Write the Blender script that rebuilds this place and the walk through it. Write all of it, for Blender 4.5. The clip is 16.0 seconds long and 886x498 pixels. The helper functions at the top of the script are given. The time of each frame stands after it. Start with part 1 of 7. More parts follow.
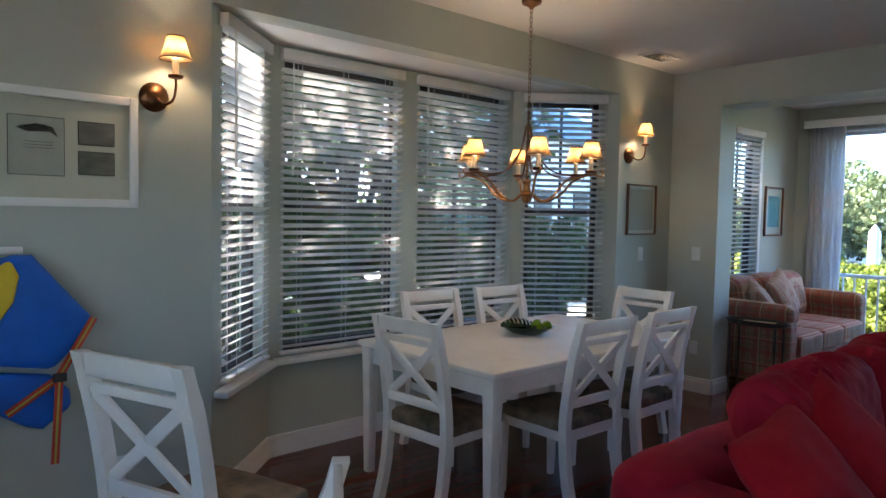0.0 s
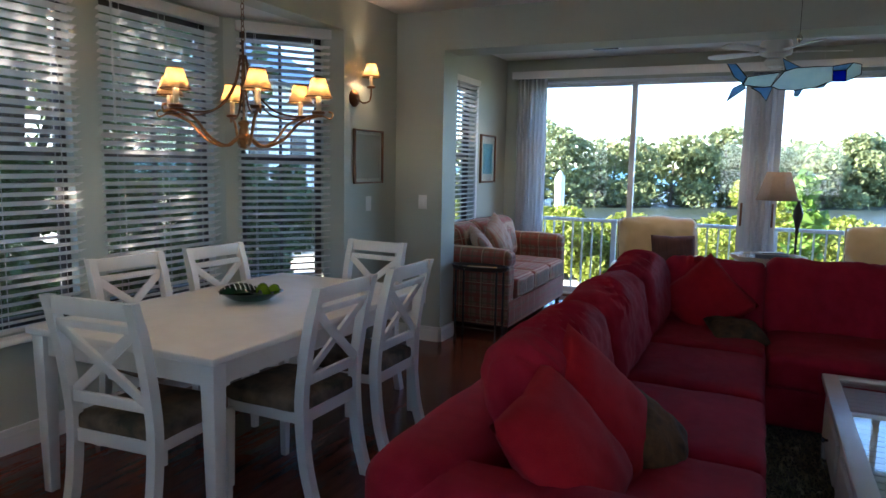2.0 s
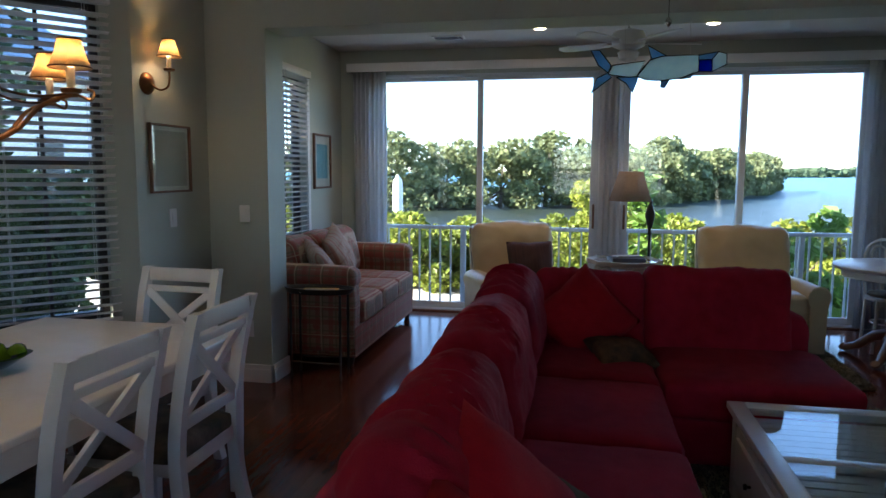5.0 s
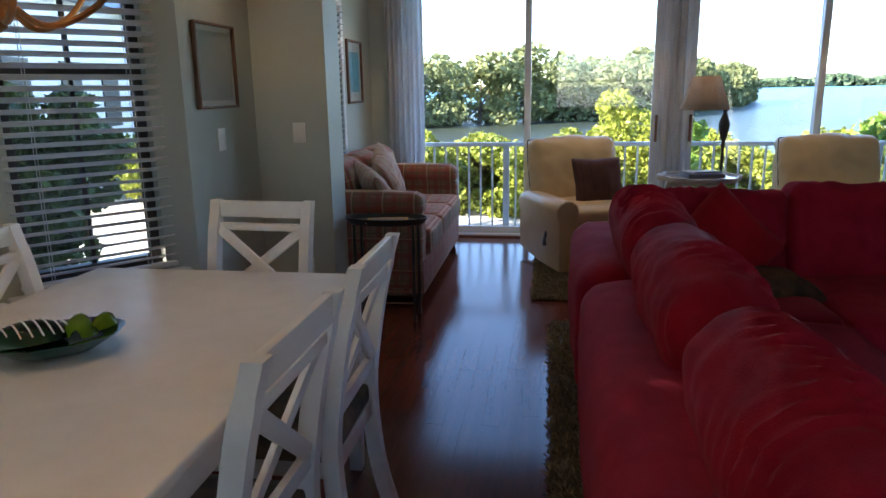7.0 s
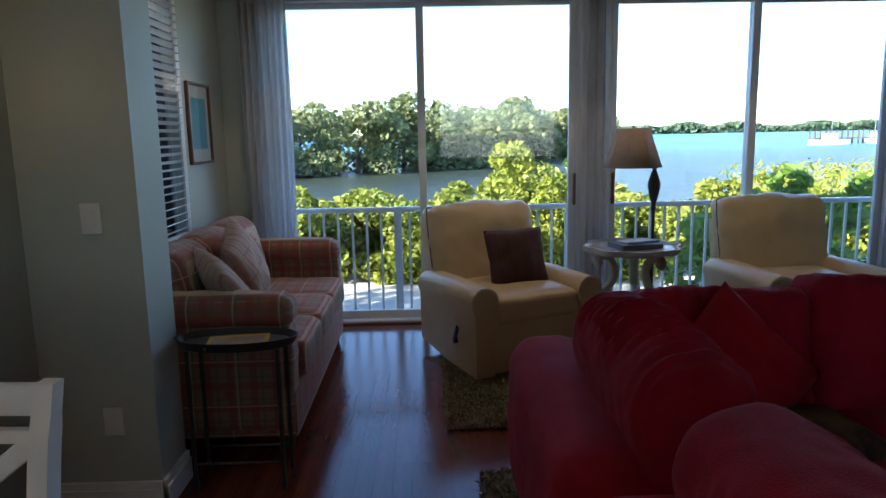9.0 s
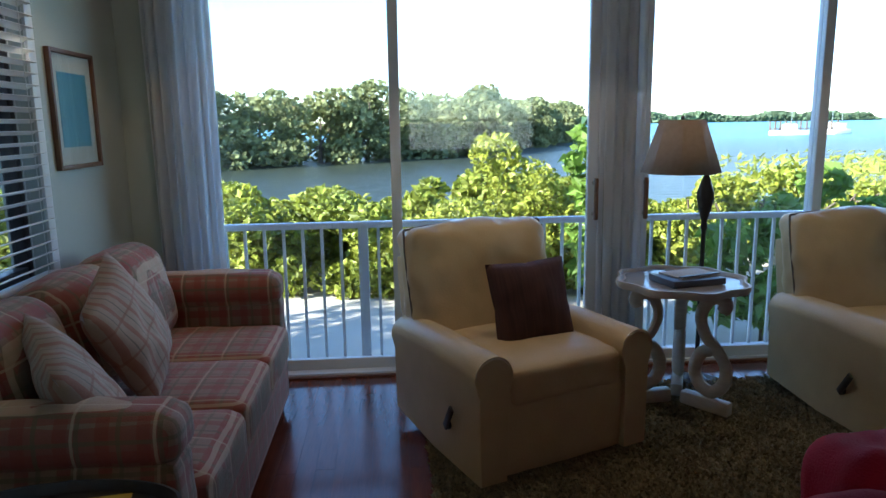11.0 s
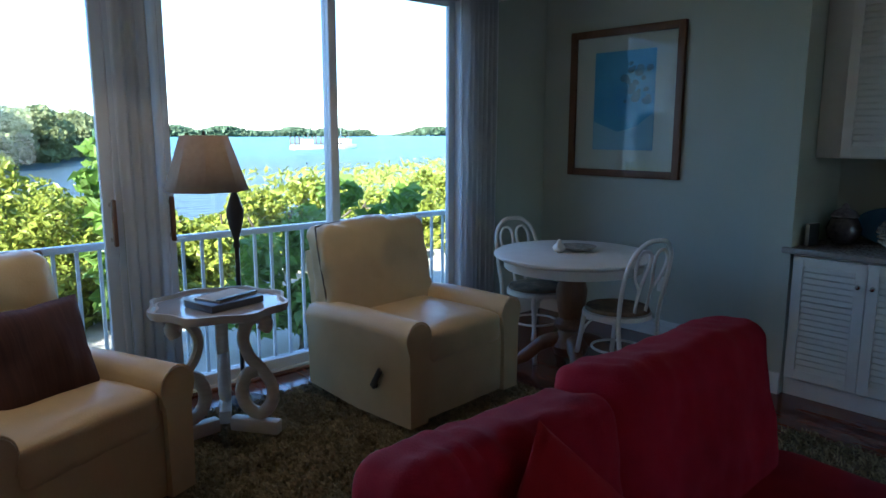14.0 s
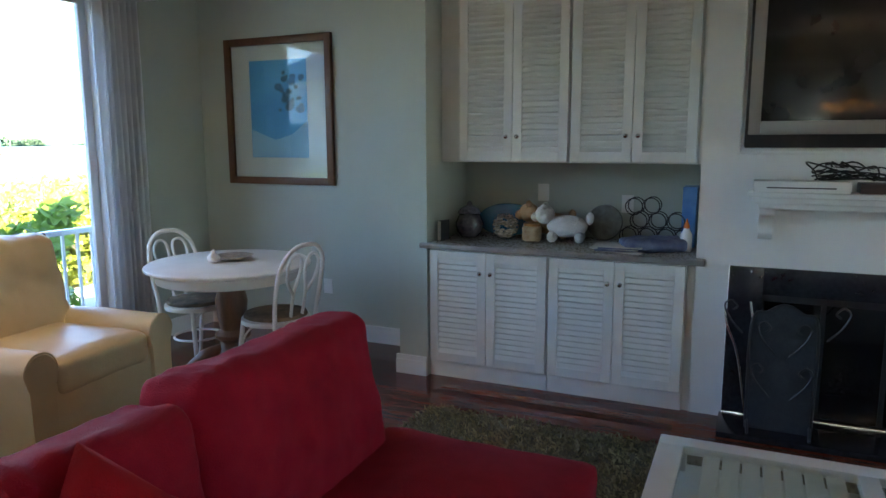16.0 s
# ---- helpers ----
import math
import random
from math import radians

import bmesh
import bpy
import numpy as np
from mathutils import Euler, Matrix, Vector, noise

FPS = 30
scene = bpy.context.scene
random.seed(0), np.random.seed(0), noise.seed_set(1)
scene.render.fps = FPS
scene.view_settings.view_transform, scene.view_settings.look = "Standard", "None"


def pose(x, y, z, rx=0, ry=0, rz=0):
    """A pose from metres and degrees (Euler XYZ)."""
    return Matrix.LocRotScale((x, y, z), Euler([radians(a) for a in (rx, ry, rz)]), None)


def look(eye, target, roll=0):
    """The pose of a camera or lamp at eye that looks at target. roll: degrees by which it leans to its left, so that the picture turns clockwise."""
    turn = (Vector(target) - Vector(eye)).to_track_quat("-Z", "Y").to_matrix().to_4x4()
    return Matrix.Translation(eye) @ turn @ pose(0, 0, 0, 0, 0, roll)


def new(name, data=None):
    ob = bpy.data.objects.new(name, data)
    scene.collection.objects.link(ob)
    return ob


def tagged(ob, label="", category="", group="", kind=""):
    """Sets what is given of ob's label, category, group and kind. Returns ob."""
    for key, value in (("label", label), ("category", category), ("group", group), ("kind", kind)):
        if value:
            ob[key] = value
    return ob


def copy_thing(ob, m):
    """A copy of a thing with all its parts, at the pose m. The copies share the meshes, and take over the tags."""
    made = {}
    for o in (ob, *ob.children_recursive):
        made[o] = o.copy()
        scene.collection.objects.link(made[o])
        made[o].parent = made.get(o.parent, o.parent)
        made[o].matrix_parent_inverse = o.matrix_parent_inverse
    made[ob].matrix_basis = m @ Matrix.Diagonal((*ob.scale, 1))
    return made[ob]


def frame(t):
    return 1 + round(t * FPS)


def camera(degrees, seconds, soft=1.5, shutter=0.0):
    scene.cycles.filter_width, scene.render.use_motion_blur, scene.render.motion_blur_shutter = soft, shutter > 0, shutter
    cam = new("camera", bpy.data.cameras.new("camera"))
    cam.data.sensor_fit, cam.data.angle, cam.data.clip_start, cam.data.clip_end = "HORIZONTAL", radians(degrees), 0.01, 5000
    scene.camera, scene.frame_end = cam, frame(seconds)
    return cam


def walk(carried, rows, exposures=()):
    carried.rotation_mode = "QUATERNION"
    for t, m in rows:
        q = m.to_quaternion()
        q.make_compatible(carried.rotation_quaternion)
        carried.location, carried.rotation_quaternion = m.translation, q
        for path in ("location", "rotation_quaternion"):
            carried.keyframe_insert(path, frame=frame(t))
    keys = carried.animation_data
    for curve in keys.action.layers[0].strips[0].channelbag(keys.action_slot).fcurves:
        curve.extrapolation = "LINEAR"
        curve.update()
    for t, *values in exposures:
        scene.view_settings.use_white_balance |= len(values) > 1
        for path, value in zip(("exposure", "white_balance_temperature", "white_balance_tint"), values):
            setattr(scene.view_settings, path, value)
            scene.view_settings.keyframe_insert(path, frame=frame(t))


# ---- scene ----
cam = camera(65.6, 16.0)

PATH = [
    (0, (1.087, -0.303, 1.499), (-0.4, 1.03, 1.393), 1.1),
    (0.5, (1.038, -0.157, 1.497), (-0.295, 1.331, 1.389), 2.3),
    (1, (0.973, -0.054, 1.513), (-0.21, 1.548, 1.333), 1.1),
    (1.5, (0.812, 0.025, 1.494), (-0.198, 1.733, 1.244), -0.2),
    (2, (0.753, 0.042, 1.501), (-0.08, 1.844, 1.258), 1.1),
    (2.5, (0.739, 0.115, 1.488), (0.147, 2.008, 1.229), 1.2),
    (3, (0.731, 0.227, 1.49), (0.305, 2.166, 1.245), 0.2),
    (3.2, (0.729, 0.258, 1.502), (0.384, 2.215, 1.275), -0.4),
    (5.3, (0.311, 0.956, 1.479), (-0.096, 2.901, 1.257), 0.7),
    (5.5, (0.236, 1.018, 1.479), (-0.285, 2.936, 1.257), -0.1),
    (6, (0.014, 1.139, 1.47), (-0.697, 2.992, 1.221), 0.3),
    (6.5, (-0.23, 1.223, 1.462), (-0.728, 3.133, 1.139), -1.2),
    (7, (-0.408, 1.35, 1.424), (-0.706, 3.275, 0.97), -0.9),
    (7.5, (-0.484, 1.602, 1.454), (-0.659, 3.564, 1.106), -1.7),
    (8, (-0.542, 1.934, 1.465), (-0.483, 3.907, 1.142), -2.0),
    (8.5, (-0.596, 2.262, 1.472), (-0.389, 4.224, 1.149), -1.6),
    (9, (-0.584, 2.636, 1.472), (-0.54, 4.608, 1.145), -1.1),
    (9.2, (-0.590, 2.796, 1.472), (-0.570, 4.768, 1.133), -1.4),
    (11.5, (-0.644, 4.146, 1.502), (-0.362, 6.092, 1.134), -0.2),
    (12, (-0.632, 4.213, 1.505), (-0.018, 6.081, 1.14), -0.7),
    (12.5, (-0.615, 4.235, 1.496), (0.243, 6.007, 1.14), -0.9),
    (13, (-0.596, 4.226, 1.498), (0.464, 5.887, 1.156), -0.2),
    (13.5, (-0.575, 4.206, 1.495), (0.618, 5.774, 1.157), -0.0),
    (14, (-0.538, 4.154, 1.502), (0.779, 5.623, 1.172), 0.1),
    (14.5, (-0.483, 4.063, 1.508), (0.95, 5.416, 1.17), 0.2),
    (15, (-0.438, 3.985, 1.517), (1.14, 5.165, 1.18), -0.1),
    (15.5, (-0.411, 3.922, 1.512), (1.299, 4.909, 1.191), 0.2),
    (16, (-0.373, 3.853, 1.5), (1.43, 4.661, 1.192), -0.2),
]
EXPOSURES = [(0.0, 3.0, 5900, 18), (1.5, 2.85, 5900, 18), (3.0, 2.75, 5900, 15), (5.5, 2.25, 6150, 18), (7.0, 2.68, 6400, 20), (8.0, 2.6, 6150, 18), (9.0, 2.15, 6000, 15), (11.5, 2.15, 5800, 10), (12.0, 1.85, 5600, 8),
             (12.5, 1.6, 5500, 8), (13.5, 2.0, 5500, 10), (14.0, 2.3, 5600, 12), (15.0, 2.35, 6000, 15), (16.0, 3.65, 6600, 16)]
walk(cam, [(t, look(eye, target, roll)) for t, eye, target, roll in PATH], EXPOSURES)
# ---- end of camera ----

# ---------------------------------------------------------------- light
SUN_FROM = Vector((-0.80, -0.50, 0.46)).normalized()
world = bpy.data.worlds.new("sky")
scene.world = world
world.use_nodes = True
wn = world.node_tree.nodes
sky = wn.new("ShaderNodeTexSky")
sky.sky_type = "NISHITA"
sky.sun_disc = False
sky.sun_elevation = math.asin(SUN_FROM.z)
sky.sun_rotation = math.atan2(SUN_FROM.x, SUN_FROM.y)
sky.air_density, sky.dust_density, sky.ozone_density = 0.9, 0.0, 4.0
wn["Background"].inputs[1].default_value = 0.15
world.node_tree.links.new(sky.outputs[0], wn["Background"].inputs[0])

sun = new("sun", bpy.data.lights.new("sun", "SUN"))
sun.data.energy, sun.data.angle, sun.data.color = 5.0, radians(0.5), (1.0, 0.93, 0.82)
sun.matrix_world = look(SUN_FROM * 40, (0, 0, 0))


def point_light(name, at, watts, colour, radius):
    lamp = new(name, bpy.data.lights.new(name, "POINT"))
    lamp.data.energy, lamp.data.color, lamp.data.shadow_soft_size = watts, colour, radius
    lamp.location = at
    return lamp


# ---------------------------------------------------------------- materials
def surface(name, c1, c2=None, scale=8.0, rough=0.6, metal=0.0, bump=0.0, bump_scale=60.0, stretch=(1, 1, 1), vary=0.0,
            rough_vary=0.08, sheen=0.0, coat=0.0, island=0.0, translucent=0.0):
    """Two tones mixed by noise at two scales, with fine relief and uneven gloss."""
    c2 = c2 or tuple(v * 0.82 for v in c1)
    m = bpy.data.materials.new(name)
    m.use_nodes = True
    nt = m.node_tree
    N, L = nt.nodes, nt.links
    b = N["Principled BSDF"]
    tc = N.new("ShaderNodeTexCoord")
    mp = N.new("ShaderNodeMapping")
    mp.inputs["Scale"].default_value = stretch
    L.new(tc.outputs["Object"], mp.inputs[0])
    n1 = N.new("ShaderNodeTexNoise")
    n1.inputs["Scale"].default_value, n1.inputs["Detail"].default_value = scale, 5
    n2 = N.new("ShaderNodeTexNoise")
    n2.inputs["Scale"].default_value, n2.inputs["Detail"].default_value = scale * 0.17, 2
    L.new(mp.outputs[0], n1.inputs["Vector"])
    L.new(mp.outputs[0], n2.inputs["Vector"])
    add = N.new("ShaderNodeMath")
    add.operation = "ADD"
    L.new(n1.outputs["Fac"], add.inputs[0])
    L.new(n2.outputs["Fac"], add.inputs[1])
    ramp = N.new("ShaderNodeMapRange")
    ramp.inputs["From Min"].default_value, ramp.inputs["From Max"].default_value = 0.7, 1.3
    L.new(add.outputs[0], ramp.inputs["Value"])
    mix = N.new("ShaderNodeMix")
    mix.data_type = "RGBA"
    mix.inputs["A"].default_value, mix.inputs["B"].default_value = (*c1, 1), (*c2, 1)
    L.new(ramp.outputs[0], mix.inputs["Factor"])
    out = mix.outputs["Result"]
    if vary or island:
        hsv = N.new("ShaderNodeHueSaturation")
        rnd = N.new("ShaderNodeMapRange")
        rnd.inputs["To Min"].default_value, rnd.inputs["To Max"].default_value = 1 - (vary or island), 1 + (vary or island)
        if island:
            L.new(N.new("ShaderNodeNewGeometry").outputs["Random Per Island"], rnd.inputs["Value"])
        else:
            L.new(N.new("ShaderNodeObjectInfo").outputs["Random"], rnd.inputs["Value"])
        L.new(rnd.outputs[0], hsv.inputs["Value"])
        L.new(out, hsv.inputs["Color"])
        out = hsv.outputs[0]
    L.new(out, b.inputs["Base Color"])
    rr = N.new("ShaderNodeMapRange")
    rr.inputs["To Min"].default_value, rr.inputs["To Max"].default_value = max(0.02, rough - rough_vary), min(1, rough + rough_vary)
    L.new(n1.outputs["Fac"], rr.inputs["Value"])
    L.new(rr.outputs[0], b.inputs["Roughness"])
    b.inputs["Metallic"].default_value = metal
    b.inputs["Sheen Weight"].default_value = sheen
    b.inputs["Coat Weight"].default_value = coat
    b.inputs["Coat Roughness"].default_value = 0.12
    if bump:
        bn = N.new("ShaderNodeBump")
        bn.inputs["Strength"].default_value, bn.inputs["Distance"].default_value = bump, 0.01
        n3 = N.new("ShaderNodeTexNoise")
        n3.inputs["Scale"].default_value, n3.inputs["Detail"].default_value = bump_scale, 3
        L.new(mp.outputs[0], n3.inputs["Vector"])
        L.new(n3.outputs["Fac"], bn.inputs["Height"])
        L.new(bn.outputs[0], b.inputs["Normal"])
    if translucent:
        tr = N.new("ShaderNodeBsdfTranslucent")
        ms = N.new("ShaderNodeMixShader")
        ms.inputs[0].default_value = translucent
        L.new(out, tr.inputs["Color"])
        L.new(b.outputs[0], ms.inputs[1])
        L.new(tr.outputs[0], ms.inputs[2])
        L.new(ms.outputs[0], N["Material Output"].inputs["Surface"])
    return m


def glass_pane(name, tint=(0.94, 0.97, 0.96)):
    """Clear glass: looked through, with more gloss at a slant."""
    m = bpy.data.materials.new(name)
    m.use_nodes = True
    N, L = m.node_tree.nodes, m.node_tree.links
    N.remove(N["Principled BSDF"])
    tr, gl = N.new("ShaderNodeBsdfTransparent"), N.new("ShaderNodeBsdfGlossy")
    mx, lw = N.new("ShaderNodeMixShader"), N.new("ShaderNodeLayerWeight")
    pw, rg = N.new("ShaderNodeMath"), N.new("ShaderNodeMapRange")
    pw.operation, pw.inputs[1].default_value = "POWER", 4.5
    lw.inputs["Blend"].default_value = 0.5
    rg.inputs["To Min"].default_value, rg.inputs["To Max"].default_value = 0.045, 0.85
    tr.inputs[0].default_value = (*tint, 1)
    gl.inputs["Roughness"].default_value = 0.012
    L.new(lw.outputs["Facing"], pw.inputs[0])
    L.new(pw.outputs[0], rg.inputs["Value"])
    L.new(rg.outputs[0], mx.inputs[0])
    L.new(tr.outputs[0], mx.inputs[1])
    L.new(gl.outputs[0], mx.inputs[2])
    L.new(mx.outputs[0], N["Material Output"].inputs["Surface"])
    return m


def glowing(name, colour, strength, base=(0.8, 0.7, 0.5)):
    m = bpy.data.materials.new(name)
    m.use_nodes = True
    b = m.node_tree.nodes["Principled BSDF"]
    b.inputs["Base Color"].default_value = (*base, 1)
    b.inputs["Emission Color"].default_value = (*colour, 1)
    b.inputs["Emission Strength"].default_value = strength
    return m


def woven(name, base, bands, scale_u, rough=0.85, bump=0.3):
    """A plaid: stripes along two object axes laid over a base cloth. bands: (axis, period, width, phase, colour)."""
    m = surface(name, base, tuple(v * 0.8 for v in base), scale_u, rough, bump=bump, bump_scale=220, sheen=0.2)
    N, L = m.node_tree.nodes, m.node_tree.links
    b = N["Principled BSDF"]
    src = b.inputs["Base Color"].links[0].from_socket
    tc = N.new("ShaderNodeTexCoord")
    sep = N.new("ShaderNodeSeparateXYZ")
    L.new(tc.outputs["Object"], sep.inputs[0])
    for axis, period, width, phase, colour in bands:
        a = N.new("ShaderNodeMath")
        a.operation = "MULTIPLY_ADD"
        a.inputs[1].default_value, a.inputs[2].default_value = 1 / period, phase + 40
        L.new(sep.outputs[axis], a.inputs[0])
        fr = N.new("ShaderNodeMath")
        fr.operation = "FRACT"
        L.new(a.outputs[0], fr.inputs[0])
        lt = N.new("ShaderNodeMath")
        lt.operation = "LESS_THAN"
        lt.inputs[1].default_value = width / period
        L.new(fr.outputs[0], lt.inputs[0])
        k = N.new("ShaderNodeMath")
        k.operation = "MULTIPLY"
        k.inputs[1].default_value = 0.65
        L.new(lt.outputs[0], k.inputs[0])
        mx = N.new("ShaderNodeMix")
        mx.data_type = "RGBA"
        mx.inputs["B"].default_value = (*colour, 1)
        L.new(k.outputs[0], mx.inputs["Factor"])
        L.new(src, mx.inputs["A"])
        src = mx.outputs["Result"]
    L.new(src, b.inputs["Base Color"])
    return m


M_WALL = surface("sage_paint", (0.47, 0.50, 0.43), (0.44, 0.47, 0.40), 3, 0.55, bump=0.08, bump_scale=180)
M_CEIL = surface("ceiling_paint", (0.72, 0.71, 0.68), (0.68, 0.67, 0.64), 4, 0.75, bump=0.12, bump_scale=120)
M_TRIM = surface("white_trim_paint", (0.80, 0.80, 0.77), (0.74, 0.74, 0.71), 5, 0.35, bump=0.04, bump_scale=90)
M_VINYL = surface("white_vinyl", (0.80, 0.81, 0.82), (0.74, 0.75, 0.77), 6, 0.35)
M_DARKBAR = surface("dark_bronze_bar", (0.055, 0.045, 0.04), (0.04, 0.033, 0.03), 12, 0.4, metal=0.2)
M_ALU = surface("white_aluminium", (0.72, 0.75, 0.78), (0.66, 0.69, 0.73), 6, 0.35)
M_SLAT = surface("blind_slat", (0.78, 0.76, 0.71), (0.72, 0.70, 0.65), 12, 0.45, translucent=0.12)
M_CORD = surface("blind_cord", (0.75, 0.73, 0.68), None, 30, 0.8)
M_FLOOR = surface("cherry_plank", (0.16, 0.040, 0.020), (0.09, 0.022, 0.012), 9, 0.13, stretch=(1.2, 14, 1), vary=0.15, bump=0.03, bump_scale=40, rough_vary=0.05)
M_FLOORJ = surface("cherry_far", (0.16, 0.040, 0.020), (0.09, 0.022, 0.012), 9, 0.13, stretch=(1.2, 14, 1), island=0.15, rough_vary=0.05)
M_GAP = surface("plank_gap", (0.03, 0.012, 0.008), None, 20, 0.8)
M_GLASS = glass_pane("window_glass")
M_WHITE = surface("white_furniture_paint", (0.78, 0.76, 0.71), (0.71, 0.69, 0.63), 10, 0.32, bump=0.05, bump_scale=70)
M_RED = surface("red_chenille", (0.39, 0.013, 0.032), (0.28, 0.009, 0.022), 14, 0.9, bump=0.35, bump_scale=240, sheen=0.03)
M_RED2 = surface("red_pillow_cloth", (0.43, 0.012, 0.020), (0.33, 0.009, 0.016), 18, 0.9, bump=0.3, bump_scale=260, sheen=0.03)
for m in (M_RED, M_RED2):
    m.node_tree.nodes["Principled BSDF"].inputs["Specular IOR Level"].default_value = 0.15
M_LEATHER = surface("cream_leather", (0.62, 0.48, 0.27), (0.53, 0.40, 0.22), 7, 0.36, bump=0.16, bump_scale=120)
M_PIPING = surface("dark_piping", (0.16, 0.12, 0.08), None, 30, 0.6)
M_BLACK = surface("black_paint", (0.018, 0.016, 0.016), (0.03, 0.027, 0.025), 20, 0.4)
M_BRONZE = surface("bronze", (0.24, 0.115, 0.05), (0.10, 0.05, 0.025), 26, 0.33, metal=0.9)
M_BRASS = surface("aged_brass", (0.52, 0.26, 0.10), (0.26, 0.12, 0.05), 24, 0.32, metal=0.95)
M_STEEL = surface("brushed_nickel", (0.62, 0.60, 0.56), (0.5, 0.48, 0.45), 40, 0.25, metal=1.0)
M_OAK = surface("oak_brown", (0.22, 0.10, 0.045), (0.14, 0.06, 0.028), 16, 0.4, stretch=(8, 8, 1.2))
M_FRAMEWOOD = surface("walnut_frame", (0.17, 0.075, 0.035), (0.11, 0.05, 0.022), 18, 0.4, stretch=(3, 3, 1))
M_MAT = surface("mat_board", (0.75, 0.73, 0.66), (0.71, 0.69, 0.62), 5, 0.8)
M_STONE = surface("counter_stone", (0.33, 0.29, 0.26), (0.22, 0.19, 0.17), 60, 0.28)
M_SHAG = surface("olive_shag", (0.30, 0.26, 0.15), (0.18, 0.15, 0.08), 30, 0.95, island=0.35)
M_DARKCLOTH = surface("brown_stripe_cloth", (0.085, 0.035, 0.028), (0.05, 0.022, 0.02), 6, 0.9, stretch=(30, 1, 1), bump=0.2, bump_scale=200)
M_SHEER = surface("sheer_cloth", (0.84, 0.85, 0.86), (0.78, 0.79, 0.81), 6, 0.8, translucent=0.62)
M_SHEER_SHADE = surface("lamp_linen", (0.52, 0.40, 0.30), (0.45, 0.34, 0.25), 40, 0.85, translucent=0.3, bump=0.15, bump_scale=200)
M_SAND = surface("sand", (0.62, 0.57, 0.48), (0.50, 0.45, 0.37), 3.0, 0.95, bump=1.0, bump_scale=4.5)
M_BARK = surface("bark", (0.16, 0.12, 0.085), (0.09, 0.07, 0.05), 12, 0.9, bump=0.6, bump_scale=30)
M_LEAF = surface("hedge_leaf", (0.34, 0.36, 0.045), (0.17, 0.22, 0.03), 0.8, 0.5, island=0.45, translucent=0.3)
M_LEAF2 = surface("sea_grape_leaf", (0.20, 0.32, 0.05), (0.11, 0.20, 0.03), 1.2, 0.42, island=0.35, translucent=0.35)
M_MANG = surface("mangrove_leaf", (0.25, 0.27, 0.11), (0.16, 0.19, 0.075), 0.1, 0.7, island=0.28, translucent=0.3)
M_LEAF3 = surface("shade_leaf", (0.085, 0.13, 0.03), (0.04, 0.075, 0.018), 0.12, 0.55, island=0.45, translucent=0.2)
M_LEAF4 = surface("marsh_grass", (0.36, 0.38, 0.06), (0.26, 0.30, 0.05), 0.5, 0.7, island=0.35, translucent=0.3)
M_FARLEAF = surface("far_woods", (0.10, 0.15, 0.07), (0.07, 0.11, 0.06), 0.02, 0.8, island=0.3)
M_PLASTIC = surface("white_plastic", (0.78, 0.77, 0.73), (0.74, 0.73, 0.69), 8, 0.4)


def water_material():
    m = bpy.data.materials.new("sea_water")
    m.use_nodes = True
    N, L = m.node_tree.nodes, m.node_tree.links
    b = N["Principled BSDF"]
    b.inputs["Roughness"].default_value = 0.32
    b.inputs["Specular IOR Level"].default_value = 0.3
    b.inputs["IOR"].default_value = 1.33
    tc = N.new("ShaderNodeTexCoord")
    # brown-green channel with dark tree reflections put into the colour, blue over the open bay
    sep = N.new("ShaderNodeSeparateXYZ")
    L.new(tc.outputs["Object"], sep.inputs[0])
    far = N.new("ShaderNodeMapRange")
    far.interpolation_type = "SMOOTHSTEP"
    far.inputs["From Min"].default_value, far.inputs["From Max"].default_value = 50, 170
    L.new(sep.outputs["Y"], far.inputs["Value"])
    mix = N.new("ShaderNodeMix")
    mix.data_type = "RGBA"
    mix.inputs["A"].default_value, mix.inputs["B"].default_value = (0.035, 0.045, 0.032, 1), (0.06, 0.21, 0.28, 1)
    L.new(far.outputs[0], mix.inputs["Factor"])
    L.new(mix.outputs["Result"], b.inputs["Base Color"])
    n1 = N.new("ShaderNodeTexNoise")
    n1.inputs["Scale"].default_value, n1.inputs["Detail"].default_value = 1.3, 4
    mp = N.new("ShaderNodeMapping")
    mp.inputs["Scale"].default_value = (0.5, 1.4, 1)
    L.new(tc.outputs["Object"], mp.inputs[0])
    L.new(mp.outputs[0], n1.inputs["Vector"])
    bp = N.new("ShaderNodeBump")
    bp.inputs["Strength"].default_value, bp.inputs["Distance"].default_value = 0.9, 0.25
    L.new(n1.outputs["Fac"], bp.inputs["Height"])
    L.new(bp.outputs[0], b.inputs["Normal"])
    return m


M_WATER = water_material()


# ---------------------------------------------------------------- shape helpers
def thing(name, at=(0, 0, 0), turn=0.0, label="", category="", group="", kind=""):
    ob = new(name)
    ob.empty_display_size = 0.1
    ob.matrix_world = pose(*at, 0, 0, turn)
    return tagged(ob, label, category, group, kind)


def mesh_of(name, bm, material, smooth=None):
    me = bpy.data.meshes.new(name)
    bmesh.ops.recalc_face_normals(bm, faces=bm.faces)
    bm.to_mesh(me)
    bm.free()
    me.materials.append(material)
    if smooth is not None:
        me.shade_smooth()
        if smooth < 180:
            me.set_sharp_from_angle(angle=radians(smooth))
    return me


def part(name, bm, material, parent=None, label="", smooth=40):
    ob = new(name, mesh_of(name, bm, material, smooth))
    ob.parent = parent
    return tagged(ob, label)


def shared(name, me, parent, m=None):
    ob = new(name, me)
    ob.parent = parent
    if m is not None:
        ob.matrix_basis = m
    return ob


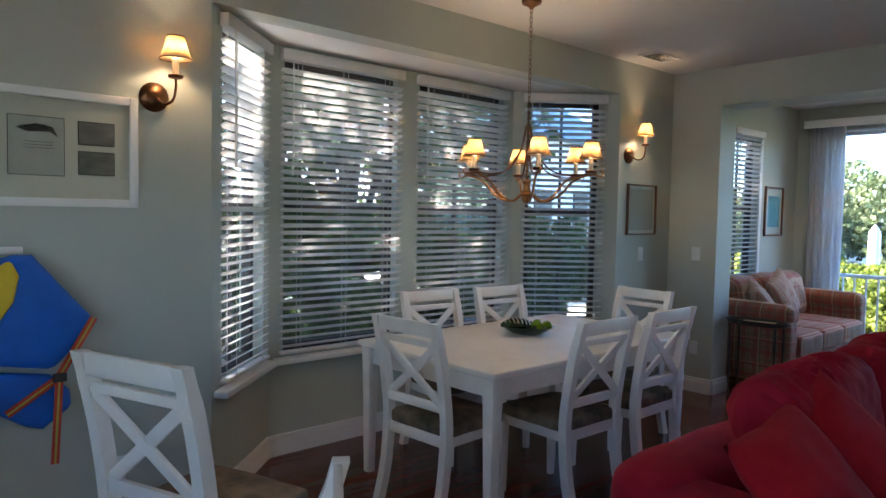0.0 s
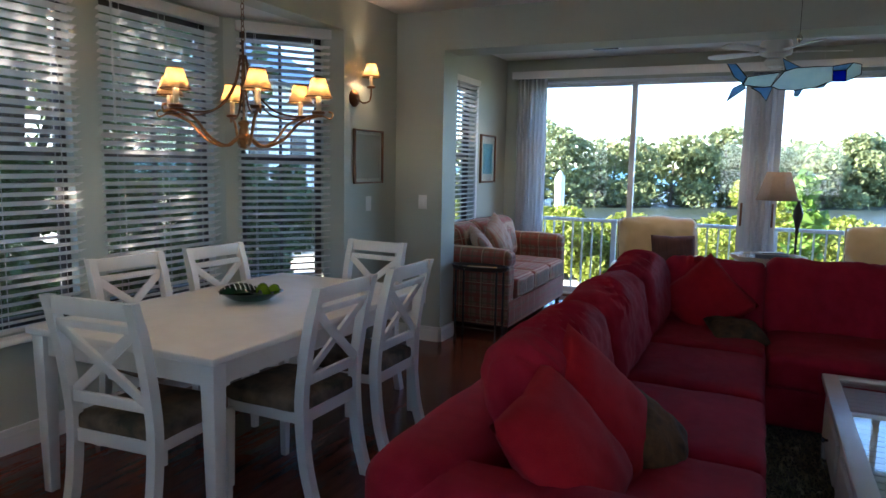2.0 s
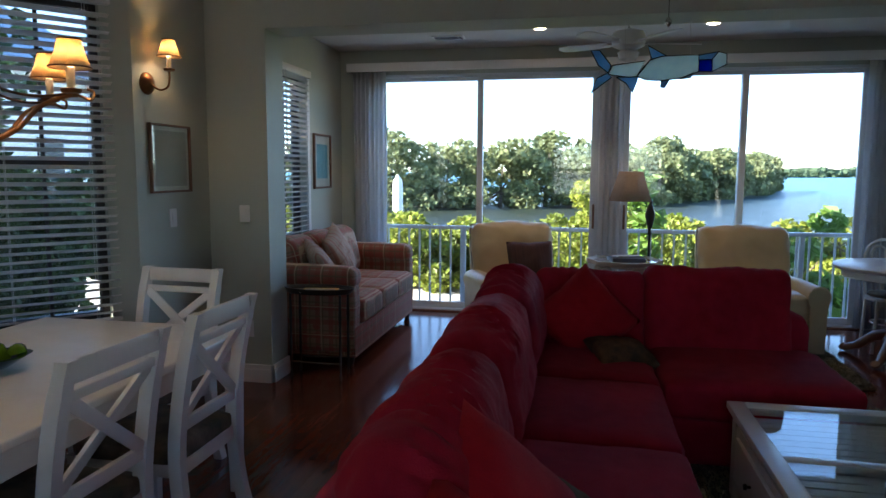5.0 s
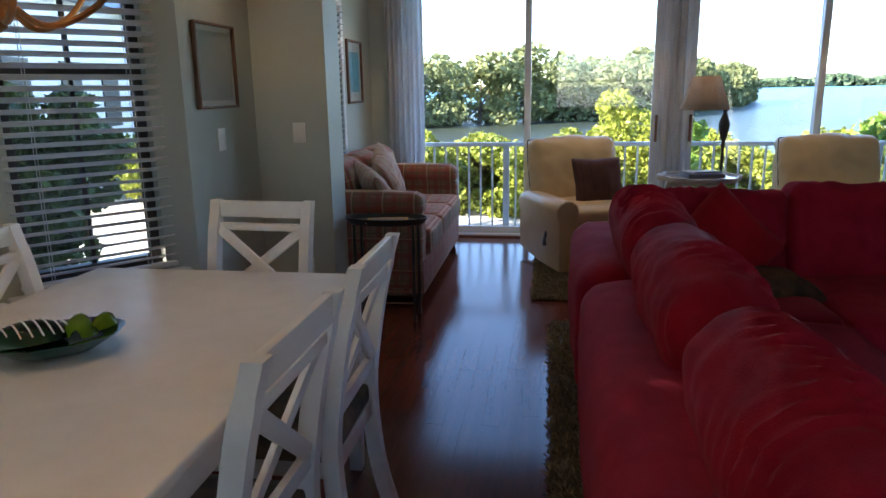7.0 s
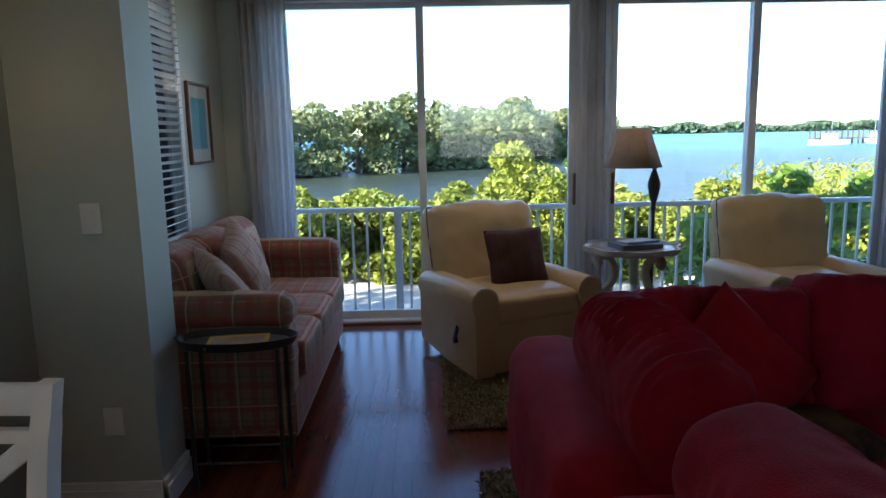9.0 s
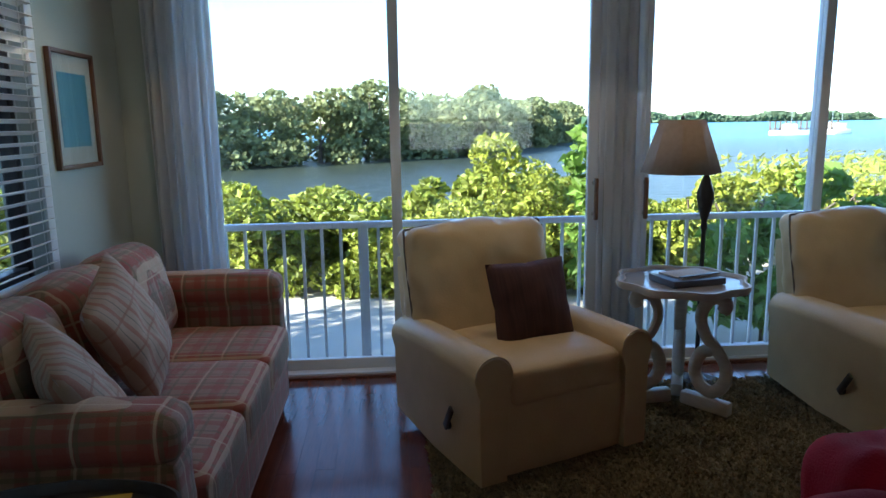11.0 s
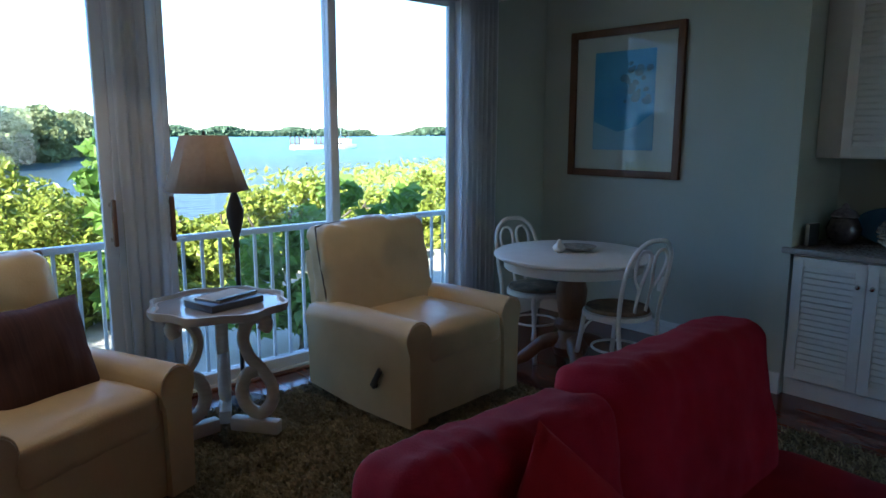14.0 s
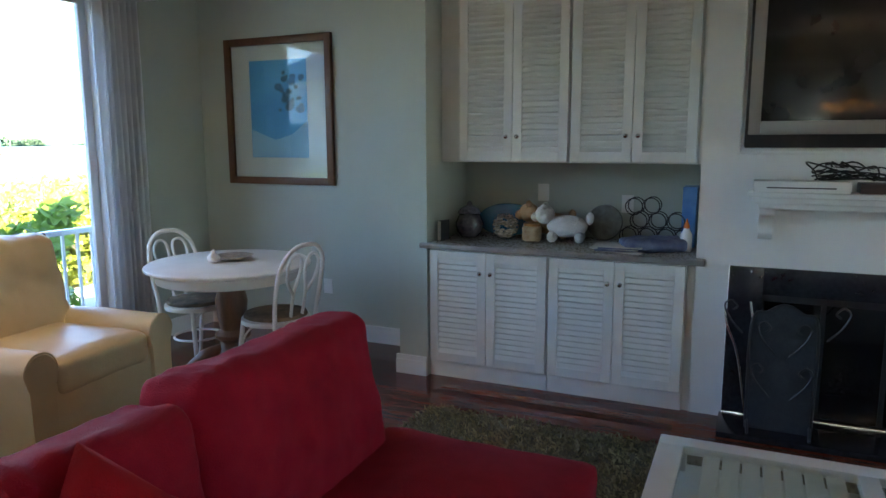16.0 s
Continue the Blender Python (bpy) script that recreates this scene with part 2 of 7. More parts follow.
def single(name, bm, material, label, category, group="", kind="", smooth=40):
    return tagged(new(name, mesh_of(name, bm, material, smooth)), label, category, group, kind)


def add_box(bm, x0, x1, y0, y1, z0, z1, bevel=0.0, m=None, segs=2):
    vs = [bm.verts.new((x, y, z)) for x in (x0, x1) for y in (y0, y1) for z in (z0, z1)]
    fs = [bm.faces.new([vs[i] for i in q]) for q in ((0, 1, 3, 2), (4, 6, 7, 5), (0, 4, 5, 1), (2, 3, 7, 6), (0, 2, 6, 4), (1, 5, 7, 3))]
    if m is not None:
        bmesh.ops.transform(bm, matrix=m, verts=vs)
    if bevel > 0:
        es = list({e for f in fs for e in f.edges})
        bmesh.ops.bevel(bm, geom=es, offset=bevel, segments=segs, profile=0.5, affect="EDGES", clamp_overlap=True)
    return bm


def box(x0, x1, y0, y1, z0, z1, bevel=0.0, m=None, segs=2):
    return add_box(bmesh.new(), x0, x1, y0, y1, z0, z1, bevel, m, segs)


def bar(p, q, w, d, bevel=0.0, bm=None, up=(0, 0, 1)):
    """A beam of section w by d from p to q."""
    p, q = Vector(p), Vector(q)
    z = (q - p).normalized()
    x = Vector(up).cross(z)
    x = x.normalized() if x.length > 1e-4 else Vector((1, 0, 0))
    y = z.cross(x)
    m = Matrix.Translation(p) @ Matrix((x, y, z)).transposed().to_4x4()
    return add_box(bm or bmesh.new(), -w / 2, w / 2, -d / 2, d / 2, 0, (q - p).length, bevel, m)


def lathe(profile, segs=24, bm=None, m=None, wave=None):
    """Turns (radius, z) pairs about z."""
    bm = bm or bmesh.new()
    rings = []
    made = []
    for r, z in profile:
        ring = []
        for i in range(segs):
            a = 2 * math.pi * i / segs
            k = wave(a, z) if wave else 1.0
            ring.append(bm.verts.new((max(r, 1e-4) * k * math.cos(a), max(r, 1e-4) * k * math.sin(a), z)))
        rings.append(ring)
        made += ring
    for a, b in zip(rings, rings[1:]):
        for i in range(segs):
            bm.faces.new((a[i], a[(i + 1) % segs], b[(i + 1) % segs], b[i]))
    for ring, flip in ((rings[0], True), (rings[-1], False)):
        bm.faces.new(ring[::-1] if flip else ring)
    if m is not None:
        bmesh.ops.transform(bm, matrix=m, verts=made)
    return bm


def smooth_line(pts, n=8):
    """A rounded line through the points (Catmull-Rom)."""
    P = [Vector(p) for p in pts]
    P = [P[0] * 2 - P[1], *P, P[-1] * 2 - P[-2]]
    out = []
    for i in range(1, len(P) - 2):
        a, b, c, d = P[i - 1:i + 3]
        for k in range(n):
            t = k / n
            out.append(0.5 * (2 * b + (c - a) * t + (2 * a - 5 * b + 4 * c - d) * t * t + (3 * b - a - 3 * c + d) * t ** 3))
    out.append(P[-2])
    return out


def tube(pts, radius, segs=10, bm=None, flat=1.0):
    """A round (or flattened) rod along points; radius may be a list."""
    bm = bm or bmesh.new()
    P = [Vector(p) for p in pts]
    R = radius if isinstance(radius, (list, tuple)) else [radius] * len(P)
    R = [R[min(int(i * len(R) / len(P)), len(R) - 1)] for i in range(len(P))] if len(R) != len(P) else R
    rings = []
    side = None
    for i, p in enumerate(P):
        d = (P[min(i + 1, len(P) - 1)] - P[max(i - 1, 0)]).normalized()
        if side is None:
            side = d.orthogonal().normalized()
        side = (side - d * side.dot(d)).normalized()
        up = d.cross(side)
        rings.append([bm.verts.new(p + R[i] * (math.cos(a) * side + flat * math.sin(a) * up))
                      for a in (2 * math.pi * k / segs for k in range(segs))])
    for a, b in zip(rings, rings[1:]):
        for k in range(segs):
            bm.faces.new((a[k], a[(k + 1) % segs], b[(k + 1) % segs], b[k]))
    bm.faces.new(rings[0][::-1])
    bm.faces.new(rings[-1])
    return bm


def prism(outline, z0, z1, bevel=0.0, m=None):
    bm = bmesh.new()
    lo = [bm.verts.new((x, y, z0)) for x, y in outline]
    hi = [bm.verts.new((x, y, z1)) for x, y in outline]
    n = len(lo)
    a, b = bm.faces.new(lo[::-1]), bm.faces.new(hi)
    for i in range(n):
        bm.faces.new((lo[i], lo[(i + 1) % n], hi[(i + 1) % n], hi[i]))
    if bevel:
        bmesh.ops.bevel(bm, geom=list(set(a.edges) | set(b.edges)), offset=bevel, segments=2, profile=0.5, affect="EDGES")
    if m is not None:
        bmesh.ops.transform(bm, matrix=m, verts=bm.verts)
    return bm


def cushion(sx, sy, sz, puff=0.35, wrinkle=0.006, seed=0, n=14, square=4.0, crown=0.0, folds=0.0, fold_axis=0, fold_rate=46):
    """A stuffed block: a rounded-off box swollen across its thinnest side, with creases."""
    bm = bmesh.new()
    bmesh.ops.create_cube(bm, size=2)
    bmesh.ops.subdivide_edges(bm, edges=bm.edges, cuts=n, use_grid_fill=True)
    size = (sx, sy, sz)
    thin = size.index(min(size))
    o1, o2 = [a for a in range(3) if a != thin]
    d = Vector((seed * 3.7, seed * 1.3, seed * 2.1))
    r = min(size) * 0.5 * min(1.0, 3.2 / square)
    for v in bm.verts:
        p = v.co.copy()
        w = Vector([p[a] * size[a] / 2 for a in range(3)])
        core = Vector([max(-(size[a] / 2 - r), min(size[a] / 2 - r, w[a])) for a in range(3)])
        out = w - core
        if out.length > 1e-6:
            n2 = Vector([o / r for o in out])
            big = max(abs(c) for c in n2)
            out = out * (big / n2.length)
        q = out.normalized() if out.length > 1e-6 else p.normalized()
        w = core + out
        mid = (1 - abs(p[o1]) ** 2.5) * (1 - abs(p[o2]) ** 2.5)
        w[thin] += puff * size[thin] * 0.5 * mid * p[thin]
        if p.z > 0:
            w.z += crown * p.z * (1 - abs(p.x if sx > sy else p.y) ** 2.5)
        s = noise.noise(w * 5 + d) * wrinkle * 1.6 + noise.noise(w * 14 + d) * wrinkle
        if folds:
            u = w[fold_axis] * fold_rate + noise.noise(w * 5 + d) * 6.0
            s += folds * math.sin(u) * max(0.0, p.z) * max(0, 0.35 + noise.noise(w * 4 + d) * 1.6)
        v.co = w + q * s
    return bm


def grid_wall(p0, p1, z0, z1, thick, holes=(), side=1):
    """A wall from p0 to p1 (its inner face), made solid to one side, with openings (u0, u1, za, zb)."""
    p0, p1 = Vector((*p0, 0)), Vector((*p1, 0))
    d = (p1 - p0).normalized()
    nrm = Vector((-d.y, d.x, 0)) * side
    m = Matrix.Translation(p0) @ Matrix((d, nrm, Vector((0, 0, 1)))).transposed().to_4x4()
    us = sorted({0.0, (p1 - p0).length, *(h[0] for h in holes), *(h[1] for h in holes)})
    zs = sorted({z0, z1, *(h[2] for h in holes), *(h[3] for h in holes)})
    bm = bmesh.new()
    solid = {}
    for i in range(len(us) - 1):
        for j in range(len(zs) - 1):
            uc, zc = (us[i] + us[i + 1]) / 2, (zs[j] + zs[j + 1]) / 2
            solid[i, j] = not any(h[0] < uc < h[1] and h[2] < zc < h[3] for h in holes)
    vert = {}

    def V(u, t, z):
        key = (round(u, 5), t, round(z, 5))
        if key not in vert:
            vert[key] = bm.verts.new((u, t * thick, z))
        return vert[key]

    for (i, j), ok in solid.items():
        if not ok:
            continue
        a, b, c, e = us[i], us[i + 1], zs[j], zs[j + 1]
        for t in (0, 1):
            bm.faces.new((V(a, t, c), V(b, t, c), V(b, t, e), V(a, t, e)))
        for (di, dj), (s, q) in {(-1, 0): ((a, c), (a, e)), (1, 0): ((b, c), (b, e)), (0, -1): ((a, c), (b, c)), (0, 1): ((a, e), (b, e))}.items():
            if not solid.get((i + di, j + dj), False):
                bm.faces.new((V(s[0], 0, s[1]), V(q[0], 0, q[1]), V(q[0], 1, q[1]), V(s[0], 1, s[1])))
    bmesh.ops.transform(bm, matrix=m, verts=bm.verts)
    return bm, m


def leaf_mesh(name, places, size, material, spread=0.35, rng=None, aspect=0.55, upward=0.4):
    """Many small folded leaves at the given places."""
    rng = rng or np.random.default_rng(5)
    P = np.asarray(places, float)
    n = len(P)
    nrm = rng.normal(size=(n, 3))
    nrm[:, 2] += upward * 2
    nrm /= np.linalg.norm(nrm, axis=1)[:, None]
    t = np.cross(nrm, rng.normal(size=(n, 3)))
    t /= np.linalg.norm(t, axis=1)[:, None]
    b = np.cross(nrm, t)
    s = (size * (1 + spread * rng.normal(size=n)).clip(0.4, 2))[:, None]
    v = np.stack([P - t * s / 2, P + b * s * aspect / 2 + nrm * s * 0.12, P + t * s / 2, P - b * s * aspect / 2 + nrm * s * 0.12], 1).reshape(-1, 3)
    i = np.arange(n)[:, None] * 4
    f = np.concatenate([i + [[0, 1, 2]], i + [[0, 2, 3]]])
    me = bpy.data.meshes.new(name)
    me.from_pydata(v.tolist(), [], f.tolist())
    me.materials.append(material)
    return me


def crown_points(rng, centres, radii, n, squash=0.8):
    """Places near the skin of overlapping clumps, thinner inside."""
    c = np.asarray(centres, float)
    r = np.asarray(radii, float)
    k = rng.choice(len(c), n, p=r ** 2 / (r ** 2).sum())
    d = rng.normal(size=(n, 3))
    d /= np.linalg.norm(d, axis=1)[:, None]
    d[:, 2] *= squash
    return c[k] + d * (r[k] * (0.55 + 0.5 * rng.random(n) ** 0.6))[:, None]


# ---------------------------------------------------------------- the house: walls, floor, ceiling
XL, XR, YS, YB, ZC = -2.11, 4.03, 7.97, -2.6, 2.74      # left wall, right wall, sliding doors, back wall, ceiling
BAY = [(-2.11, 1.07), (-2.65, 1.65), (-2.65, 3.77), (-2.11, 4.44)]
BZ = 2.47                                                # soffit of the bay


def wall(name, p0, p1, z0, z1, label, holes=(), side=1, thick=0.16, material=None):
    bm, m = grid_wall(p0, p1, z0, z1, thick, holes, side)
    single(name, bm, material or M_WALL, label, "wall", kind="structure", smooth=None)
    return m


SAGE = "sage green painted plaster wall with a soft sheen"
wall("wall_west_near", (XL, YB), BAY[0], 0, ZC, SAGE)
wall("wall_west_over_bay", BAY[0], BAY[3], BZ, ZC, "sage green painted header above the bay window")
wall("wall_west_far", BAY[3], (XL, YS + 0.16), 0, ZC, SAGE, holes=[(6.40 - 4.44, 7.00 - 4.44, 0.87, 2.35)])
MB = []
for k, (hole, nm) in enumerate((((0.12, 0.70, 0.62, 2.40), "wall_bay_south"), (None, "wall_bay_west"), ((0.11, 0.70, 0.62, 2.40), "wall_bay_north"))):
    hs = [hole] if hole else [(0.10, 0.96, 0.62, 2.40), (1.15, 2.01, 0.62, 2.40)]
    MB.append(wall(nm, BAY[k], BAY[k + 1], 0, BZ, "sage green bay wall around its tall windows", holes=hs, thick=0.14))
single("ceiling_bay", prism([(XL - 0.001, 1.07), (-2.80, 1.62), (-2.80, 3.80), (XL - 0.001, 4.44)], BZ + 0.002, BZ + 0.1), M_CEIL,
       "white painted soffit over the bay window", "ceiling", kind="structure", smooth=None)
wall("wall_north", (XL, YS), (XR, YS), 0, ZC, "sage green wall around wide sliding doors", holes=[(-1.80 - XL, 0.61 - XL, 0.0, 2.485), (0.80 - XL, 3.08 - XL, 0.0, 2.485)])
wall("wall_east_far", (XR, YS + 0.16), (XR, 5.90), 0, ZC, SAGE)
wall("wall_east_pier", (3.50, 5.90), (3.50, 5.70), 0, ZC, "sage green pier beside the built-in cabinets", thick=0.78)
wall("wall_east_niche", (4.16, 5.70), (4.16, 4.10), 0, ZC, "sage green wall at the back of the cabinet niche")
wall("wall_east_near", (3.54, 2.265), (3.54, YB), 0, ZC, SAGE, thick=0.8)
MS = wall("wall_south", (XR, YB), (XL, YB), 0, ZC, SAGE, holes=[(1.6, 4.3, 0.9, 2.2)])
wall("wall_stub", (XL, 5.24), (-1.67, 5.24), 0, 2.425, "sage green wall return between dining and sitting areas", thick=0.27)
wall("beam", (XL, 5.24), (XR, 5.24), 2.425, ZC, "sage green ceiling beam between two rooms", thick=0.32)
single("ceiling", box(XL - 0.16, XR + 0.6, YB - 0.16, YS + 0.16, ZC, ZC + 0.15), M_CEIL, "off-white painted plaster ceiling", "ceiling", kind="structure", smooth=None)
floor = single("floor", box(-2.9, XR + 0.6, YB - 0.16, YS + 0.16, -0.12, -0.006), M_GAP, "dark cherry-stained hardwood plank floor with a glossy finish", "floor", kind="structure", smooth=None)


def baseboard(p0, p1, side=1, h=0.125):
    bm, m = grid_wall(p0, p1, 0, h, 0.016, (), side)
    bm2, _ = grid_wall(p0, p1, 0, h - 0.03, 0.022, (), side)
    me = bpy.data.meshes.new("x")
    bm2.to_mesh(me)
    bm2.free()
    bm.from_mesh(me)
    bpy.data.meshes.remove(me)
    return single("baseboard", bm, M_TRIM, "white painted wooden baseboard", "baseboard", kind="structure", smooth=None)


for p, q in (((XL, YB), BAY[0]), (BAY[0], BAY[1]), (BAY[1], BAY[2]), (BAY[2], BAY[3]), (BAY[3], (XL, 5.24)), ((XL, 5.54), (XL, YS)),
             ((XL, 5.24), (-1.67, 5.24)), ((-1.67, 5.24), (-1.67, 5.51)), ((XR, YS), (XR, 5.90)), ((3.50, 5.92), (3.50, 5.70)), ((XL, YS), (-1.82, YS)), ((3.10, YS), (XR, YS))):
    baseboard(p, q, -1)


# windows with horizontal blinds
def window(name, m, u0, u1, z0, z1, thick, label, muntin=True, bars=None):
    """m: the wall's own frame, u along it, y outwards."""
    bars = bars or M_DARKBAR
    w = tagged(new(name), label, "window", "windows", "structure")
    w.matrix_world = m
    yo = thick * 0.62
    fr = bmesh.new()
    for a, b, c, d in ((u0, u0 + 0.04, z0, z1), (u1 - 0.04, u1, z0, z1), (u0 + 0.04, u1 - 0.04, z0, z0 + 0.05), (u0 + 0.04, u1 - 0.04, z1 - 0.04, z1)):
        add_box(fr, a, b, yo - 0.03, yo + 0.03, c, d, 0.004)
    part("window_frame", fr, bars, w)
    zm = (z0 + z1) / 2
    part("meeting_rail", box(u0 + 0.04, u1 - 0.04, yo - 0.025, yo + 0.025, zm - 0.025, zm + 0.025, 0.003), bars, w)
    if muntin:
        part("muntin", box((u0 + u1) / 2 - 0.009, (u0 + u1) / 2 + 0.009, yo - 0.012, yo + 0.012, z0 + 0.05, z1 - 0.04), bars, w)
    for a, b in ((z0 + 0.05, zm - 0.025), (zm + 0.025, z1 - 0.04)):
        g = part("pane", box(u0 + 0.04, u1 - 0.04, yo - 0.002, yo + 0.002, a, b), M_GLASS, w, smooth=None)
        g.visible_shadow = False
    return w


def sill(m, u0, u1, z, depth=0.07, thick=0.14):
    s = part("window_sill", box(u0, u1, -depth, thick * 0.4, z - 0.035, z, 0.008), M_TRIM)
    s.matrix_world = m
    return tagged(s, "white painted wooden window sill", "window sill", kind="structure")


def blind(m, u0, u1, z0, z1, tilt, y=-0.012, pitch=0.046, label=""):
    b = tagged(new("window_blind"), label or "white slatted horizontal blind, lowered, slats half open", "blind", "window blinds")
    b.matrix_world = m
    part("headrail", box(u0, u1, y - 0.035, y + 0.035, z1 - 0.065, z1, 0.004), M_SLAT, b)
    part("bottom_rail", box(u0 + 0.005, u1 - 0.005, y - 0.025, y + 0.025, z0, z0 + 0.018, 0.004), M_SLAT, b)
    L = u1 - u0 - 0.012
    bm = bmesh.new()
    rows = [[bm.verts.new((x, yy, 0.004 - 9 * yy * yy * 1.0)) for yy in (-0.024, -0.008, 0.008, 0.024)] for x in (-L / 2, L / 2)]
    low = [[bm.verts.new((x, yy, 0.0015 - 9 * yy * yy * 1.0)) for yy in (-0.024, -0.008, 0.008, 0.024)] for x in (-L / 2, L / 2)]
    for k in range(3):
        bm.faces.new((rows[0][k], rows[0][k + 1], rows[1][k + 1], rows[1][k]))
        bm.faces.new((low[0][k], low[1][k], low[1][k + 1], low[0][k + 1]))
    for k in (0, 3):
        bm.faces.new((rows[0][k], rows[1][k], low[1][k], low[0][k]))
    me = mesh_of("slat", bm, M_SLAT, 60)
    z = z0 + 0.05
    rng = random.Random(int(u0 * 1000) + int(z1 * 77))
    while z < z1 - 0.08:
        shared("slat", me, b, pose((u0 + u1) / 2, y, z, tilt + rng.uniform(-3, 3), rng.uniform(-0.25, 0.25), 0))
        z += pitch
    for u in (u0 + 0.13, u1 - 0.13) if u1 - u0 < 0.8 else (u0 + 0.13, (u0 + u1) / 2, u1 - 0.13):
        bm = bmesh.new()
        for yy in (y - 0.026, y + 0.026):
            add_box(bm, u - 0.0015, u + 0.0015, yy - 0.001, yy + 0.001, z0 + 0.018, z1 - 0.06)
        part("ladder_cord", bm, M_CORD, b, smooth=None)
    part("tilt_wand", tube([(u0 + 0.06, y - 0.045, z1 - 0.06), (u0 + 0.06, y - 0.047, z1 - 0.75)], 0.0045, 6), M_CORD, b)
    return b


WIN = "tall dark-framed sash window in the bay"
window("window_1", MB[0], 0.12, 0.70, 0.62, 2.40, 0.14, WIN)
window("window_2", MB[1], 0.10, 0.96, 0.62, 2.40, 0.14, WIN, False)
window("window_3", MB[1], 1.15, 2.01, 0.62, 2.40, 0.14, WIN)
window("window_4", MB[2], 0.11, 0.70, 0.62, 2.40, 0.14, WIN)
for mm, a, b in ((MB[0], 0.03, 0.77), (MB[1], 0.03, 2.09), (MB[2], 0.03, 0.80)):
    sill(mm, a, b, 0.60)
blind(MB[0], 0.09, 0.735, 0.62, 2.45, -30)
blind(MB[1], 0.07, 0.99, 0.62, 2.45, -30)
blind(MB[1], 1.12, 2.04, 0.62, 2.45, -32)
blind(MB[2], 0.08, 0.75, 0.62, 2.45, -24)
# unseen window, added so daylight from behind fills the dining side
window("fill_window", MS, 1.6, 4.3, 0.9, 2.2, 0.16, "unseen white-framed window added in the back wall for fill daylight", bars=M_VINYL)
ML = Matrix.Translation((XL, 0, 0)) @ Matrix(((0, -1, 0), (1, 0, 0), (0, 0, 1))).to_4x4()
window("window_5", ML, 6.40, 7.00, 0.87, 2.35, 0.16, "narrow dark-framed window behind the plaid sofa")
blind(ML, 6.37, 7.03, 0.88, 2.40, -20)
bm = bmesh.new()
for a, b, c, d in ((6.34, 6.40, 0.84, 2.41), (7.00, 7.06, 0.84, 2.41), (6.40, 7.00, 2.352, 2.41)):
    add_box(bm, a, b, -0.014, 0.0, c, d, 0.003)
t5 = single("trim", bm, M_TRIM, "white painted window casing", "trim", kind="structure")
t5.matrix_world = ML


# sliding glass doors
def slider(name, x0, x1, xm, top=2.485, handle_side=1):
    d = tagged(new(name), "white-framed sliding glass door, closed, looking out to the bay", "sliding door", "sliding doors", "structure")
    d.location = (0, YS, 0)
    bm = bmesh.new()
    for a, b, c, e in ((x0, x0 + 0.03, 0.0, top), (x1 - 0.03, x1, 0.0, top), (x0 + 0.03, x1 - 0.03, 0.0, 0.025), (x0 + 0.03, x1 - 0.03, top - 0.025, top)):
        add_box(bm, a, b, -0.012, 0.13, c, e, 0.003)
    part("outer_frame", bm, M_ALU, d)
    for a, b, y in ((x0 + 0.03, xm + 0.03, 0.03 if handle_side < 0 else 0.075), (xm - 0.03, x1 - 0.03, 0.075 if handle_side < 0 else 0.03)):
        p = bmesh.new()
        for c, e, f, g in ((a, a + 0.06, 0.025, top - 0.025), (b - 0.06, b, 0.025, top - 0.025), (a + 0.06, b - 0.06, 0.025, 0.09), (a + 0.06, b - 0.06, top - 0.065, top - 0.025)):
            add_box(p, c, e, y - 0.02, y + 0.02, f, g, 0.004)
        pf = part("door_leaf", p, M_ALU, d)
        g = part("pane", box(a + 0.06, b - 0.06, y - 0.004, y + 0.004, 0.09, top - 0.065), M_GLASS, pf, smooth=None)
        g.visible_shadow = False
    xh = x1 - 0.055 if handle_side > 0 else x0 + 0.055
    h = part("handle", bar((xh, -0.05, 0.92), (xh, -0.05, 1.165), 0.022, 0.03, 0.006), M_FRAMEWOOD, d, "wooden pull handle")
    bm = bmesh.new()
    for z in (0.95, 1.135):
        add_box(bm, xh - 0.008, xh + 0.008, -0.05, 0.02, z - 0.01, z + 0.01)
    part("bracket", bm, M_STEEL, h)
    return d


slider("door_1", -1.80, 0.61, -0.61, handle_side=1)
slider("door_2", 0.80, 3.08, 1.95, handle_side=-1)
single("trim", box(-1.82, 3.10, YS - 0.04, YS - 0.013, 0.0, 0.014, 0.004), M_OAK, "dark wooden threshold strip under the sliding doors", "threshold", kind="structure")


def curtain(x0, x1, y, z0, z1, folds, amp, label, material=M_SHEER, seed=1):
    n = folds * 8
    rng = random.Random(seed)
    bm = bmesh.new()
    cols = []
    for i in range(n + 1):
        u = i / n
        x = x0 + (x1 - x0) * u
        a = amp * (0.7 + 0.5 * rng.random())
        cols.append([bm.verts.new((x + 0.006 * math.sin(u * 30 + k), y + a * math.sin(u * folds * 2 * math.pi) * (0.75 + 0.25 * k / 5), z0 + (z1 - z0) * k / 5)) for k in range(6)])
    for a, b in zip(cols, cols[1:]):
        for k in range(5):
            bm.faces.new((a[k], b[k], b[k + 1], a[k + 1]))
    ob = single("curtain", bm, material, label, "curtain", "curtains", smooth=180)
    s = ob.modifiers.new("cloth", "SOLIDIFY")
    s.thickness = 0.003
    return ob


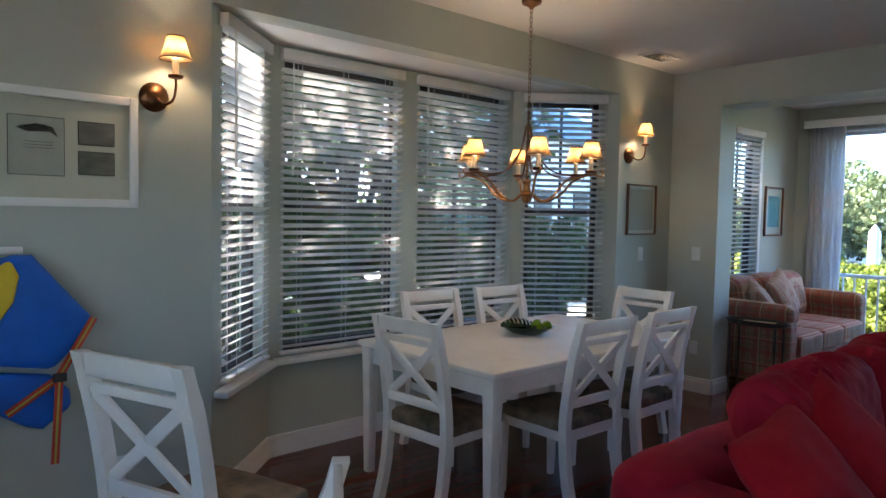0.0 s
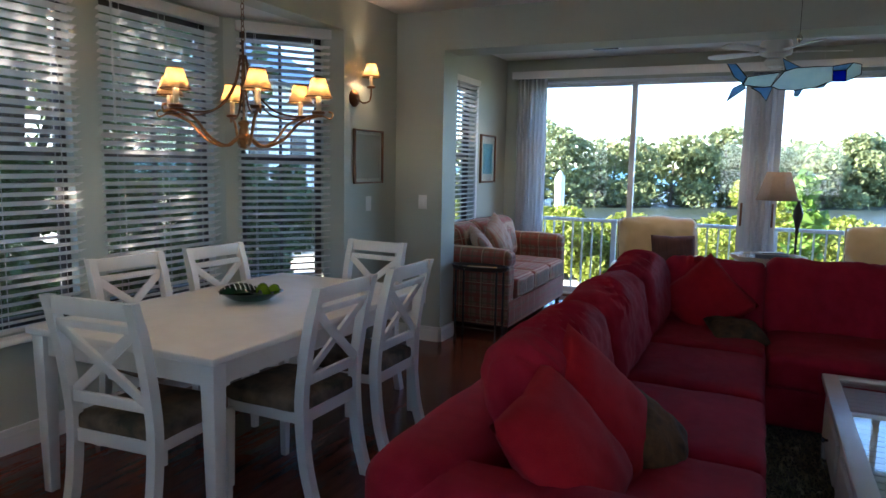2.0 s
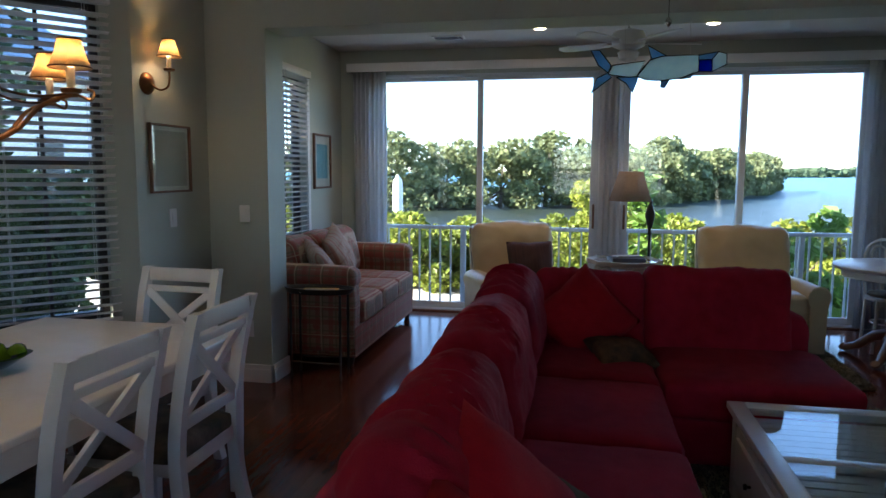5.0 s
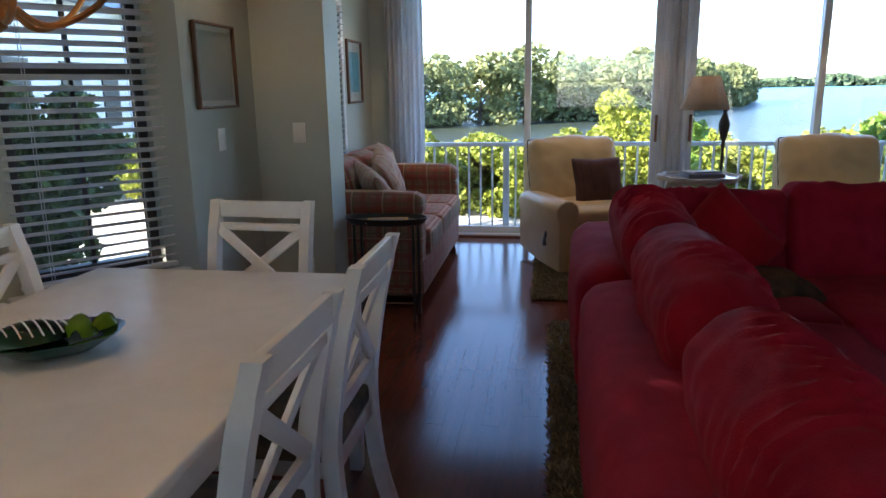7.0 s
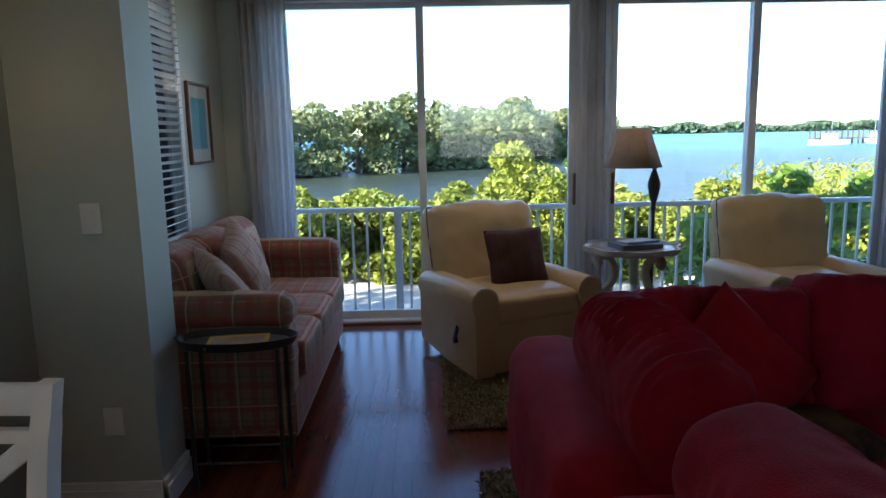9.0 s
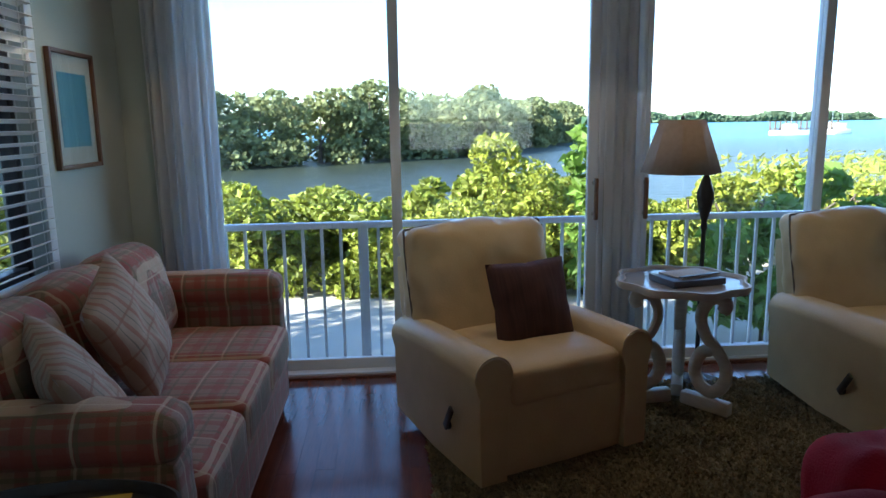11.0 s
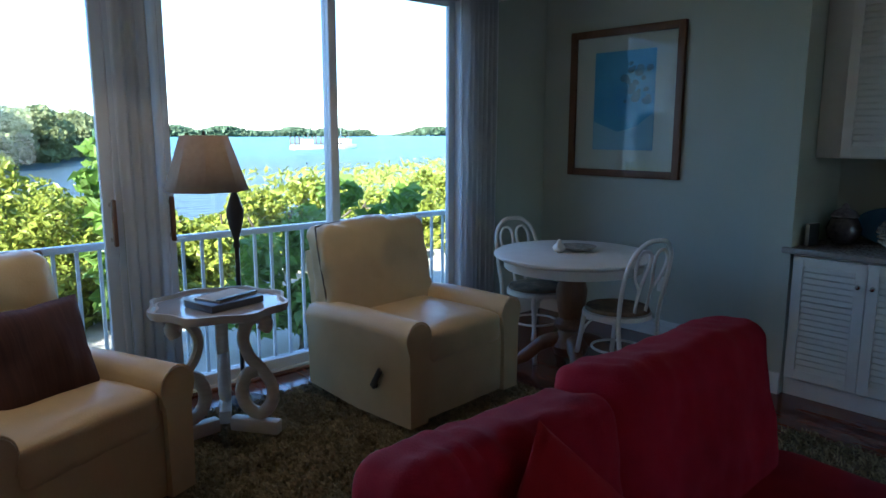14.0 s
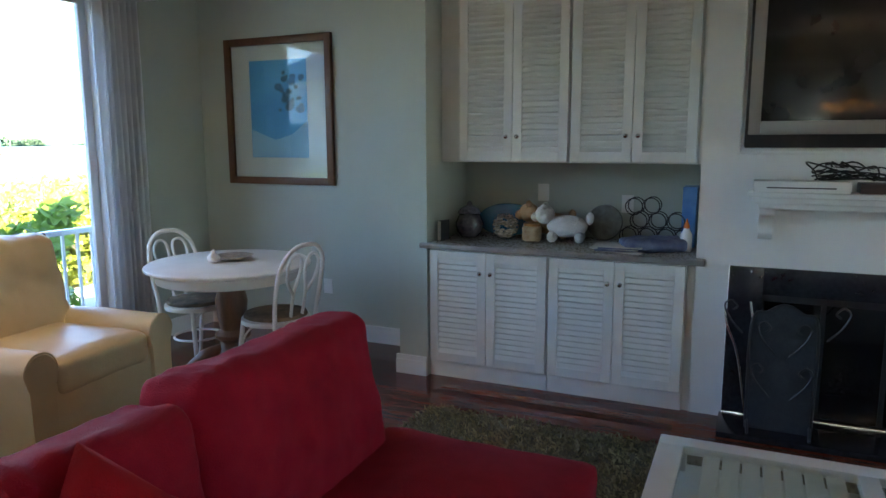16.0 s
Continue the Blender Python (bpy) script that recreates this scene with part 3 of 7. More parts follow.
curtain(-1.93, -1.58, YS - 0.10, 0.03, 2.52, 7, 0.035, "white sheer curtain drawn aside in folds")
curtain(2.98, 3.32, YS - 0.10, 0.03, 2.52, 7, 0.035, "white sheer curtain drawn aside in folds", seed=2)
curtain(0.59, 0.82, YS - 0.07, 0.03, 2.50, 4, 0.022, "narrow white drape stacked on the post between doors", seed=3)
val = thing("curtain_valance", (0, 0, 0), label="white boxed valance along the top of the sliding doors", category="valance")
part("fascia", box(-1.98, 3.45, YS - 0.19, YS - 0.17, 2.50, 2.585, 0.004), M_TRIM, val)
part("top_board", box(-1.98, 3.45, YS - 0.17, YS - 0.001, 2.565, 2.585, 0.002), M_TRIM, val)
for x in (-1.98, 3.43):
    part("end_board", box(x, x + 0.02, YS - 0.17, YS - 0.001, 2.50, 2.565), M_TRIM, val)


# ---------------------------------------------------------------- outdoors
ZG, ZW = -0.62, -1.45


def ground():
    xs = np.unique(np.concatenate([np.linspace(-26, 26, 105), np.array([-3000, -800, -300, -120, -60, -40, 40, 60, 120, 300, 800, 3000])]))
    ys = np.unique(np.concatenate([np.linspace(-20, 34, 109), np.array([-3000, -300, -60, 40, 60, 100, 200, 600, 3500])]))
    v, f = [], []
    for y in ys:
        for x in xs:
            fall = min(1.0, max(0.0, (y - 15.5 - 0.25 * max(0, min(x, 40))) / 5))
            z = ZG - fall * 2.2
            if abs(x) < 26 and y < 34:
                z += 0.05 * noise.noise(Vector((x * 0.7, y * 0.7, 0))) + 0.025 * noise.noise(Vector((x * 2.1, y * 2.1, 3)))
            v.append((x, y, z))
    nx = len(xs)
    for j in range(len(ys) - 1):
        for i in range(nx - 1):
            f.append((j * nx + i, j * nx + i + 1, (j + 1) * nx + i + 1, (j + 1) * nx + i))
    me = bpy.data.meshes.new("ground")
    me.from_pydata(v, [], f)
    me.materials.append(M_SAND)
    me.shade_smooth()
    tagged(new("ground", me), "pale trampled sand sloping down to the bay", "ground", kind="structure")


ground()
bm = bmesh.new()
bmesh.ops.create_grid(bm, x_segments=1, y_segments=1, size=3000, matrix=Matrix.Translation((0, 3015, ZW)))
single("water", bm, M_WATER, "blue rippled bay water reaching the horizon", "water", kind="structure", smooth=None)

# foundation and railing
single("foundation", box(-2.95, XR + 0.7, YB - 0.3, YS + 0.18, ZG - 0.3, -0.125), M_TRIM, "white rendered base of the house", "foundation", kind="structure", smooth=None)
deck = single("balcony_ledge", box(-2.6, 4.4, YS + 0.18, YS + 0.42, -0.22, -0.10, 0.01), M_TRIM, "narrow white ledge outside the sliding doors", "ledge", kind="structure")
rail = thing("railing", (0, YS + 0.32, -0.10), label="white metal railing with slim balusters outside the doors", category="railing")
part("top_rail", box(-2.6, 4.3, -0.028, 0.028, 0.955, 0.995, 0.008), M_ALU, rail)
part("bottom_rail", box(-2.6, 4.3, -0.018, 0.018, 0.07, 0.10, 0.004), M_ALU, rail)
me = mesh_of("baluster", box(-0.009, 0.009, -0.009, 0.009, 0.10, 0.955), M_ALU)
x = -2.5
while x < 4.28:
    shared("baluster", me, rail, pose(x, 0, 0))
    x += 0.118
me = mesh_of("post", box(-0.025, 0.025, -0.025, 0.025, 0.0, 0.975, 0.004), M_ALU)
for x in (-2.56, -0.82, 0.90, 2.62, 4.26):
    shared("post", me, rail, pose(x, 0, 0))

RNG = np.random.default_rng(11)


def shrub(name, at, clumps, n, size, material, label, category, stems=5, group=""):
    """clumps: centres (dx, dy, dz, r) above the foot."""
    c = np.array(clumps, float)
    base = Vector(at)
    t = thing(name, at, label=label, category=category, group=group)
    bm = bmesh.new()
    rng = random.Random(int(at[0] * 10 + at[1] * 7))
    for k in range(stems):
        q = c[rng.randrange(len(c))]
        tube(smooth_line([(rng.uniform(-0.15, 0.15), rng.uniform(-0.1, 0.1), -0.05), (q[0] * 0.4, q[1] * 0.4, q[2] * 0.5), (q[0], q[1], q[2])], 4), [0.03, 0.025, 0.02, 0.016, 0.012, 0.008, 0.006, 0.005, 0.004], 5, bm)
    part("stems", bm, M_BARK, t)
    ob = new("crown", leaf_mesh("crown", crown_points(RNG, c[:, :3], c[:, 3], n), size, material, rng=RNG))
    ob.parent = t
    return t


def hedge_row(x0, x1, y0, y1, height, n, seed, slope=0.0, material=None, label="", leaf=0.105):
    rng = np.random.default_rng(seed)
    m = int((x1 - x0) * 16)
    cx = rng.uniform(x0, x1, m)
    cy = rng.uniform(y0, y1, m) + slope * (cx - x0)
    top = height * (0.86 + 0.10 * np.sin(cx * 1.3 + seed) + 0.06 * np.sin(cx * 3.7))
    cz = ZG + top * rng.uniform(0.12, 0.80, m)
    r = rng.uniform(0.20, 0.36, m)
    pts = crown_points(rng, np.stack([cx, cy, cz], 1), r, n)
    ob = new("hedge", leaf_mesh("hedge", pts, leaf, material or M_LEAF, rng=rng, aspect=0.7))
    return tagged(ob, label or "dense sunlit hedge of rounded yellow-green leaves", "hedge", kind="stuff")


hedge_row(-9, 5, 13.2, 14.9, 1.66, 70000, 1)
hedge_row(-8, 3.2, 12.2, 13.4, 1.42, 60000, 4, leaf=0.085)
hedge_row(5, 20, 12.6, 14.6, 1.56, 52000, 2, 0.12)
hedge_row(-24, -9, 12.5, 15.0, 1.7, 24000, 3)
for k in range(2):
    # tall row added to block most low sun from sofa and table
    side = hedge_row(-4.4, 1.6, -0.5, 0.5, 3.92 + 0.35 * k, 34000, 31 + k, 0, M_LEAF3, "tall dark shrubs added beside the bay window to block sun", 0.13)
    side.matrix_world = pose(-5.0 - 1.1 * k, 0, 0, 0, 0, 90)
    side = hedge_row(1.6, 8.0, -0.5, 0.5, 2.9 + 0.4 * k, 26000, 41 + k, 0, M_LEAF3, "lower dark green shrubs outside the bay window", 0.12)
    side.matrix_world = pose(-5.3 - 1.1 * k, 0, 0, 0, 0, 90)
bm = bmesh.new()
rr = random.Random(4)
for k in range(150):
    x = rr.uniform(-12, 16)
    y = rr.uniform(13.1, 14.3) + 0.12 * max(0, x - 5)
    tube(smooth_line([(x, y, ZG - 0.1), (x + rr.uniform(-0.3, 0.3), y, ZG + 0.45), (x + rr.uniform(-0.6, 0.6), y - 0.1, ZG + 0.95)], 3), 0.016, 5, bm)
single("hedge_stems", bm, M_BARK, "tangled grey-brown stems inside the hedge", "stems", kind="stuff")

shrub("bush", (0.77, 11.8, ZG), [(0, 0, 0.7, 0.55), (0.5, 0.1, 0.95, 0.5), (-0.6, 0, 0.85, 0.5), (0.1, 0, 1.35, 0.45), (-0.2, 0.1, 1.75, 0.3), (0.9, 0.1, 0.8, 0.45), (-1.1, 0.1, 0.7, 0.4)], 9000, 0.075, M_LEAF, "rounded sunlit shrub with fine yellow-green leaves", "bush")
shrub("sea_grape", (1.28, 10.6, ZG), [(0, 0, 1.0, 0.24), (0.08, 0, 1.4, 0.22), (-0.05, 0, 1.75, 0.2), (0.02, 0, 2.0, 0.15), (0.1, 0, 0.6, 0.25)], 420, 0.17, M_LEAF2, "slender sea grape with broad bright green leaves", "shrub", 3, "sea grapes")
shrub("sea_grape", (6.2, 10.6, ZG), [(0, 0, 0.6, 0.4), (0.3, 0, 1.0, 0.32), (-0.4, 0, 1.15, 0.3), (0.8, 0, 0.9, 0.35), (0.05, 0, 1.5, 0.2), (1.2, 0.1, 1.2, 0.3), (1.7, 0, 0.7, 0.4)], 1100, 0.17, M_LEAF2, "spreading sea grape with broad round leaves", "shrub", 6, "sea grapes")
shrub("sea_grape", (2.9, 9.9, ZG), [(0, 0, 0.45, 0.35), (0.5, 0, 0.6, 0.35), (-0.5, 0.2, 0.5, 0.35), (1.0, 0.1, 0.55, 0.35), (0.2, 0.3, 1.15, 0.3), (0.6, 0.4, 1.5, 0.22), (-0.3, 0.3, 0.95, 0.3), (1.2, 0.4, 1.1, 0.3), (1.5, 0.4, 1.4, 0.2)], 1700, 0.16, M_LEAF2, "broad-leaved sea grape rising behind the railing", "shrub", 5, "sea grapes")
shrub("sea_grape", (-2.9, 9.6, ZG), [(0, 0, 0.3, 0.3), (0.4, 0.2, 0.5, 0.28), (0.2, 0.3, 0.85, 0.2), (-0.5, 0.2, 0.6, 0.4)], 420, 0.13, M_LEAF2, "young sea grape at the edge of the sand", "shrub", 4, "sea grapes")

# the wooded point across the channel
def mangrove(at, h, w, n, seed):
    rng = np.random.default_rng(seed)
    t = thing("tree", at, label="dense green mangrove tree at the water's edge", category="tree", group="mangroves across the channel")
    m = 16
    c = np.stack([rng.uniform(-w, w, m), rng.uniform(-w, w, m) * 0.6, h * rng.uniform(0.03, 0.84, m)], 1)
    c[:, 2] *= 1 - 0.25 * np.abs(c[:, 0]) / w
    bm = bmesh.new()
    tube(smooth_line([(0, 0, -0.6), (0.1, 0, h * 0.3), (0.3, 0.1, h * 0.7)], 4), [0.22, 0.2, 0.17, 0.14, 0.11, 0.08, 0.06, 0.05, 0.04], 6, bm)
    for q in c[:5]:
        tube(smooth_line([(0.05, 0, h * 0.2), tuple(q * np.array((0.5, 0.5, 0.8))), tuple(q)], 3), [0.1, 0.08, 0.06, 0.05, 0.04, 0.03, 0.02], 5, bm)
    part("trunk", bm, M_BARK, t)
    ob = new("crown", leaf_mesh("crown", crown_points(rng, c, rng.uniform(0.13, 0.25, m) * h, n, 0.8), 0.21 + 0.003 * at[1], M_MANG, rng=rng, aspect=0.8))
    ob.parent = t


shore = [(-62, 40), (-34, 46), (-14, 51), (2, 62), (14, 82), (24, 106), (33, 134)]
k = 0
for (ax, ay), (bx, by) in zip(shore, shore[1:]):
    steps = max(3, int(math.hypot(bx - ax, by - ay) / 4.2))
    for i in range(steps):
        u = i / steps
        jig = random.Random(k)
        d = ay + (by - ay) * u
        mangrove((ax + (bx - ax) * u + jig.uniform(-1, 1), d + jig.uniform(0, 2.5), ZW), (6.6 if d < 90 else 6.7) * jig.uniform(0.82, 1.1) * (0.62 if d > 125 else 1), 3.0, 3400, 100 + k)
        if k % 2 == 0:
            mangrove((ax + (bx - ax) * u - 3 + jig.uniform(-1, 1), d + 6, ZW), 7.1 * jig.uniform(0.9, 1.15) * (0.7 if d > 115 else 1), 3.2, 2200, 300 + k)
        k += 1


def far_wood(x0, x1, y, h, seed, label):
    rng = np.random.default_rng(seed)
    n = 5000
    u = rng.random(n)
    env = np.minimum(1, np.minimum(u, 1 - u) * 9) * (0.75 + 0.25 * np.sin(u * 19 + seed))
    P = np.stack([x0 + (x1 - x0) * u, y + rng.uniform(0, 30, n), ZW + h * env * rng.random(n) ** 0.6], 1)
    ob = new("far_island", leaf_mesh("far_island", P, h * 0.42, M_FARLEAF, rng=rng, aspect=0.9))
    tagged(ob, label, "island", kind="stuff")


far_wood(185, 330, 620, 9.5, 1, "low wooded island on the horizon")
far_wood(330, 470, 640, 9, 2, "low wooded island on the horizon")
far_wood(190, 640, 1500, 14, 3, "distant wooded shore on the horizon")
far_wood(150, 180, 560, 6, 4, "small wooded islet on the horizon")
far_wood(600, 1100, 760, 13, 5, "far hazy wooded shore")

# marsh grass past the hedge, a dock with boats, a mooring post
rg = np.random.default_rng(9)
P = np.stack([rg.uniform(9, 60, 15000), rg.uniform(0, 1, 15000), rg.uniform(0, 1, 15000)], 1)
P[:, 1] = 17 + P[:, 1] * 9 + 0.45 * (P[:, 0] - 9) * rg.random(15000)
P[:, 2] = ZG - 0.25 + 1.25 * P[:, 2]
tagged(new("marsh_grass", leaf_mesh("marsh_grass", P, 0.3, M_LEAF4, rng=rg, aspect=0.25)), "yellow-green marsh grass along the shore", "grass", kind="stuff")
pp = thing("mooring_post", (-4.05, 17.6, ZW - 0.3), label="white-capped round mooring post in the channel", category="post")
part("pile", lathe([(0.13, 0), (0.13, 2.9), (0.12, 3.0), (0.02, 3.16)], 12), M_TRIM, pp)
dk = thing("dock", (76, 128, ZW), label="weathered wooden boat dock on piles", category="dock")
part("deck", box(-6, 6, -1, 1, 0.9, 1.1), M_BARK, dk)
for i in range(7):
    for y in (-0.9, 0.9):
        part("pile", lathe([(0.16, -1), (0.16, 2.3), (0.14, 2.4)], 8, m=Matrix.Translation((-6 + 2 * i, y, 0))), M_BARK, dk)
for i, (x, y, l) in enumerate(((70, 122, 7), (82, 126, 6), (96, 150, 6))):
    bt = thing("boat", (x, y, ZW), 20 * i, "small white motor boat moored by the dock", "boat", "boats at the dock")
    part("hull", prism([(-l / 2, -1), (l * 0.2, -1), (l / 2, 0), (l * 0.2, 1), (-l / 2, 1)], -0.3, 0.8, 0.08), M_TRIM, bt)
    part("cabin", box(-l * 0.2, l * 0.12, -0.6, 0.6, 0.8, 1.9, 0.12), M_TRIM, bt)
    part("mast", tube([(0, 0, 1.9), (0, 0, 5.2)], 0.06, 6), M_STEEL, bt)

# trees and a neighbour's house beyond the bay window
def garden_tree(at, h, spread, n, seed, leaf=0.16):
    rng = np.random.default_rng(seed)
    t = thing("tree", at, label="leafy shade tree beside the house", category="tree", group="garden trees")
    m = 12
    c = np.stack([rng.uniform(-spread, spread, m), rng.uniform(-spread, spread, m), h * rng.uniform(0.42, 0.98, m)], 1)
    bm = bmesh.new()
    tube(smooth_line([(0, 0, -0.2), (0.1, 0.05, h * 0.25), (-0.05, 0, h * 0.6), (0.1, 0, h * 0.9)], 4), [0.17, 0.16, 0.15, 0.13, 0.12, 0.1, 0.09, 0.08, 0.06, 0.05, 0.04, 0.03, 0.02], 8, bm)
    for q in c:
        tube(smooth_line([(0, 0, h * 0.3), tuple(q * np.array((0.5, 0.5, 0.85))), tuple(q)], 3), [0.06, 0.05, 0.045, 0.04, 0.03, 0.02, 0.012], 5, bm)
    part("trunk", bm, M_BARK, t)
    ob = new("crown", leaf_mesh("crown", crown_points(rng, c, rng.uniform(0.14, 0.24, m) * h, n, 0.8), leaf, M_LEAF3, rng=rng, aspect=0.6))
    ob.parent = t


garden_tree((-6.2, 1.9, ZG), 5.5, 1.5, 5200, 21)
garden_tree((-5.6, 4.2, ZG), 4.6, 1.3, 4200, 22)
garden_tree((-8.5, 2.2, ZG), 6.5, 2.0, 6500, 23)
garden_tree((-7.6, 6.6, ZG), 5.0, 1.5, 4000, 24)
garden_tree((-9.5, -2.5, ZG), 6.5, 2.2, 6000, 25)
hs = thing("house", (-16, 15.5, ZG), 12, "neighbouring white house with a blue-grey metal roof", "house")
part("wall", box(-4.5, 4.5, -4, 4, 0, 4.2), M_TRIM, hs)
bm = bmesh.new()
eave = [bm.verts.new(p) for p in ((-5, -4.6, 4.2), (5, -4.6, 4.2), (5, 4.6, 4.2), (-5, 4.6, 4.2))]
rdg = [bm.verts.new(p) for p in ((-1.5, 0, 6.6), (1.5, 0, 6.6))]
for q in ((eave[0], eave[1], rdg[1], rdg[0]), (eave[1], eave[2], rdg[1]), (eave[2], eave[3], rdg[0], rdg[1]), (eave[3], eave[0], rdg[0]), eave[::-1]):
    bm.faces.new(q)
M_ROOF = surface("blue_metal_roof", (0.22, 0.30, 0.38), (0.17, 0.24, 0.31), 4, 0.4)
part("roof", bm, M_ROOF, hs)
for yy in (-2.2, 0.2, 2.4):
    part("window", box(4.5, 4.54, yy - 0.5, yy + 0.5, 1.2, 2.8), M_BLACK, hs)


# ---------------------------------------------------------------- dining area
M_FLORAL = surface("tropical_seat_cloth", (0.30, 0.20, 0.12), (0.045, 0.045, 0.028), 13, 0.9, bump=0.25, bump_scale=200)


def dining_table():
    t = thing("dining_table", (-1.60, 2.835, 0), label="white painted rectangular dining table with square tapered legs", category="table")
    hx, hy = 0.54, 0.89
    part("tabletop", box(-hx, hx, -hy, hy, 0.733, 0.765, 0.008, segs=3), M_WHITE, t)
    bm = bmesh.new()
    for s in (-1, 1):
        add_box(bm, -hx + 0.09, hx - 0.09, s * (hy - 0.055) - 0.011, s * (hy - 0.055) + 0.011, 0.635, 0.733)
        add_box(bm, s * (hx - 0.055) - 0.011, s * (hx - 0.055) + 0.011, -hy + 0.09, hy - 0.09, 0.635, 0.733)
    part("apron", bm, M_WHITE, t)
    for sx in (-1, 1):
        for sy in (-1, 1):
            bm = bmesh.new()
            r = [bmesh.ops.create_cube(bm, size=1)["verts"]]
            for v in r[0]:
                w = 0.072 if v.co.z > 0 else 0.046
                v.co = Vector((sx * (hx - 0.055) + v.co.x * w, sy * (hy - 0.055) + v.co.y * w, 0.733 if v.co.z > 0 else 0))
            bmesh.ops.bevel(bm, geom=list(bm.edges), offset=0.004, segments=2, profile=0.5, affect="EDGES")
            part("leg", bm, M_WHITE, t)
    return t


dining_table()


def back_post(bm, x):
    """A rear leg that sweeps up into the back: flat board bent in the side view."""
    pts = smooth_line([(x, -0.275, 0.0), (x, -0.225, 0.2), (x, -0.205, 0.44), (x, -0.22, 0.62), (x, -0.255, 0.82), (x, -0.30, 0.985)], 5)
    rows = []
    for p in pts:
        d = 0.024 if p.z < 0.9 else 0.020
        rows.append([bm.verts.new((x + sx * 0.021, p.y + sy * d, p.z)) for sx, sy in ((-1, -1), (1, -1), (1, 1), (-1, 1))])
    for a, b in zip(rows, rows[1:]):
        for k in range(4):
            bm.faces.new((a[k], a[(k + 1) % 4], b[(k + 1) % 4], b[k]))
    bm.faces.new(rows[0][::-1])
    bm.faces.new(rows[-1])
    return bm


def chair_y(z):
    return -0.20 - 0.0 if z < 0.45 else -0.205 - 0.095 * ((z - 0.45) / 0.535) ** 1.5


def cross_chair():
    """Seat centre at the origin, facing +y."""
    c = thing("dining_chair", label="white wooden dining chair with crossed back slats and printed seat", category="chair", group="chairs round the dining table")
    for x in (-0.205, 0.205):
        part("back_post", back_post(bmesh.new(), x), M_WHITE, c)
    for x in (-0.20, 0.20):
        bm = bmesh.new()
        for v in bmesh.ops.create_cube(bm, size=1)["verts"]:
            w = 0.044 if v.co.z > 0 else 0.030
            v.co = Vector((x + v.co.x * w, 0.215 + v.co.y * w, 0.43 if v.co.z > 0 else 0))
        part("front_leg", bm, M_WHITE, c)
    bm = bmesh.new()
    add_box(bm, -0.18, 0.18, 0.205, 0.227, 0.375, 0.43, 0.003)
    add_box(bm, -0.184, 0.184, -0.215, -0.193, 0.375, 0.43, 0.003)
    for s in (-1, 1):
        add_box(bm, s * 0.20 - 0.011, s * 0.20 + 0.011, -0.19, 0.20, 0.375, 0.43, 0.003)
    part("seat_frame", bm, M_WHITE, c)
    s = part("seat", cushion(0.44, 0.43, 0.075, 0.5, 0.002, 3, 7, 5), M_FLORAL, c, "tropical leaf print cushion")
    s.location = (0, 0.005, 0.455)
    for nm, z0, z1 in (("top_rail", 0.915, 0.983), ("slat", 0.862, 0.893), ("lower_rail", 0.545, 0.590)):
        y = chair_y((z0 + z1) / 2)
        part(nm, box(-0.186, 0.186, y - 0.013, y + 0.009, z0, z1, 0.004), M_WHITE, c)
    for s in (-1, 1):
        part("cross_slat", bar((-0.183 * s, chair_y(0.59) + 0.004 * s, 0.585), (0.183 * s, chair_y(0.86) + 0.004 * s, 0.868), 0.016, 0.042, 0.003, up=(1, 0, 0)), M_WHITE, c)
    return c


first = cross_chair()
first.matrix_world = pose(-1.50, 2.055, 0, 0, 0, 4)
for x, y, a in ((-1.60, 3.73, 176), (-1.185, 2.59, 89), (-1.185, 3.20, 90), (-2.04, 2.63, -95), (-1.985, 3.235, -94)):
    copy_thing(first, pose(x, y, 0, 0, 0, a))
for x, y, a, k in ((-1.125, 0.648, 20.6, 1.07), (-0.17, 0.19, 147, 0.96)):
    copy_thing(first, pose(x, y, 0, 0, 0, a) @ Matrix.Scale(k, 4))

# glass leaf bowl
bw = thing("bowl", (-1.67, 2.87, 0.766), 35, "dark green and white striped glass bowl shaped like leaves", "bowl")
M_GREENGLASS = surface("green_glass", (0.012, 0.075, 0.03), (0.005, 0.03, 0.014), 9, 0.08, coat=0.6)
M_LIMEGLASS = surface("lime_glass", (0.26, 0.42, 0.02), (0.13, 0.26, 0.015), 12, 0.1, coat=0.5)
bm = lathe([(0.07, 0.0), (0.12, 0.012), (0.19, 0.05), (0.205, 0.058), (0.185, 0.058), (0.11, 0.025), (0.02, 0.016)], 40, wave=lambda a, z: 1 + 0.35 * math.cos(a) ** 2 * 1.0 - 0.1 + 0.03 * math.sin(9 * a) * min(1, z * 20))
part("base_dish", bm, M_GREENGLASS, bw)


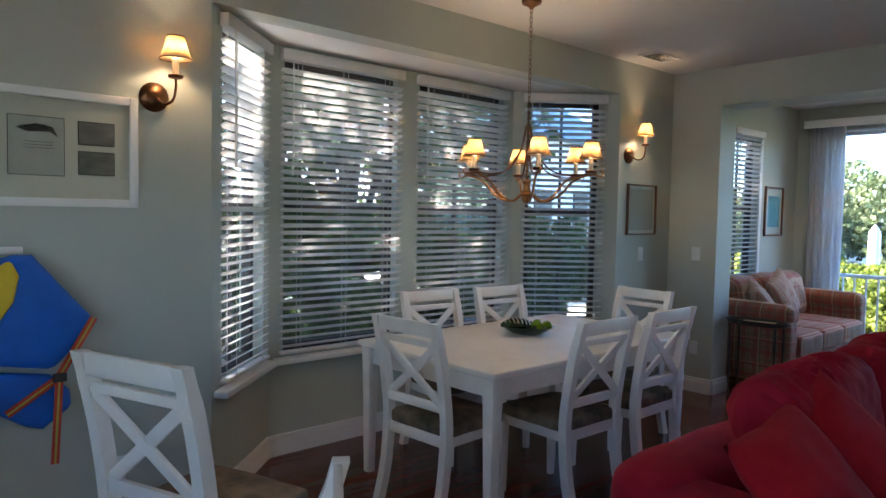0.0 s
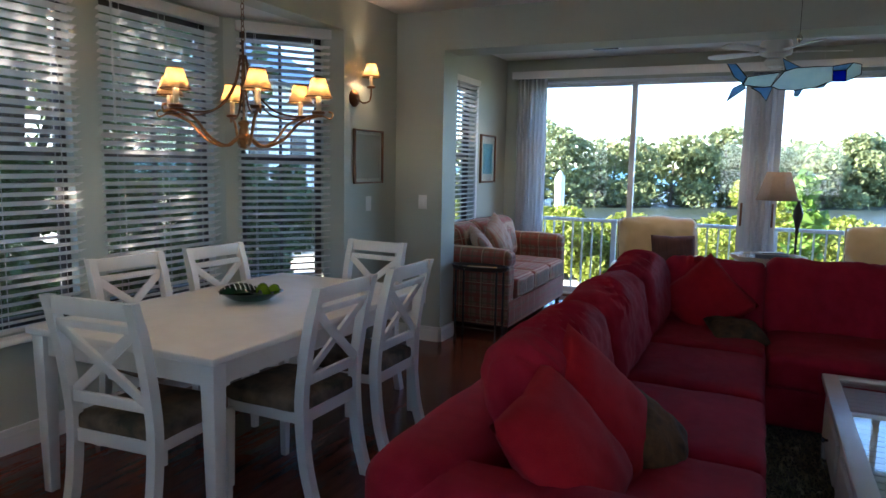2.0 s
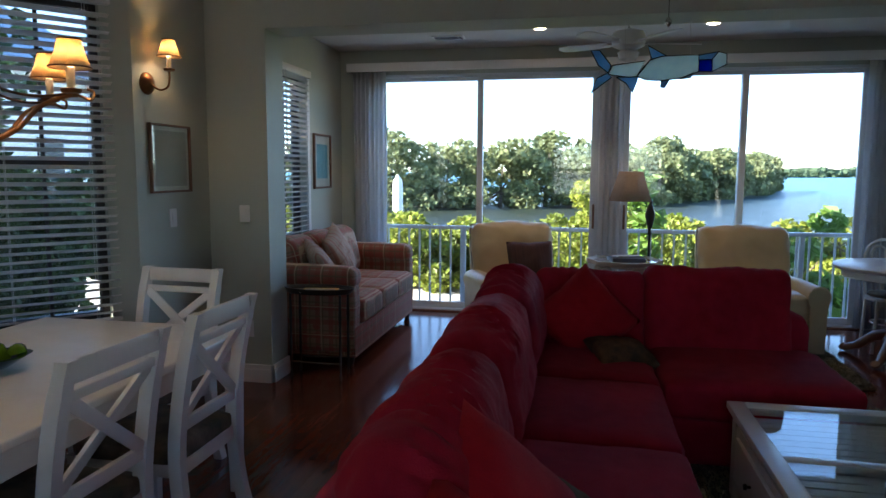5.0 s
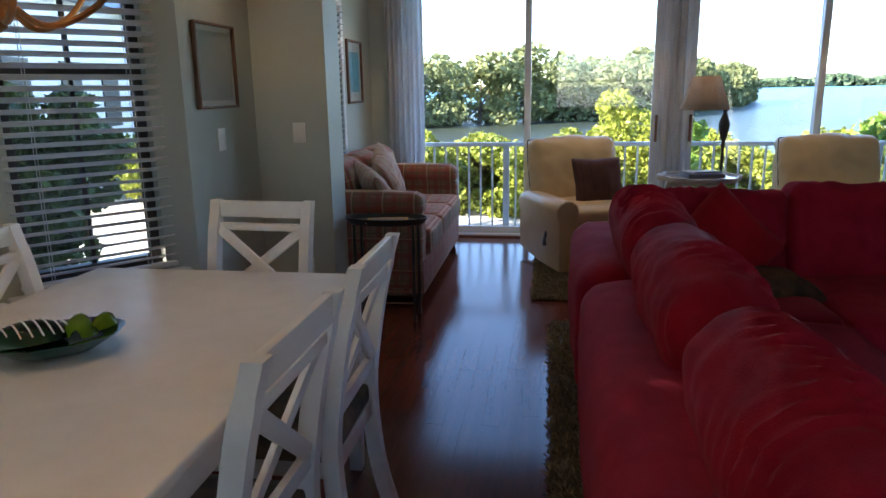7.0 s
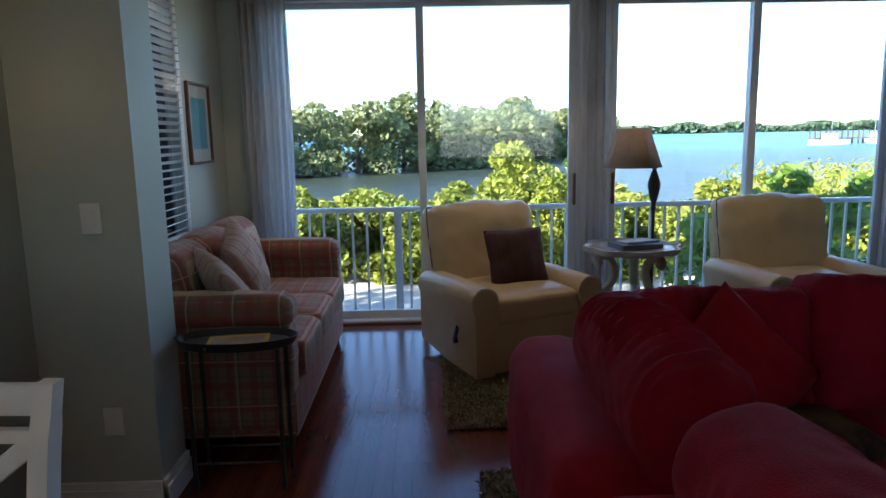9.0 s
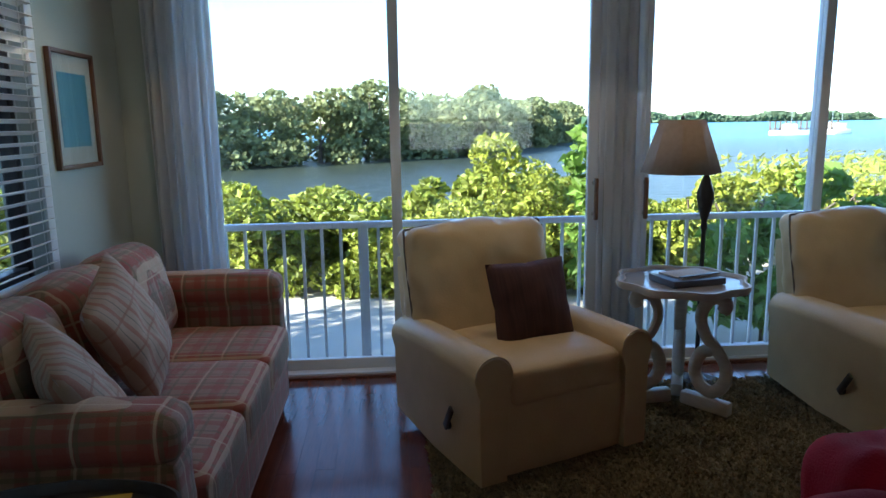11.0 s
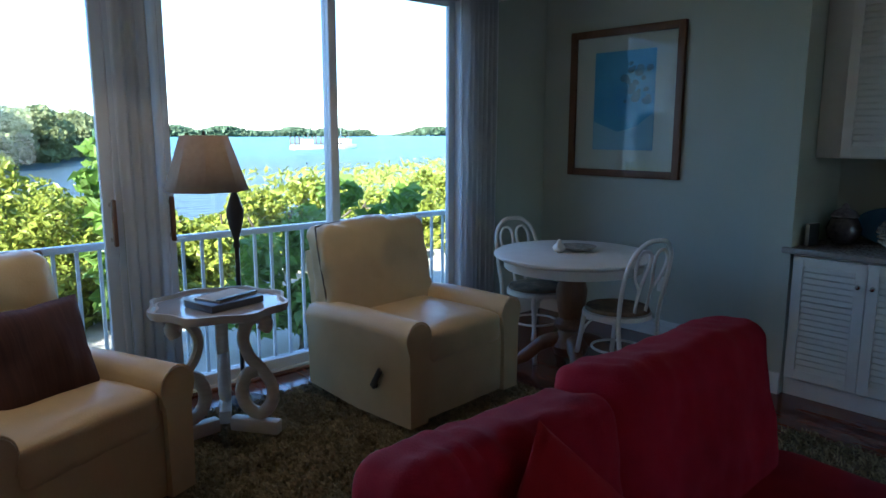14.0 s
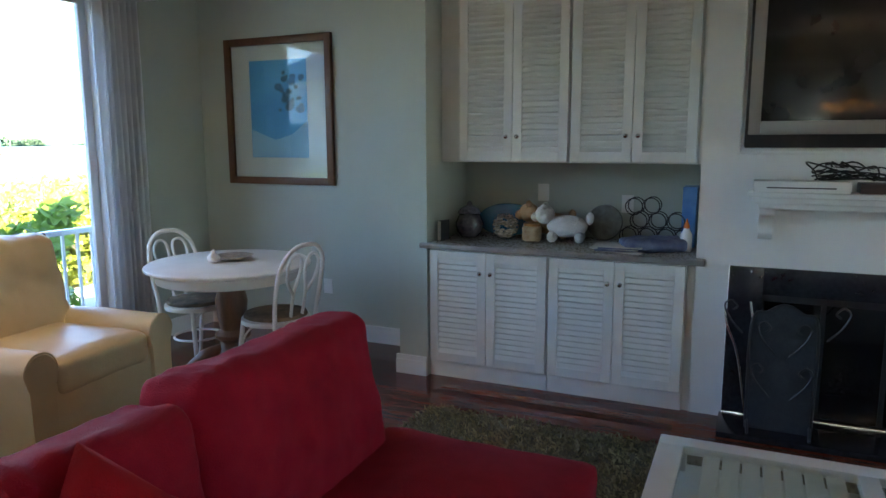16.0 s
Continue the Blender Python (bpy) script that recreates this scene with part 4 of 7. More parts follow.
def glass_leaf(material, at, turn, tilt, l, w, name, stripes=0, hump=0.06):
    pts = []
    bm = bmesh.new()
    n, m2 = 12, 6
    top, low = [], []
    for i in range(n + 1):
        u = i / n
        ww = w * math.sin(math.pi * (0.06 + 0.9 * u) ** 0.8)
        top.append([bm.verts.new((u * l - l / 2, ww * (2 * k / m2 - 1), hump * (1 - (2 * k / m2 - 1) ** 2) * math.sin(math.pi * (0.08 + 0.84 * u)) ** 0.6)) for k in range(m2 + 1)])
    for a, b in zip(top, top[1:]):
        for k in range(m2):
            bm.faces.new((a[k], b[k], b[k + 1], a[k + 1]))
    ret = bmesh.ops.solidify(bm, geom=list(bm.faces), thickness=0.006)
    p = part(name, bm, material, bw)
    p.matrix_basis = pose(*at, tilt, 0, turn)
    if stripes:
        for i in range(stripes):
            u = (i + 0.8) / (stripes + 0.6)
            ww = w * math.sin(math.pi * (0.06 + 0.9 * u) ** 0.8) * 0.85
            for s in (-1, 1):
                pts = [(u * l - l / 2 - 0.02 * q, s * ww * q, hump * (1 - q * q * 0.72) * math.sin(math.pi * (0.08 + 0.84 * u)) ** 0.6 + 0.004) for q in (0.12, 0.4, 0.7, 1.0)]
                part("stripe", tube(pts, 0.0055, 6, flat=0.6), M_PLASTIC, p, "white glass stripe")
    return p


glass_leaf(M_GREENGLASS, (-0.09, -0.01, 0.045), 195, 8, 0.30, 0.13, "leaf", 8, 0.065)
glass_leaf(M_LIMEGLASS, (0.09, 0.02, 0.05), 80, 6, 0.17, 0.07, "leaf", 0, 0.055)
glass_leaf(M_LIMEGLASS, (0.18, 0.03, 0.055), 60, -8, 0.15, 0.055, "leaf", 0, 0.04)

bw.scale = (0.66, 0.66, 0.9)

# chandelier
M_SHADE = surface("parchment_shade", (0.80, 0.62, 0.38), (0.72, 0.54, 0.32), 30, 0.8, translucent=0.55)
M_CANDLE = surface("candle_sleeve", (0.80, 0.72, 0.55), None, 10, 0.6)
M_BULB = glowing("lit_bulb", (1.0, 0.70, 0.38), 12.0)
WARM = (1.0, 0.68, 0.38)


def shade_on(parent, at, watts, r0=0.036, r1=0.066, h=0.092, cup=True):
    """A candle lamp with a pleated clip shade; at: foot of the candle sleeve."""
    x, y, z = at
    T = Matrix.Translation(at)
    if cup:
        part("candle_cup", lathe([(0.012, -0.012), (0.03, -0.008), (0.034, 0.004), (0.02, 0.008)], 14, m=T), M_BRONZE, parent)
    part("candle", lathe([(0.0135, 0), (0.0135, 0.075), (0.010, 0.078)], 12, m=T), M_CANDLE, parent)
    bm = bmesh.new()
    n = 24
    rows = []
    for rr, zz in ((r1, 0.075), ((r0 + r1) / 2 - 0.003, 0.075 + h / 2), (r0, 0.075 + h)):
        rows.append([bm.verts.new((x + rr * (1 + 0.012 * math.cos(6 * 2 * math.pi * k / n)) * math.cos(2 * math.pi * k / n), y + rr * math.sin(2 * math.pi * k / n), z + zz)) for k in range(n)])
    for a, b in zip(rows, rows[1:]):
        for k in range(n):
            bm.faces.new((a[k], a[(k + 1) % n], b[(k + 1) % n], b[k]))
    sh = part("shade", bm, M_SHADE, parent, "lit parchment shade with dark trim", smooth=180)
    s = sh.modifiers.new("skin", "SOLIDIFY")
    s.thickness = 0.0015
    for rr, zz in ((r1, 0.075), (r0, 0.075 + h)):
        part("trim_band", tube([(x + rr * 1.01 * math.cos(a), y + rr * 1.01 * math.sin(a), z + zz) for a in np.linspace(0, 2 * math.pi, 25)], 0.0028, 6), M_BRONZE, sh)
    b = bmesh.new()
    bmesh.ops.create_uvsphere(b, u_segments=10, v_segments=8, radius=0.013, matrix=Matrix.Translation((x, y, z + 0.105)) @ Matrix.Diagonal((1, 1, 1.5, 1)))
    part("bulb", b, M_BULB, parent)
    return sh


ch = thing("chandelier", (-1.62, 2.78, 0.07), 8, "aged brass six-arm chandelier with lit candle shades, hung on a chain", "chandelier")
part("hub", lathe([(0.004, 1.49), (0.02, 1.50), (0.026, 1.53), (0.05, 1.545), (0.028, 1.56), (0.02, 1.60), (0.03, 1.62), (0.012, 1.635)], 16), M_BRASS, ch)
part("stem", tube([(0, 0, 1.62), (0, 0, 2.02)], 0.007, 8), M_BRONZE, ch)
part("canopy", lathe([(0.06, ZC - 0.071), (0.055, ZC - 0.09), (0.02, ZC - 0.105), (0.008, ZC - 0.12)], 20), M_BRONZE, ch)
bm = bmesh.new()
z = 2.02
k = 0
while z < ZC - 0.12:
    ring = [Matrix.Rotation(math.pi / 2 * (k % 2), 4, "Z") @ Vector((0.009 * math.cos(a), 0, 0.017 * math.sin(a))) + Vector((0, 0, z)) for a in np.linspace(0, 2 * math.pi, 11)]
    tube(ring, 0.0022, 5, bm)
    z += 0.027
    k += 1
part("chain", bm, M_BRONZE, ch)
for i in range(6):
    a = math.radians(60 * i + 12)
    D = lambda r, zz: (r * math.cos(a), r * math.sin(a), zz)
    arm = part("arm", tube(smooth_line([D(0.02, 1.56), D(0.10, 1.505), D(0.20, 1.54), D(0.28, 1.62), D(0.36, 1.655), D(0.40, 1.66)], 6), 0.0075, 8), M_BRASS, ch)
    part("scroll", tube(smooth_line([D(0.40, 1.66), D(0.44, 1.645), D(0.45, 1.67), D(0.43, 1.68)], 5), 0.005, 6), M_BRASS, arm)
    part("strut", tube(smooth_line([D(0.012, 1.95), D(0.05, 1.80), D(0.14, 1.69), D(0.26, 1.655), D(0.38, 1.665)], 6), 0.005, 7), M_BRONZE, ch)
    shade_on(ch, D(0.38, 1.675), 1)
    wx = ch.matrix_world @ Vector(D(0.38, 1.80))
    point_light("chandelier_bulb", wx, 0.34, WARM, 0.02)

# wall lamps
def sconce(y, turn=0):
    t = thing("wall_lamp", (XL, y, 1.99), 0, "bronze wall lamp with a lit candle shade", "wall lamp", "wall lamps")
    part("back_plate", lathe([(0.065, 0.0), (0.066, 0.008), (0.05, 0.028), (0.015, 0.04)], 24, m=pose(0, 0, 0, 0, 90, 0)), M_BRONZE, t)
    part("arm", tube(smooth_line([(0.03, 0, 0.0), (0.07, 0.02, -0.035), (0.11, 0.045, -0.02), (0.12, 0.055, 0.03), (0.12, 0.055, 0.075)], 6), 0.006, 8), M_BRONZE, t)
    shade_on(t, (0.12, 0.055, 0.085), 1, 0.036, 0.068, 0.098)
    point_light("wall_lamp_bulb", (XL + 0.12, y + 0.055, 2.19), 0.95, WARM, 0.02)


sconce(0.80)
sconce(4.57)


# framed pictures
def framed(name, m, u0, u1, z0, z1, fw, fmat, label, inner=None, mat_colour=None, depth=0.025):
    """On a wall with frame m (u along, -y into the room)."""
    t = tagged(new(name), label, "picture")
    t.matrix_world = m
    bm = bmesh.new()
    for a, b, c, d in ((u0, u0 + fw, z0, z1), (u1 - fw, u1, z0, z1), (u0 + fw, u1 - fw, z0, z0 + fw), (u0 + fw, u1 - fw, z1 - fw, z1)):
        add_box(bm, a, b, -depth, 0, c, d, 0.004)
    part("frame", bm, fmat, t)
    part("mat", box(u0 + fw, u1 - fw, -0.008, 0, z0 + fw, z1 - fw), mat_colour or M_MAT, t, smooth=None)
    for (a, b, c, d), mt in inner or ():
        part("print", box(a, b, -0.010, -0.008, c, d), mt, t, smooth=None)
    g = part("glass", box(u0 + fw, u1 - fw, -0.0145, -0.0125, z0 + fw, z1 - fw), M_GLASS, t, smooth=None)
    g.visible_shadow = False
    return t


M_PAPER = surface("old_paper", (0.52, 0.50, 0.45), (0.44, 0.42, 0.37), 20, 0.8)
M_PHOTO = surface("sepia_print", (0.10, 0.09, 0.075), (0.30, 0.28, 0.24), 14, 0.7, stretch=(1, 1, 2))
M_INK = surface("print_line", (0.07, 0.065, 0.06), None, 30, 0.7)
MWL = ML
M_CREAM = surface("cream_mat", (0.68, 0.63, 0.52), (0.64, 0.59, 0.48), 6, 0.8)
pw = framed("framed_print", MWL, -0.328, 0.727, 1.493, 1.973, 0.035, M_TRIM, "wide white-framed print with a text panel and two small scenes",
            [((0.232, 0.437, 1.618, 1.858), M_INK), ((0.487, 0.632, 1.753, 1.853), M_INK), ((0.487, 0.632, 1.628, 1.728), M_INK)], M_CREAM)
for a, b, c, d, mt in ((0.235, 0.434, 1.621, 1.855, M_PAPER), (0.492, 0.627, 1.758, 1.848, M_PHOTO), (0.492, 0.627, 1.633, 1.723, M_PHOTO)):
    part("print", box(a, b, -0.0112, -0.0102, c, d), mt, pw, smooth=None)
for i in range(3):
    part("text_line", box(0.292, 0.392, -0.0118, -0.0114, 1.753 - 0.012 * i, 1.755 - 0.012 * i), M_INK, pw, smooth=None)
part("boat_sketch", prism([(0.262, 1.808), (0.302, 1.793), (0.382, 1.798), (0.412, 1.778), (0.392, 1.818), (0.332, 1.828)], 0.0114, 0.0118, m=pose(0, 0, 0, 90)), M_INK, pw, smooth=None)
framed("framed_print", MWL, 4.56, 4.99, 1.343, 1.764, 0.014, M_FRAMEWOOD, "thin dark-framed pale document on the dining room wall", [((4.60, 4.95, 1.383, 1.724), M_PAPER)])
M_AQUA = surface("aqua_print", (0.06, 0.28, 0.42), (0.16, 0.45, 0.55), 5, 0.6)
framed("framed_print", MWL, 7.15, 7.60, 1.31, 1.845, 0.02, M_FRAMEWOOD, "small framed aqua sea print beside the window", [((7.23, 7.52, 1.41, 1.745), M_AQUA)])


# switches and sockets
def plate(m, u, z, kind, label):
    t = tagged(new("wall_switch" if kind == "switch" else "wall_socket"), label, kind, "wall plates")
    t.matrix_world = m
    part("cover", box(u - 0.038, u + 0.038, -0.006, 0, z - 0.058, z + 0.058, 0.002), M_PLASTIC, t)
    if kind == "switch":
        part("rocker", box(u - 0.016, u + 0.016, -0.010, -0.006, z - 0.033, z + 0.033, 0.002), M_PLASTIC, t)
    else:
        for dz in (-0.02, 0.02):
            part("outlet", box(u - 0.015, u + 0.015, -0.008, -0.006, z + dz - 0.013, z + dz + 0.013, 0.002), M_PLASTIC, t)


MST = Matrix.Translation((0, 5.24, 0))
plate(MST, -1.847, 1.187, "switch", "white rocker switch plate")
plate(MST, -1.84, 0.38, "socket", "white double wall socket plate")
plate(ML, 4.79, 1.182, "switch", "white rocker switch plate")
plate(ML, 0.635, 0.33, "socket", "white double wall socket plate")

# life vest hung on the wall
M_VEST = surface("blue_nylon", (0.006, 0.12, 0.55), (0.005, 0.09, 0.42), 12, 0.6, bump=0.25, bump_scale=90)
M_YEL = surface("yellow_nylon", (0.75, 0.55, 0.02), (0.66, 0.47, 0.02), 12, 0.6, bump=0.2, bump_scale=90)
M_STRAP = surface("orange_red_webbing", (0.55, 0.06, 0.02), (0.45, 0.045, 0.02), 20, 0.8)
M_STRAPE = surface("webbing_edge", (0.55, 0.42, 0.08), None, 20, 0.8)
vest = thing("life_vest", (XL + 0.07, 0.25, 0.70), 0, "bright blue life vest with yellow collar and red straps", "life vest")
sh = bmesh.new()


def pad(outline, thick, material, parent, name, bulge=0.02):
    """A stuffed flat pad in the y-z plane."""
    bm = prism(outline, -thick / 2, thick / 2, 0.0, pose(0, 0, 0, 90, 0, 90))
    bmesh.ops.triangulate(bm, faces=bm.faces)
    bmesh.ops.bevel(bm, geom=[e for e in bm.edges if e.calc_face_angle(0) > 1.0], offset=thick * 0.42, segments=3, profile=0.5, affect="EDGES")
    return part(name, bm, material, parent, smooth=60)


pad([(-0.14, 0.56), (-0.02, 0.60), (0.05, 0.60), (0.13, 0.50), (0.27, 0.33), (0.27, 0.29), (0.12, 0.13), (-0.14, 0.18)], 0.075, M_VEST, vest, "upper_panel")
pad([(-0.14, 0.155), (0.11, 0.11), (0.18, 0.04), (0.19, -0.03), (0.08, -0.11), (0.02, -0.09), (-0.14, 0.02)], 0.07, M_VEST, vest, "lower_panel")
pc = pad([(-0.11, 0.53), (-0.03, 0.585), (0.0, 0.52), (-0.02, 0.42), (-0.08, 0.33), (-0.14, 0.33)], 0.05, M_YEL, vest, "collar")
pc.location = (0.035, 0, 0)
for pts in ([(0.265, 0.335), (0.13, 0.10)], [(0.13, 0.10), (-0.05, -0.02)], [(0.135, 0.11), (0.115, -0.25)]):
    (a, b), (c, d) = pts
    s1 = part("strap", bar((0.048, a, b), (0.048, c, d), 0.004, 0.03, bm=None, up=(0, 0.01, 1)), M_STRAP, vest)
    part("strap_edge", bar((0.0515, a, b), (0.0515, c, d), 0.002, 0.008, up=(0, 0.01, 1)), M_STRAPE, s1)
part("buckle", box(0.045, 0.062, 0.11, 0.16, 0.085, 0.12, 0.004), M_BLACK, vest)
part("hook_board", box(-0.069, -0.05, -0.25, 0.03, 0.60, 0.63, 0.003), M_WHITE, vest)
lc = thing("lounge_chair_cover", (XL + 0.25, -0.40, 0), 0, "pale cloth slipcover draped over a chair by the wall", "slipcover")
cv = part("cover", cushion(0.5, 0.75, 1.1, 0.15, 0.012, 8, 12, 3.0), surface("pale_cotton", (0.50, 0.45, 0.37), (0.44, 0.39, 0.32), 7, 0.9, bump=0.3, bump_scale=120), lc)
cv.location = (0, -0.08, 0.545)
cv.data.transform(Matrix.Shear("XY", 4, (0, 0)))


# ---------------------------------------------------------------- sitting area: red corner sofa
RX0, RY0, RY1, RX1 = -0.27, 1.62, 5.36, 1.76
sofa = thing("corner_sofa", (0, 0, 0), label="deep red chenille corner sofa with loose back cushions", category="sofa")


def at(ob, *a):
    ob.matrix_basis = pose(*a)
    return ob


part("base_long", box(RX0 + 0.02, 0.80, RY0 + 0.02, RY1 - 0.02, 0.05, 0.28, 0.03, segs=3), M_RED, sofa)
part("base_short", box(0.80, RX1 - 0.03, 4.27, RY1 - 0.02, 0.05, 0.28, 0.03, segs=3), M_RED, sofa)
for x, y in ((-0.2, 1.7), (0.72, 1.7), (-0.2, 5.25), (1.66, 5.25), (1.66, 4.34), (0.72, 4.3)):
    part("foot", box(x - 0.03, x + 0.03, y - 0.03, y + 0.03, 0, 0.06), M_BLACK, sofa)
for k, (y0, y1) in enumerate(((RY0 + 0.01, 4.12), (4.13, RY1 - 0.01))):
    at(part("back_frame", cushion(0.31, y1 - y0, 0.62, 0.10, 0.006, 1 + k, 24, 4.0), M_RED, sofa), RX0 + 0.155, (y0 + y1) / 2, 0.375)
at(part("back_frame_short", cushion(RX1 - 0.04, 0.28, 0.60, 0.08, 0.005, 2, 18, 4.5), M_RED, sofa), (RX1 + 0.04) / 2, RY1 - 0.15, 0.365)
at(part("arm", cushion(0.98, 0.26, 0.36, 0.12, 0.004, 5, 12, 6), M_RED, sofa), 0.33, RY0 + 0.14, 0.46)
for i, (y0, y1) in enumerate(((1.78, 2.60), (2.60, 3.42), (3.42, 4.24), (4.24, 5.04))):
    at(part("seat_cushion", cushion(0.78, y1 - y0 - 0.01, 0.20, 0.22, 0.004, 10 + i, 14, 7), M_RED, sofa), 0.44, (y0 + y1) / 2, 0.375)
at(part("seat_cushion", cushion(0.92, 0.80, 0.20, 0.22, 0.004, 20, 14, 7), M_RED, sofa), 1.30, 4.645, 0.375)
for i, (y0, y1, h) in enumerate(((2.10, 3.03, 0.47), (3.07, 4.03, 0.48), (4.08, 4.99, 0.49))):
    at(part("back_cushion", cushion(0.29, y1 - y0, h, 0.12, 0.008, 30 + i, 52, 3.4, 0.03, 0.012, 1, 112), M_RED, sofa), 0.075, (y0 + y1) / 2, 0.685, 0, -10, 0)
for i, (x0, x1) in enumerate(((0.16, 0.81), (0.81, 1.62))):
    at(part("back_cushion", cushion(x1 - x0, 0.24, 0.49 + 0.035 * i, 0.22, 0.008, 40 + i, 40, 6.0, 0.0, 0.004, 0, 90), M_RED, sofa), (x0 + x1) / 2, 5.10, 0.645 + 0.018 * i, -10, 0, 0)

PIL = "red chenille throw pillow with pointed corners, leaning on the sofa"


def throw(name, material, label, s, pos, thick=0.16, seed=1, group="throw pillows"):
    """A square pillow with pinched corners."""
    bm = bmesh.new()
    n = 16
    rows = {}
    for side in (1, -1):
        for i in range(n + 1):
            for j in range(n + 1):
                u, v = 2 * i / n - 1, 2 * j / n - 1
                e = (1 - u * u) * (1 - v * v)
                if side < 0 and e < 1e-9:
                    rows[side, i, j] = rows[1, i, j]
                    continue
                k = 1 - 0.07 * (1 - abs(u * v) ** 0.6)
                zz = side * thick / 2 * e ** 0.42 + noise.noise(Vector((u * 2.4 + seed, v * 2.4, side))) * 0.018 * e ** 0.3
                rows[side, i, j] = bm.verts.new((u * s / 2 * k, v * s / 2 * k, zz))
        for i in range(n):
            for j in range(n):
                bm.faces.new([rows[side, a, b] for a, b in ((i, j), (i + 1, j), (i + 1, j + 1), (i, j + 1))])
    ob = single(name, bm, material, label, "pillow", group, smooth=180)
    ob.matrix_world = pos
    return ob


throw("throw_pillow", M_RED2, PIL, 0.48, pose(0.30, 2.30, 0.66, 62, 0, 70) @ pose(0, 0, 0, 0, 0, 40), 0.17, 1)
throw("throw_pillow", M_RED2, PIL, 0.46, pose(0.28, 1.98, 0.66, 50, 0, 80) @ pose(0, 0, 0, 0, 0, 12), 0.18, 2)
throw("throw_pillow", M_RED2, PIL, 0.46, pose(0.46, 4.86, 0.645, 68, 0, 8) @ pose(0, 0, 0, 0, 0, 42), 0.17, 3)
M_BROCADE = surface("olive_brocade", (0.15, 0.066, 0.022), (0.035, 0.02, 0.010), 22, 0.95, bump=0.4, bump_scale=60)
throw("throw_pillow", M_BROCADE, "dark olive and gold patterned throw pillow on the red sofa", 0.33, pose(0.46, 2.50, 0.53, 56, 0, 70) @ pose(0, 0, 0, 0, 0, 38), 0.14, 4)
throw("throw_pillow", M_BROCADE, "dark patterned pillow lying in the sofa corner", 0.34, pose(0.66, 4.66, 0.50, 10, 4, 20), 0.13, 5)

# coffee table with glass and slats
ct = thing("coffee_table", (1.61, 3.29, 0), label="off-white coffee table with a glass top over slatted panels", category="table")
TW, TL, TZ = 1.02, 1.62, 0.447
bm = bmesh.new()
for a, b, c, d in ((-TW / 2, -TW / 2 + 0.075, -TL / 2, TL / 2), (TW / 2 - 0.075, TW / 2, -TL / 2, TL / 2), (-TW / 2 + 0.075, TW / 2 - 0.075, -TL / 2, -TL / 2 + 0.085),
                   (-TW / 2 + 0.075, TW / 2 - 0.075, TL / 2 - 0.085, TL / 2), (-TW / 2 + 0.075, TW / 2 - 0.075, 0.14, 0.20)):
    add_box(bm, a, b, c, d, TZ - 0.035, TZ, 0.006)
part("top_frame", bm, M_WHITE, ct)
part("case", box(-TW / 2 + 0.03, TW / 2 - 0.03, -TL / 2 + 0.03, TL / 2 - 0.03, 0.10, 0.36, 0.004), M_WHITE, ct)
for y0, y1 in ((-TL / 2 + 0.085, 0.14), (0.20, TL / 2 - 0.085)):
    part("glass_inset", box(-TW / 2 + 0.075, TW / 2 - 0.075, y0, y1, TZ - 0.010, TZ - 0.003), M_GLASS, ct, smooth=None)
me = mesh_of("slat", box(-TW / 2 + 0.075, TW / 2 - 0.075, -0.027, 0.027, TZ - 0.034, TZ - 0.022, 0.003), M_WHITE)
y = -TL / 2 + 0.14
while y < TL / 2 - 0.12:
    if not 0.11 < y < 0.23:
        shared("slat", me, ct, pose(0, y, 0))
    y += 0.062
for sx in (-1, 1):
    for sy in (-1, 1):
        part("leg", box(sx * (TW / 2 - 0.06) - 0.035, sx * (TW / 2 - 0.06) + 0.035, sy * (TL / 2 - 0.06) - 0.035, sy * (TL / 2 - 0.06) + 0.035, 0, TZ - 0.035, 0.004), M_WHITE, ct)
for y in (-0.36, 0.36):
    dr = part("drawer_front", box(-TW / 2 + 0.012, -TW / 2 + 0.03, y - 0.30, y + 0.30, 0.14, 0.33, 0.004), M_WHITE, ct)
    part("knob", lathe([(0.006, 0), (0.006, 0.012), (0.013, 0.018), (0.011, 0.027)], 12, m=pose(-TW / 2 + 0.012, y, 0.24, 0, -90, 0)), M_BLACK, dr)
cd = thing("candle_jar", (1.43, 3.16, TZ + 0.001), label="dark patterned glass candle jar on the coffee table", category="candle")
part("jar", lathe([(0.036, 0), (0.04, 0.008), (0.04, 0.10), (0.033, 0.112), (0.037, 0.118), (0.037, 0.125)], 20), surface("smoked_glass", (0.06, 0.06, 0.055), (0.14, 0.14, 0.13), 30, 0.12, coat=0.5), cd)
part("lid", lathe([(0.036, 0.126), (0.036, 0.136), (0.012, 0.142)], 20), M_STEEL, cd)

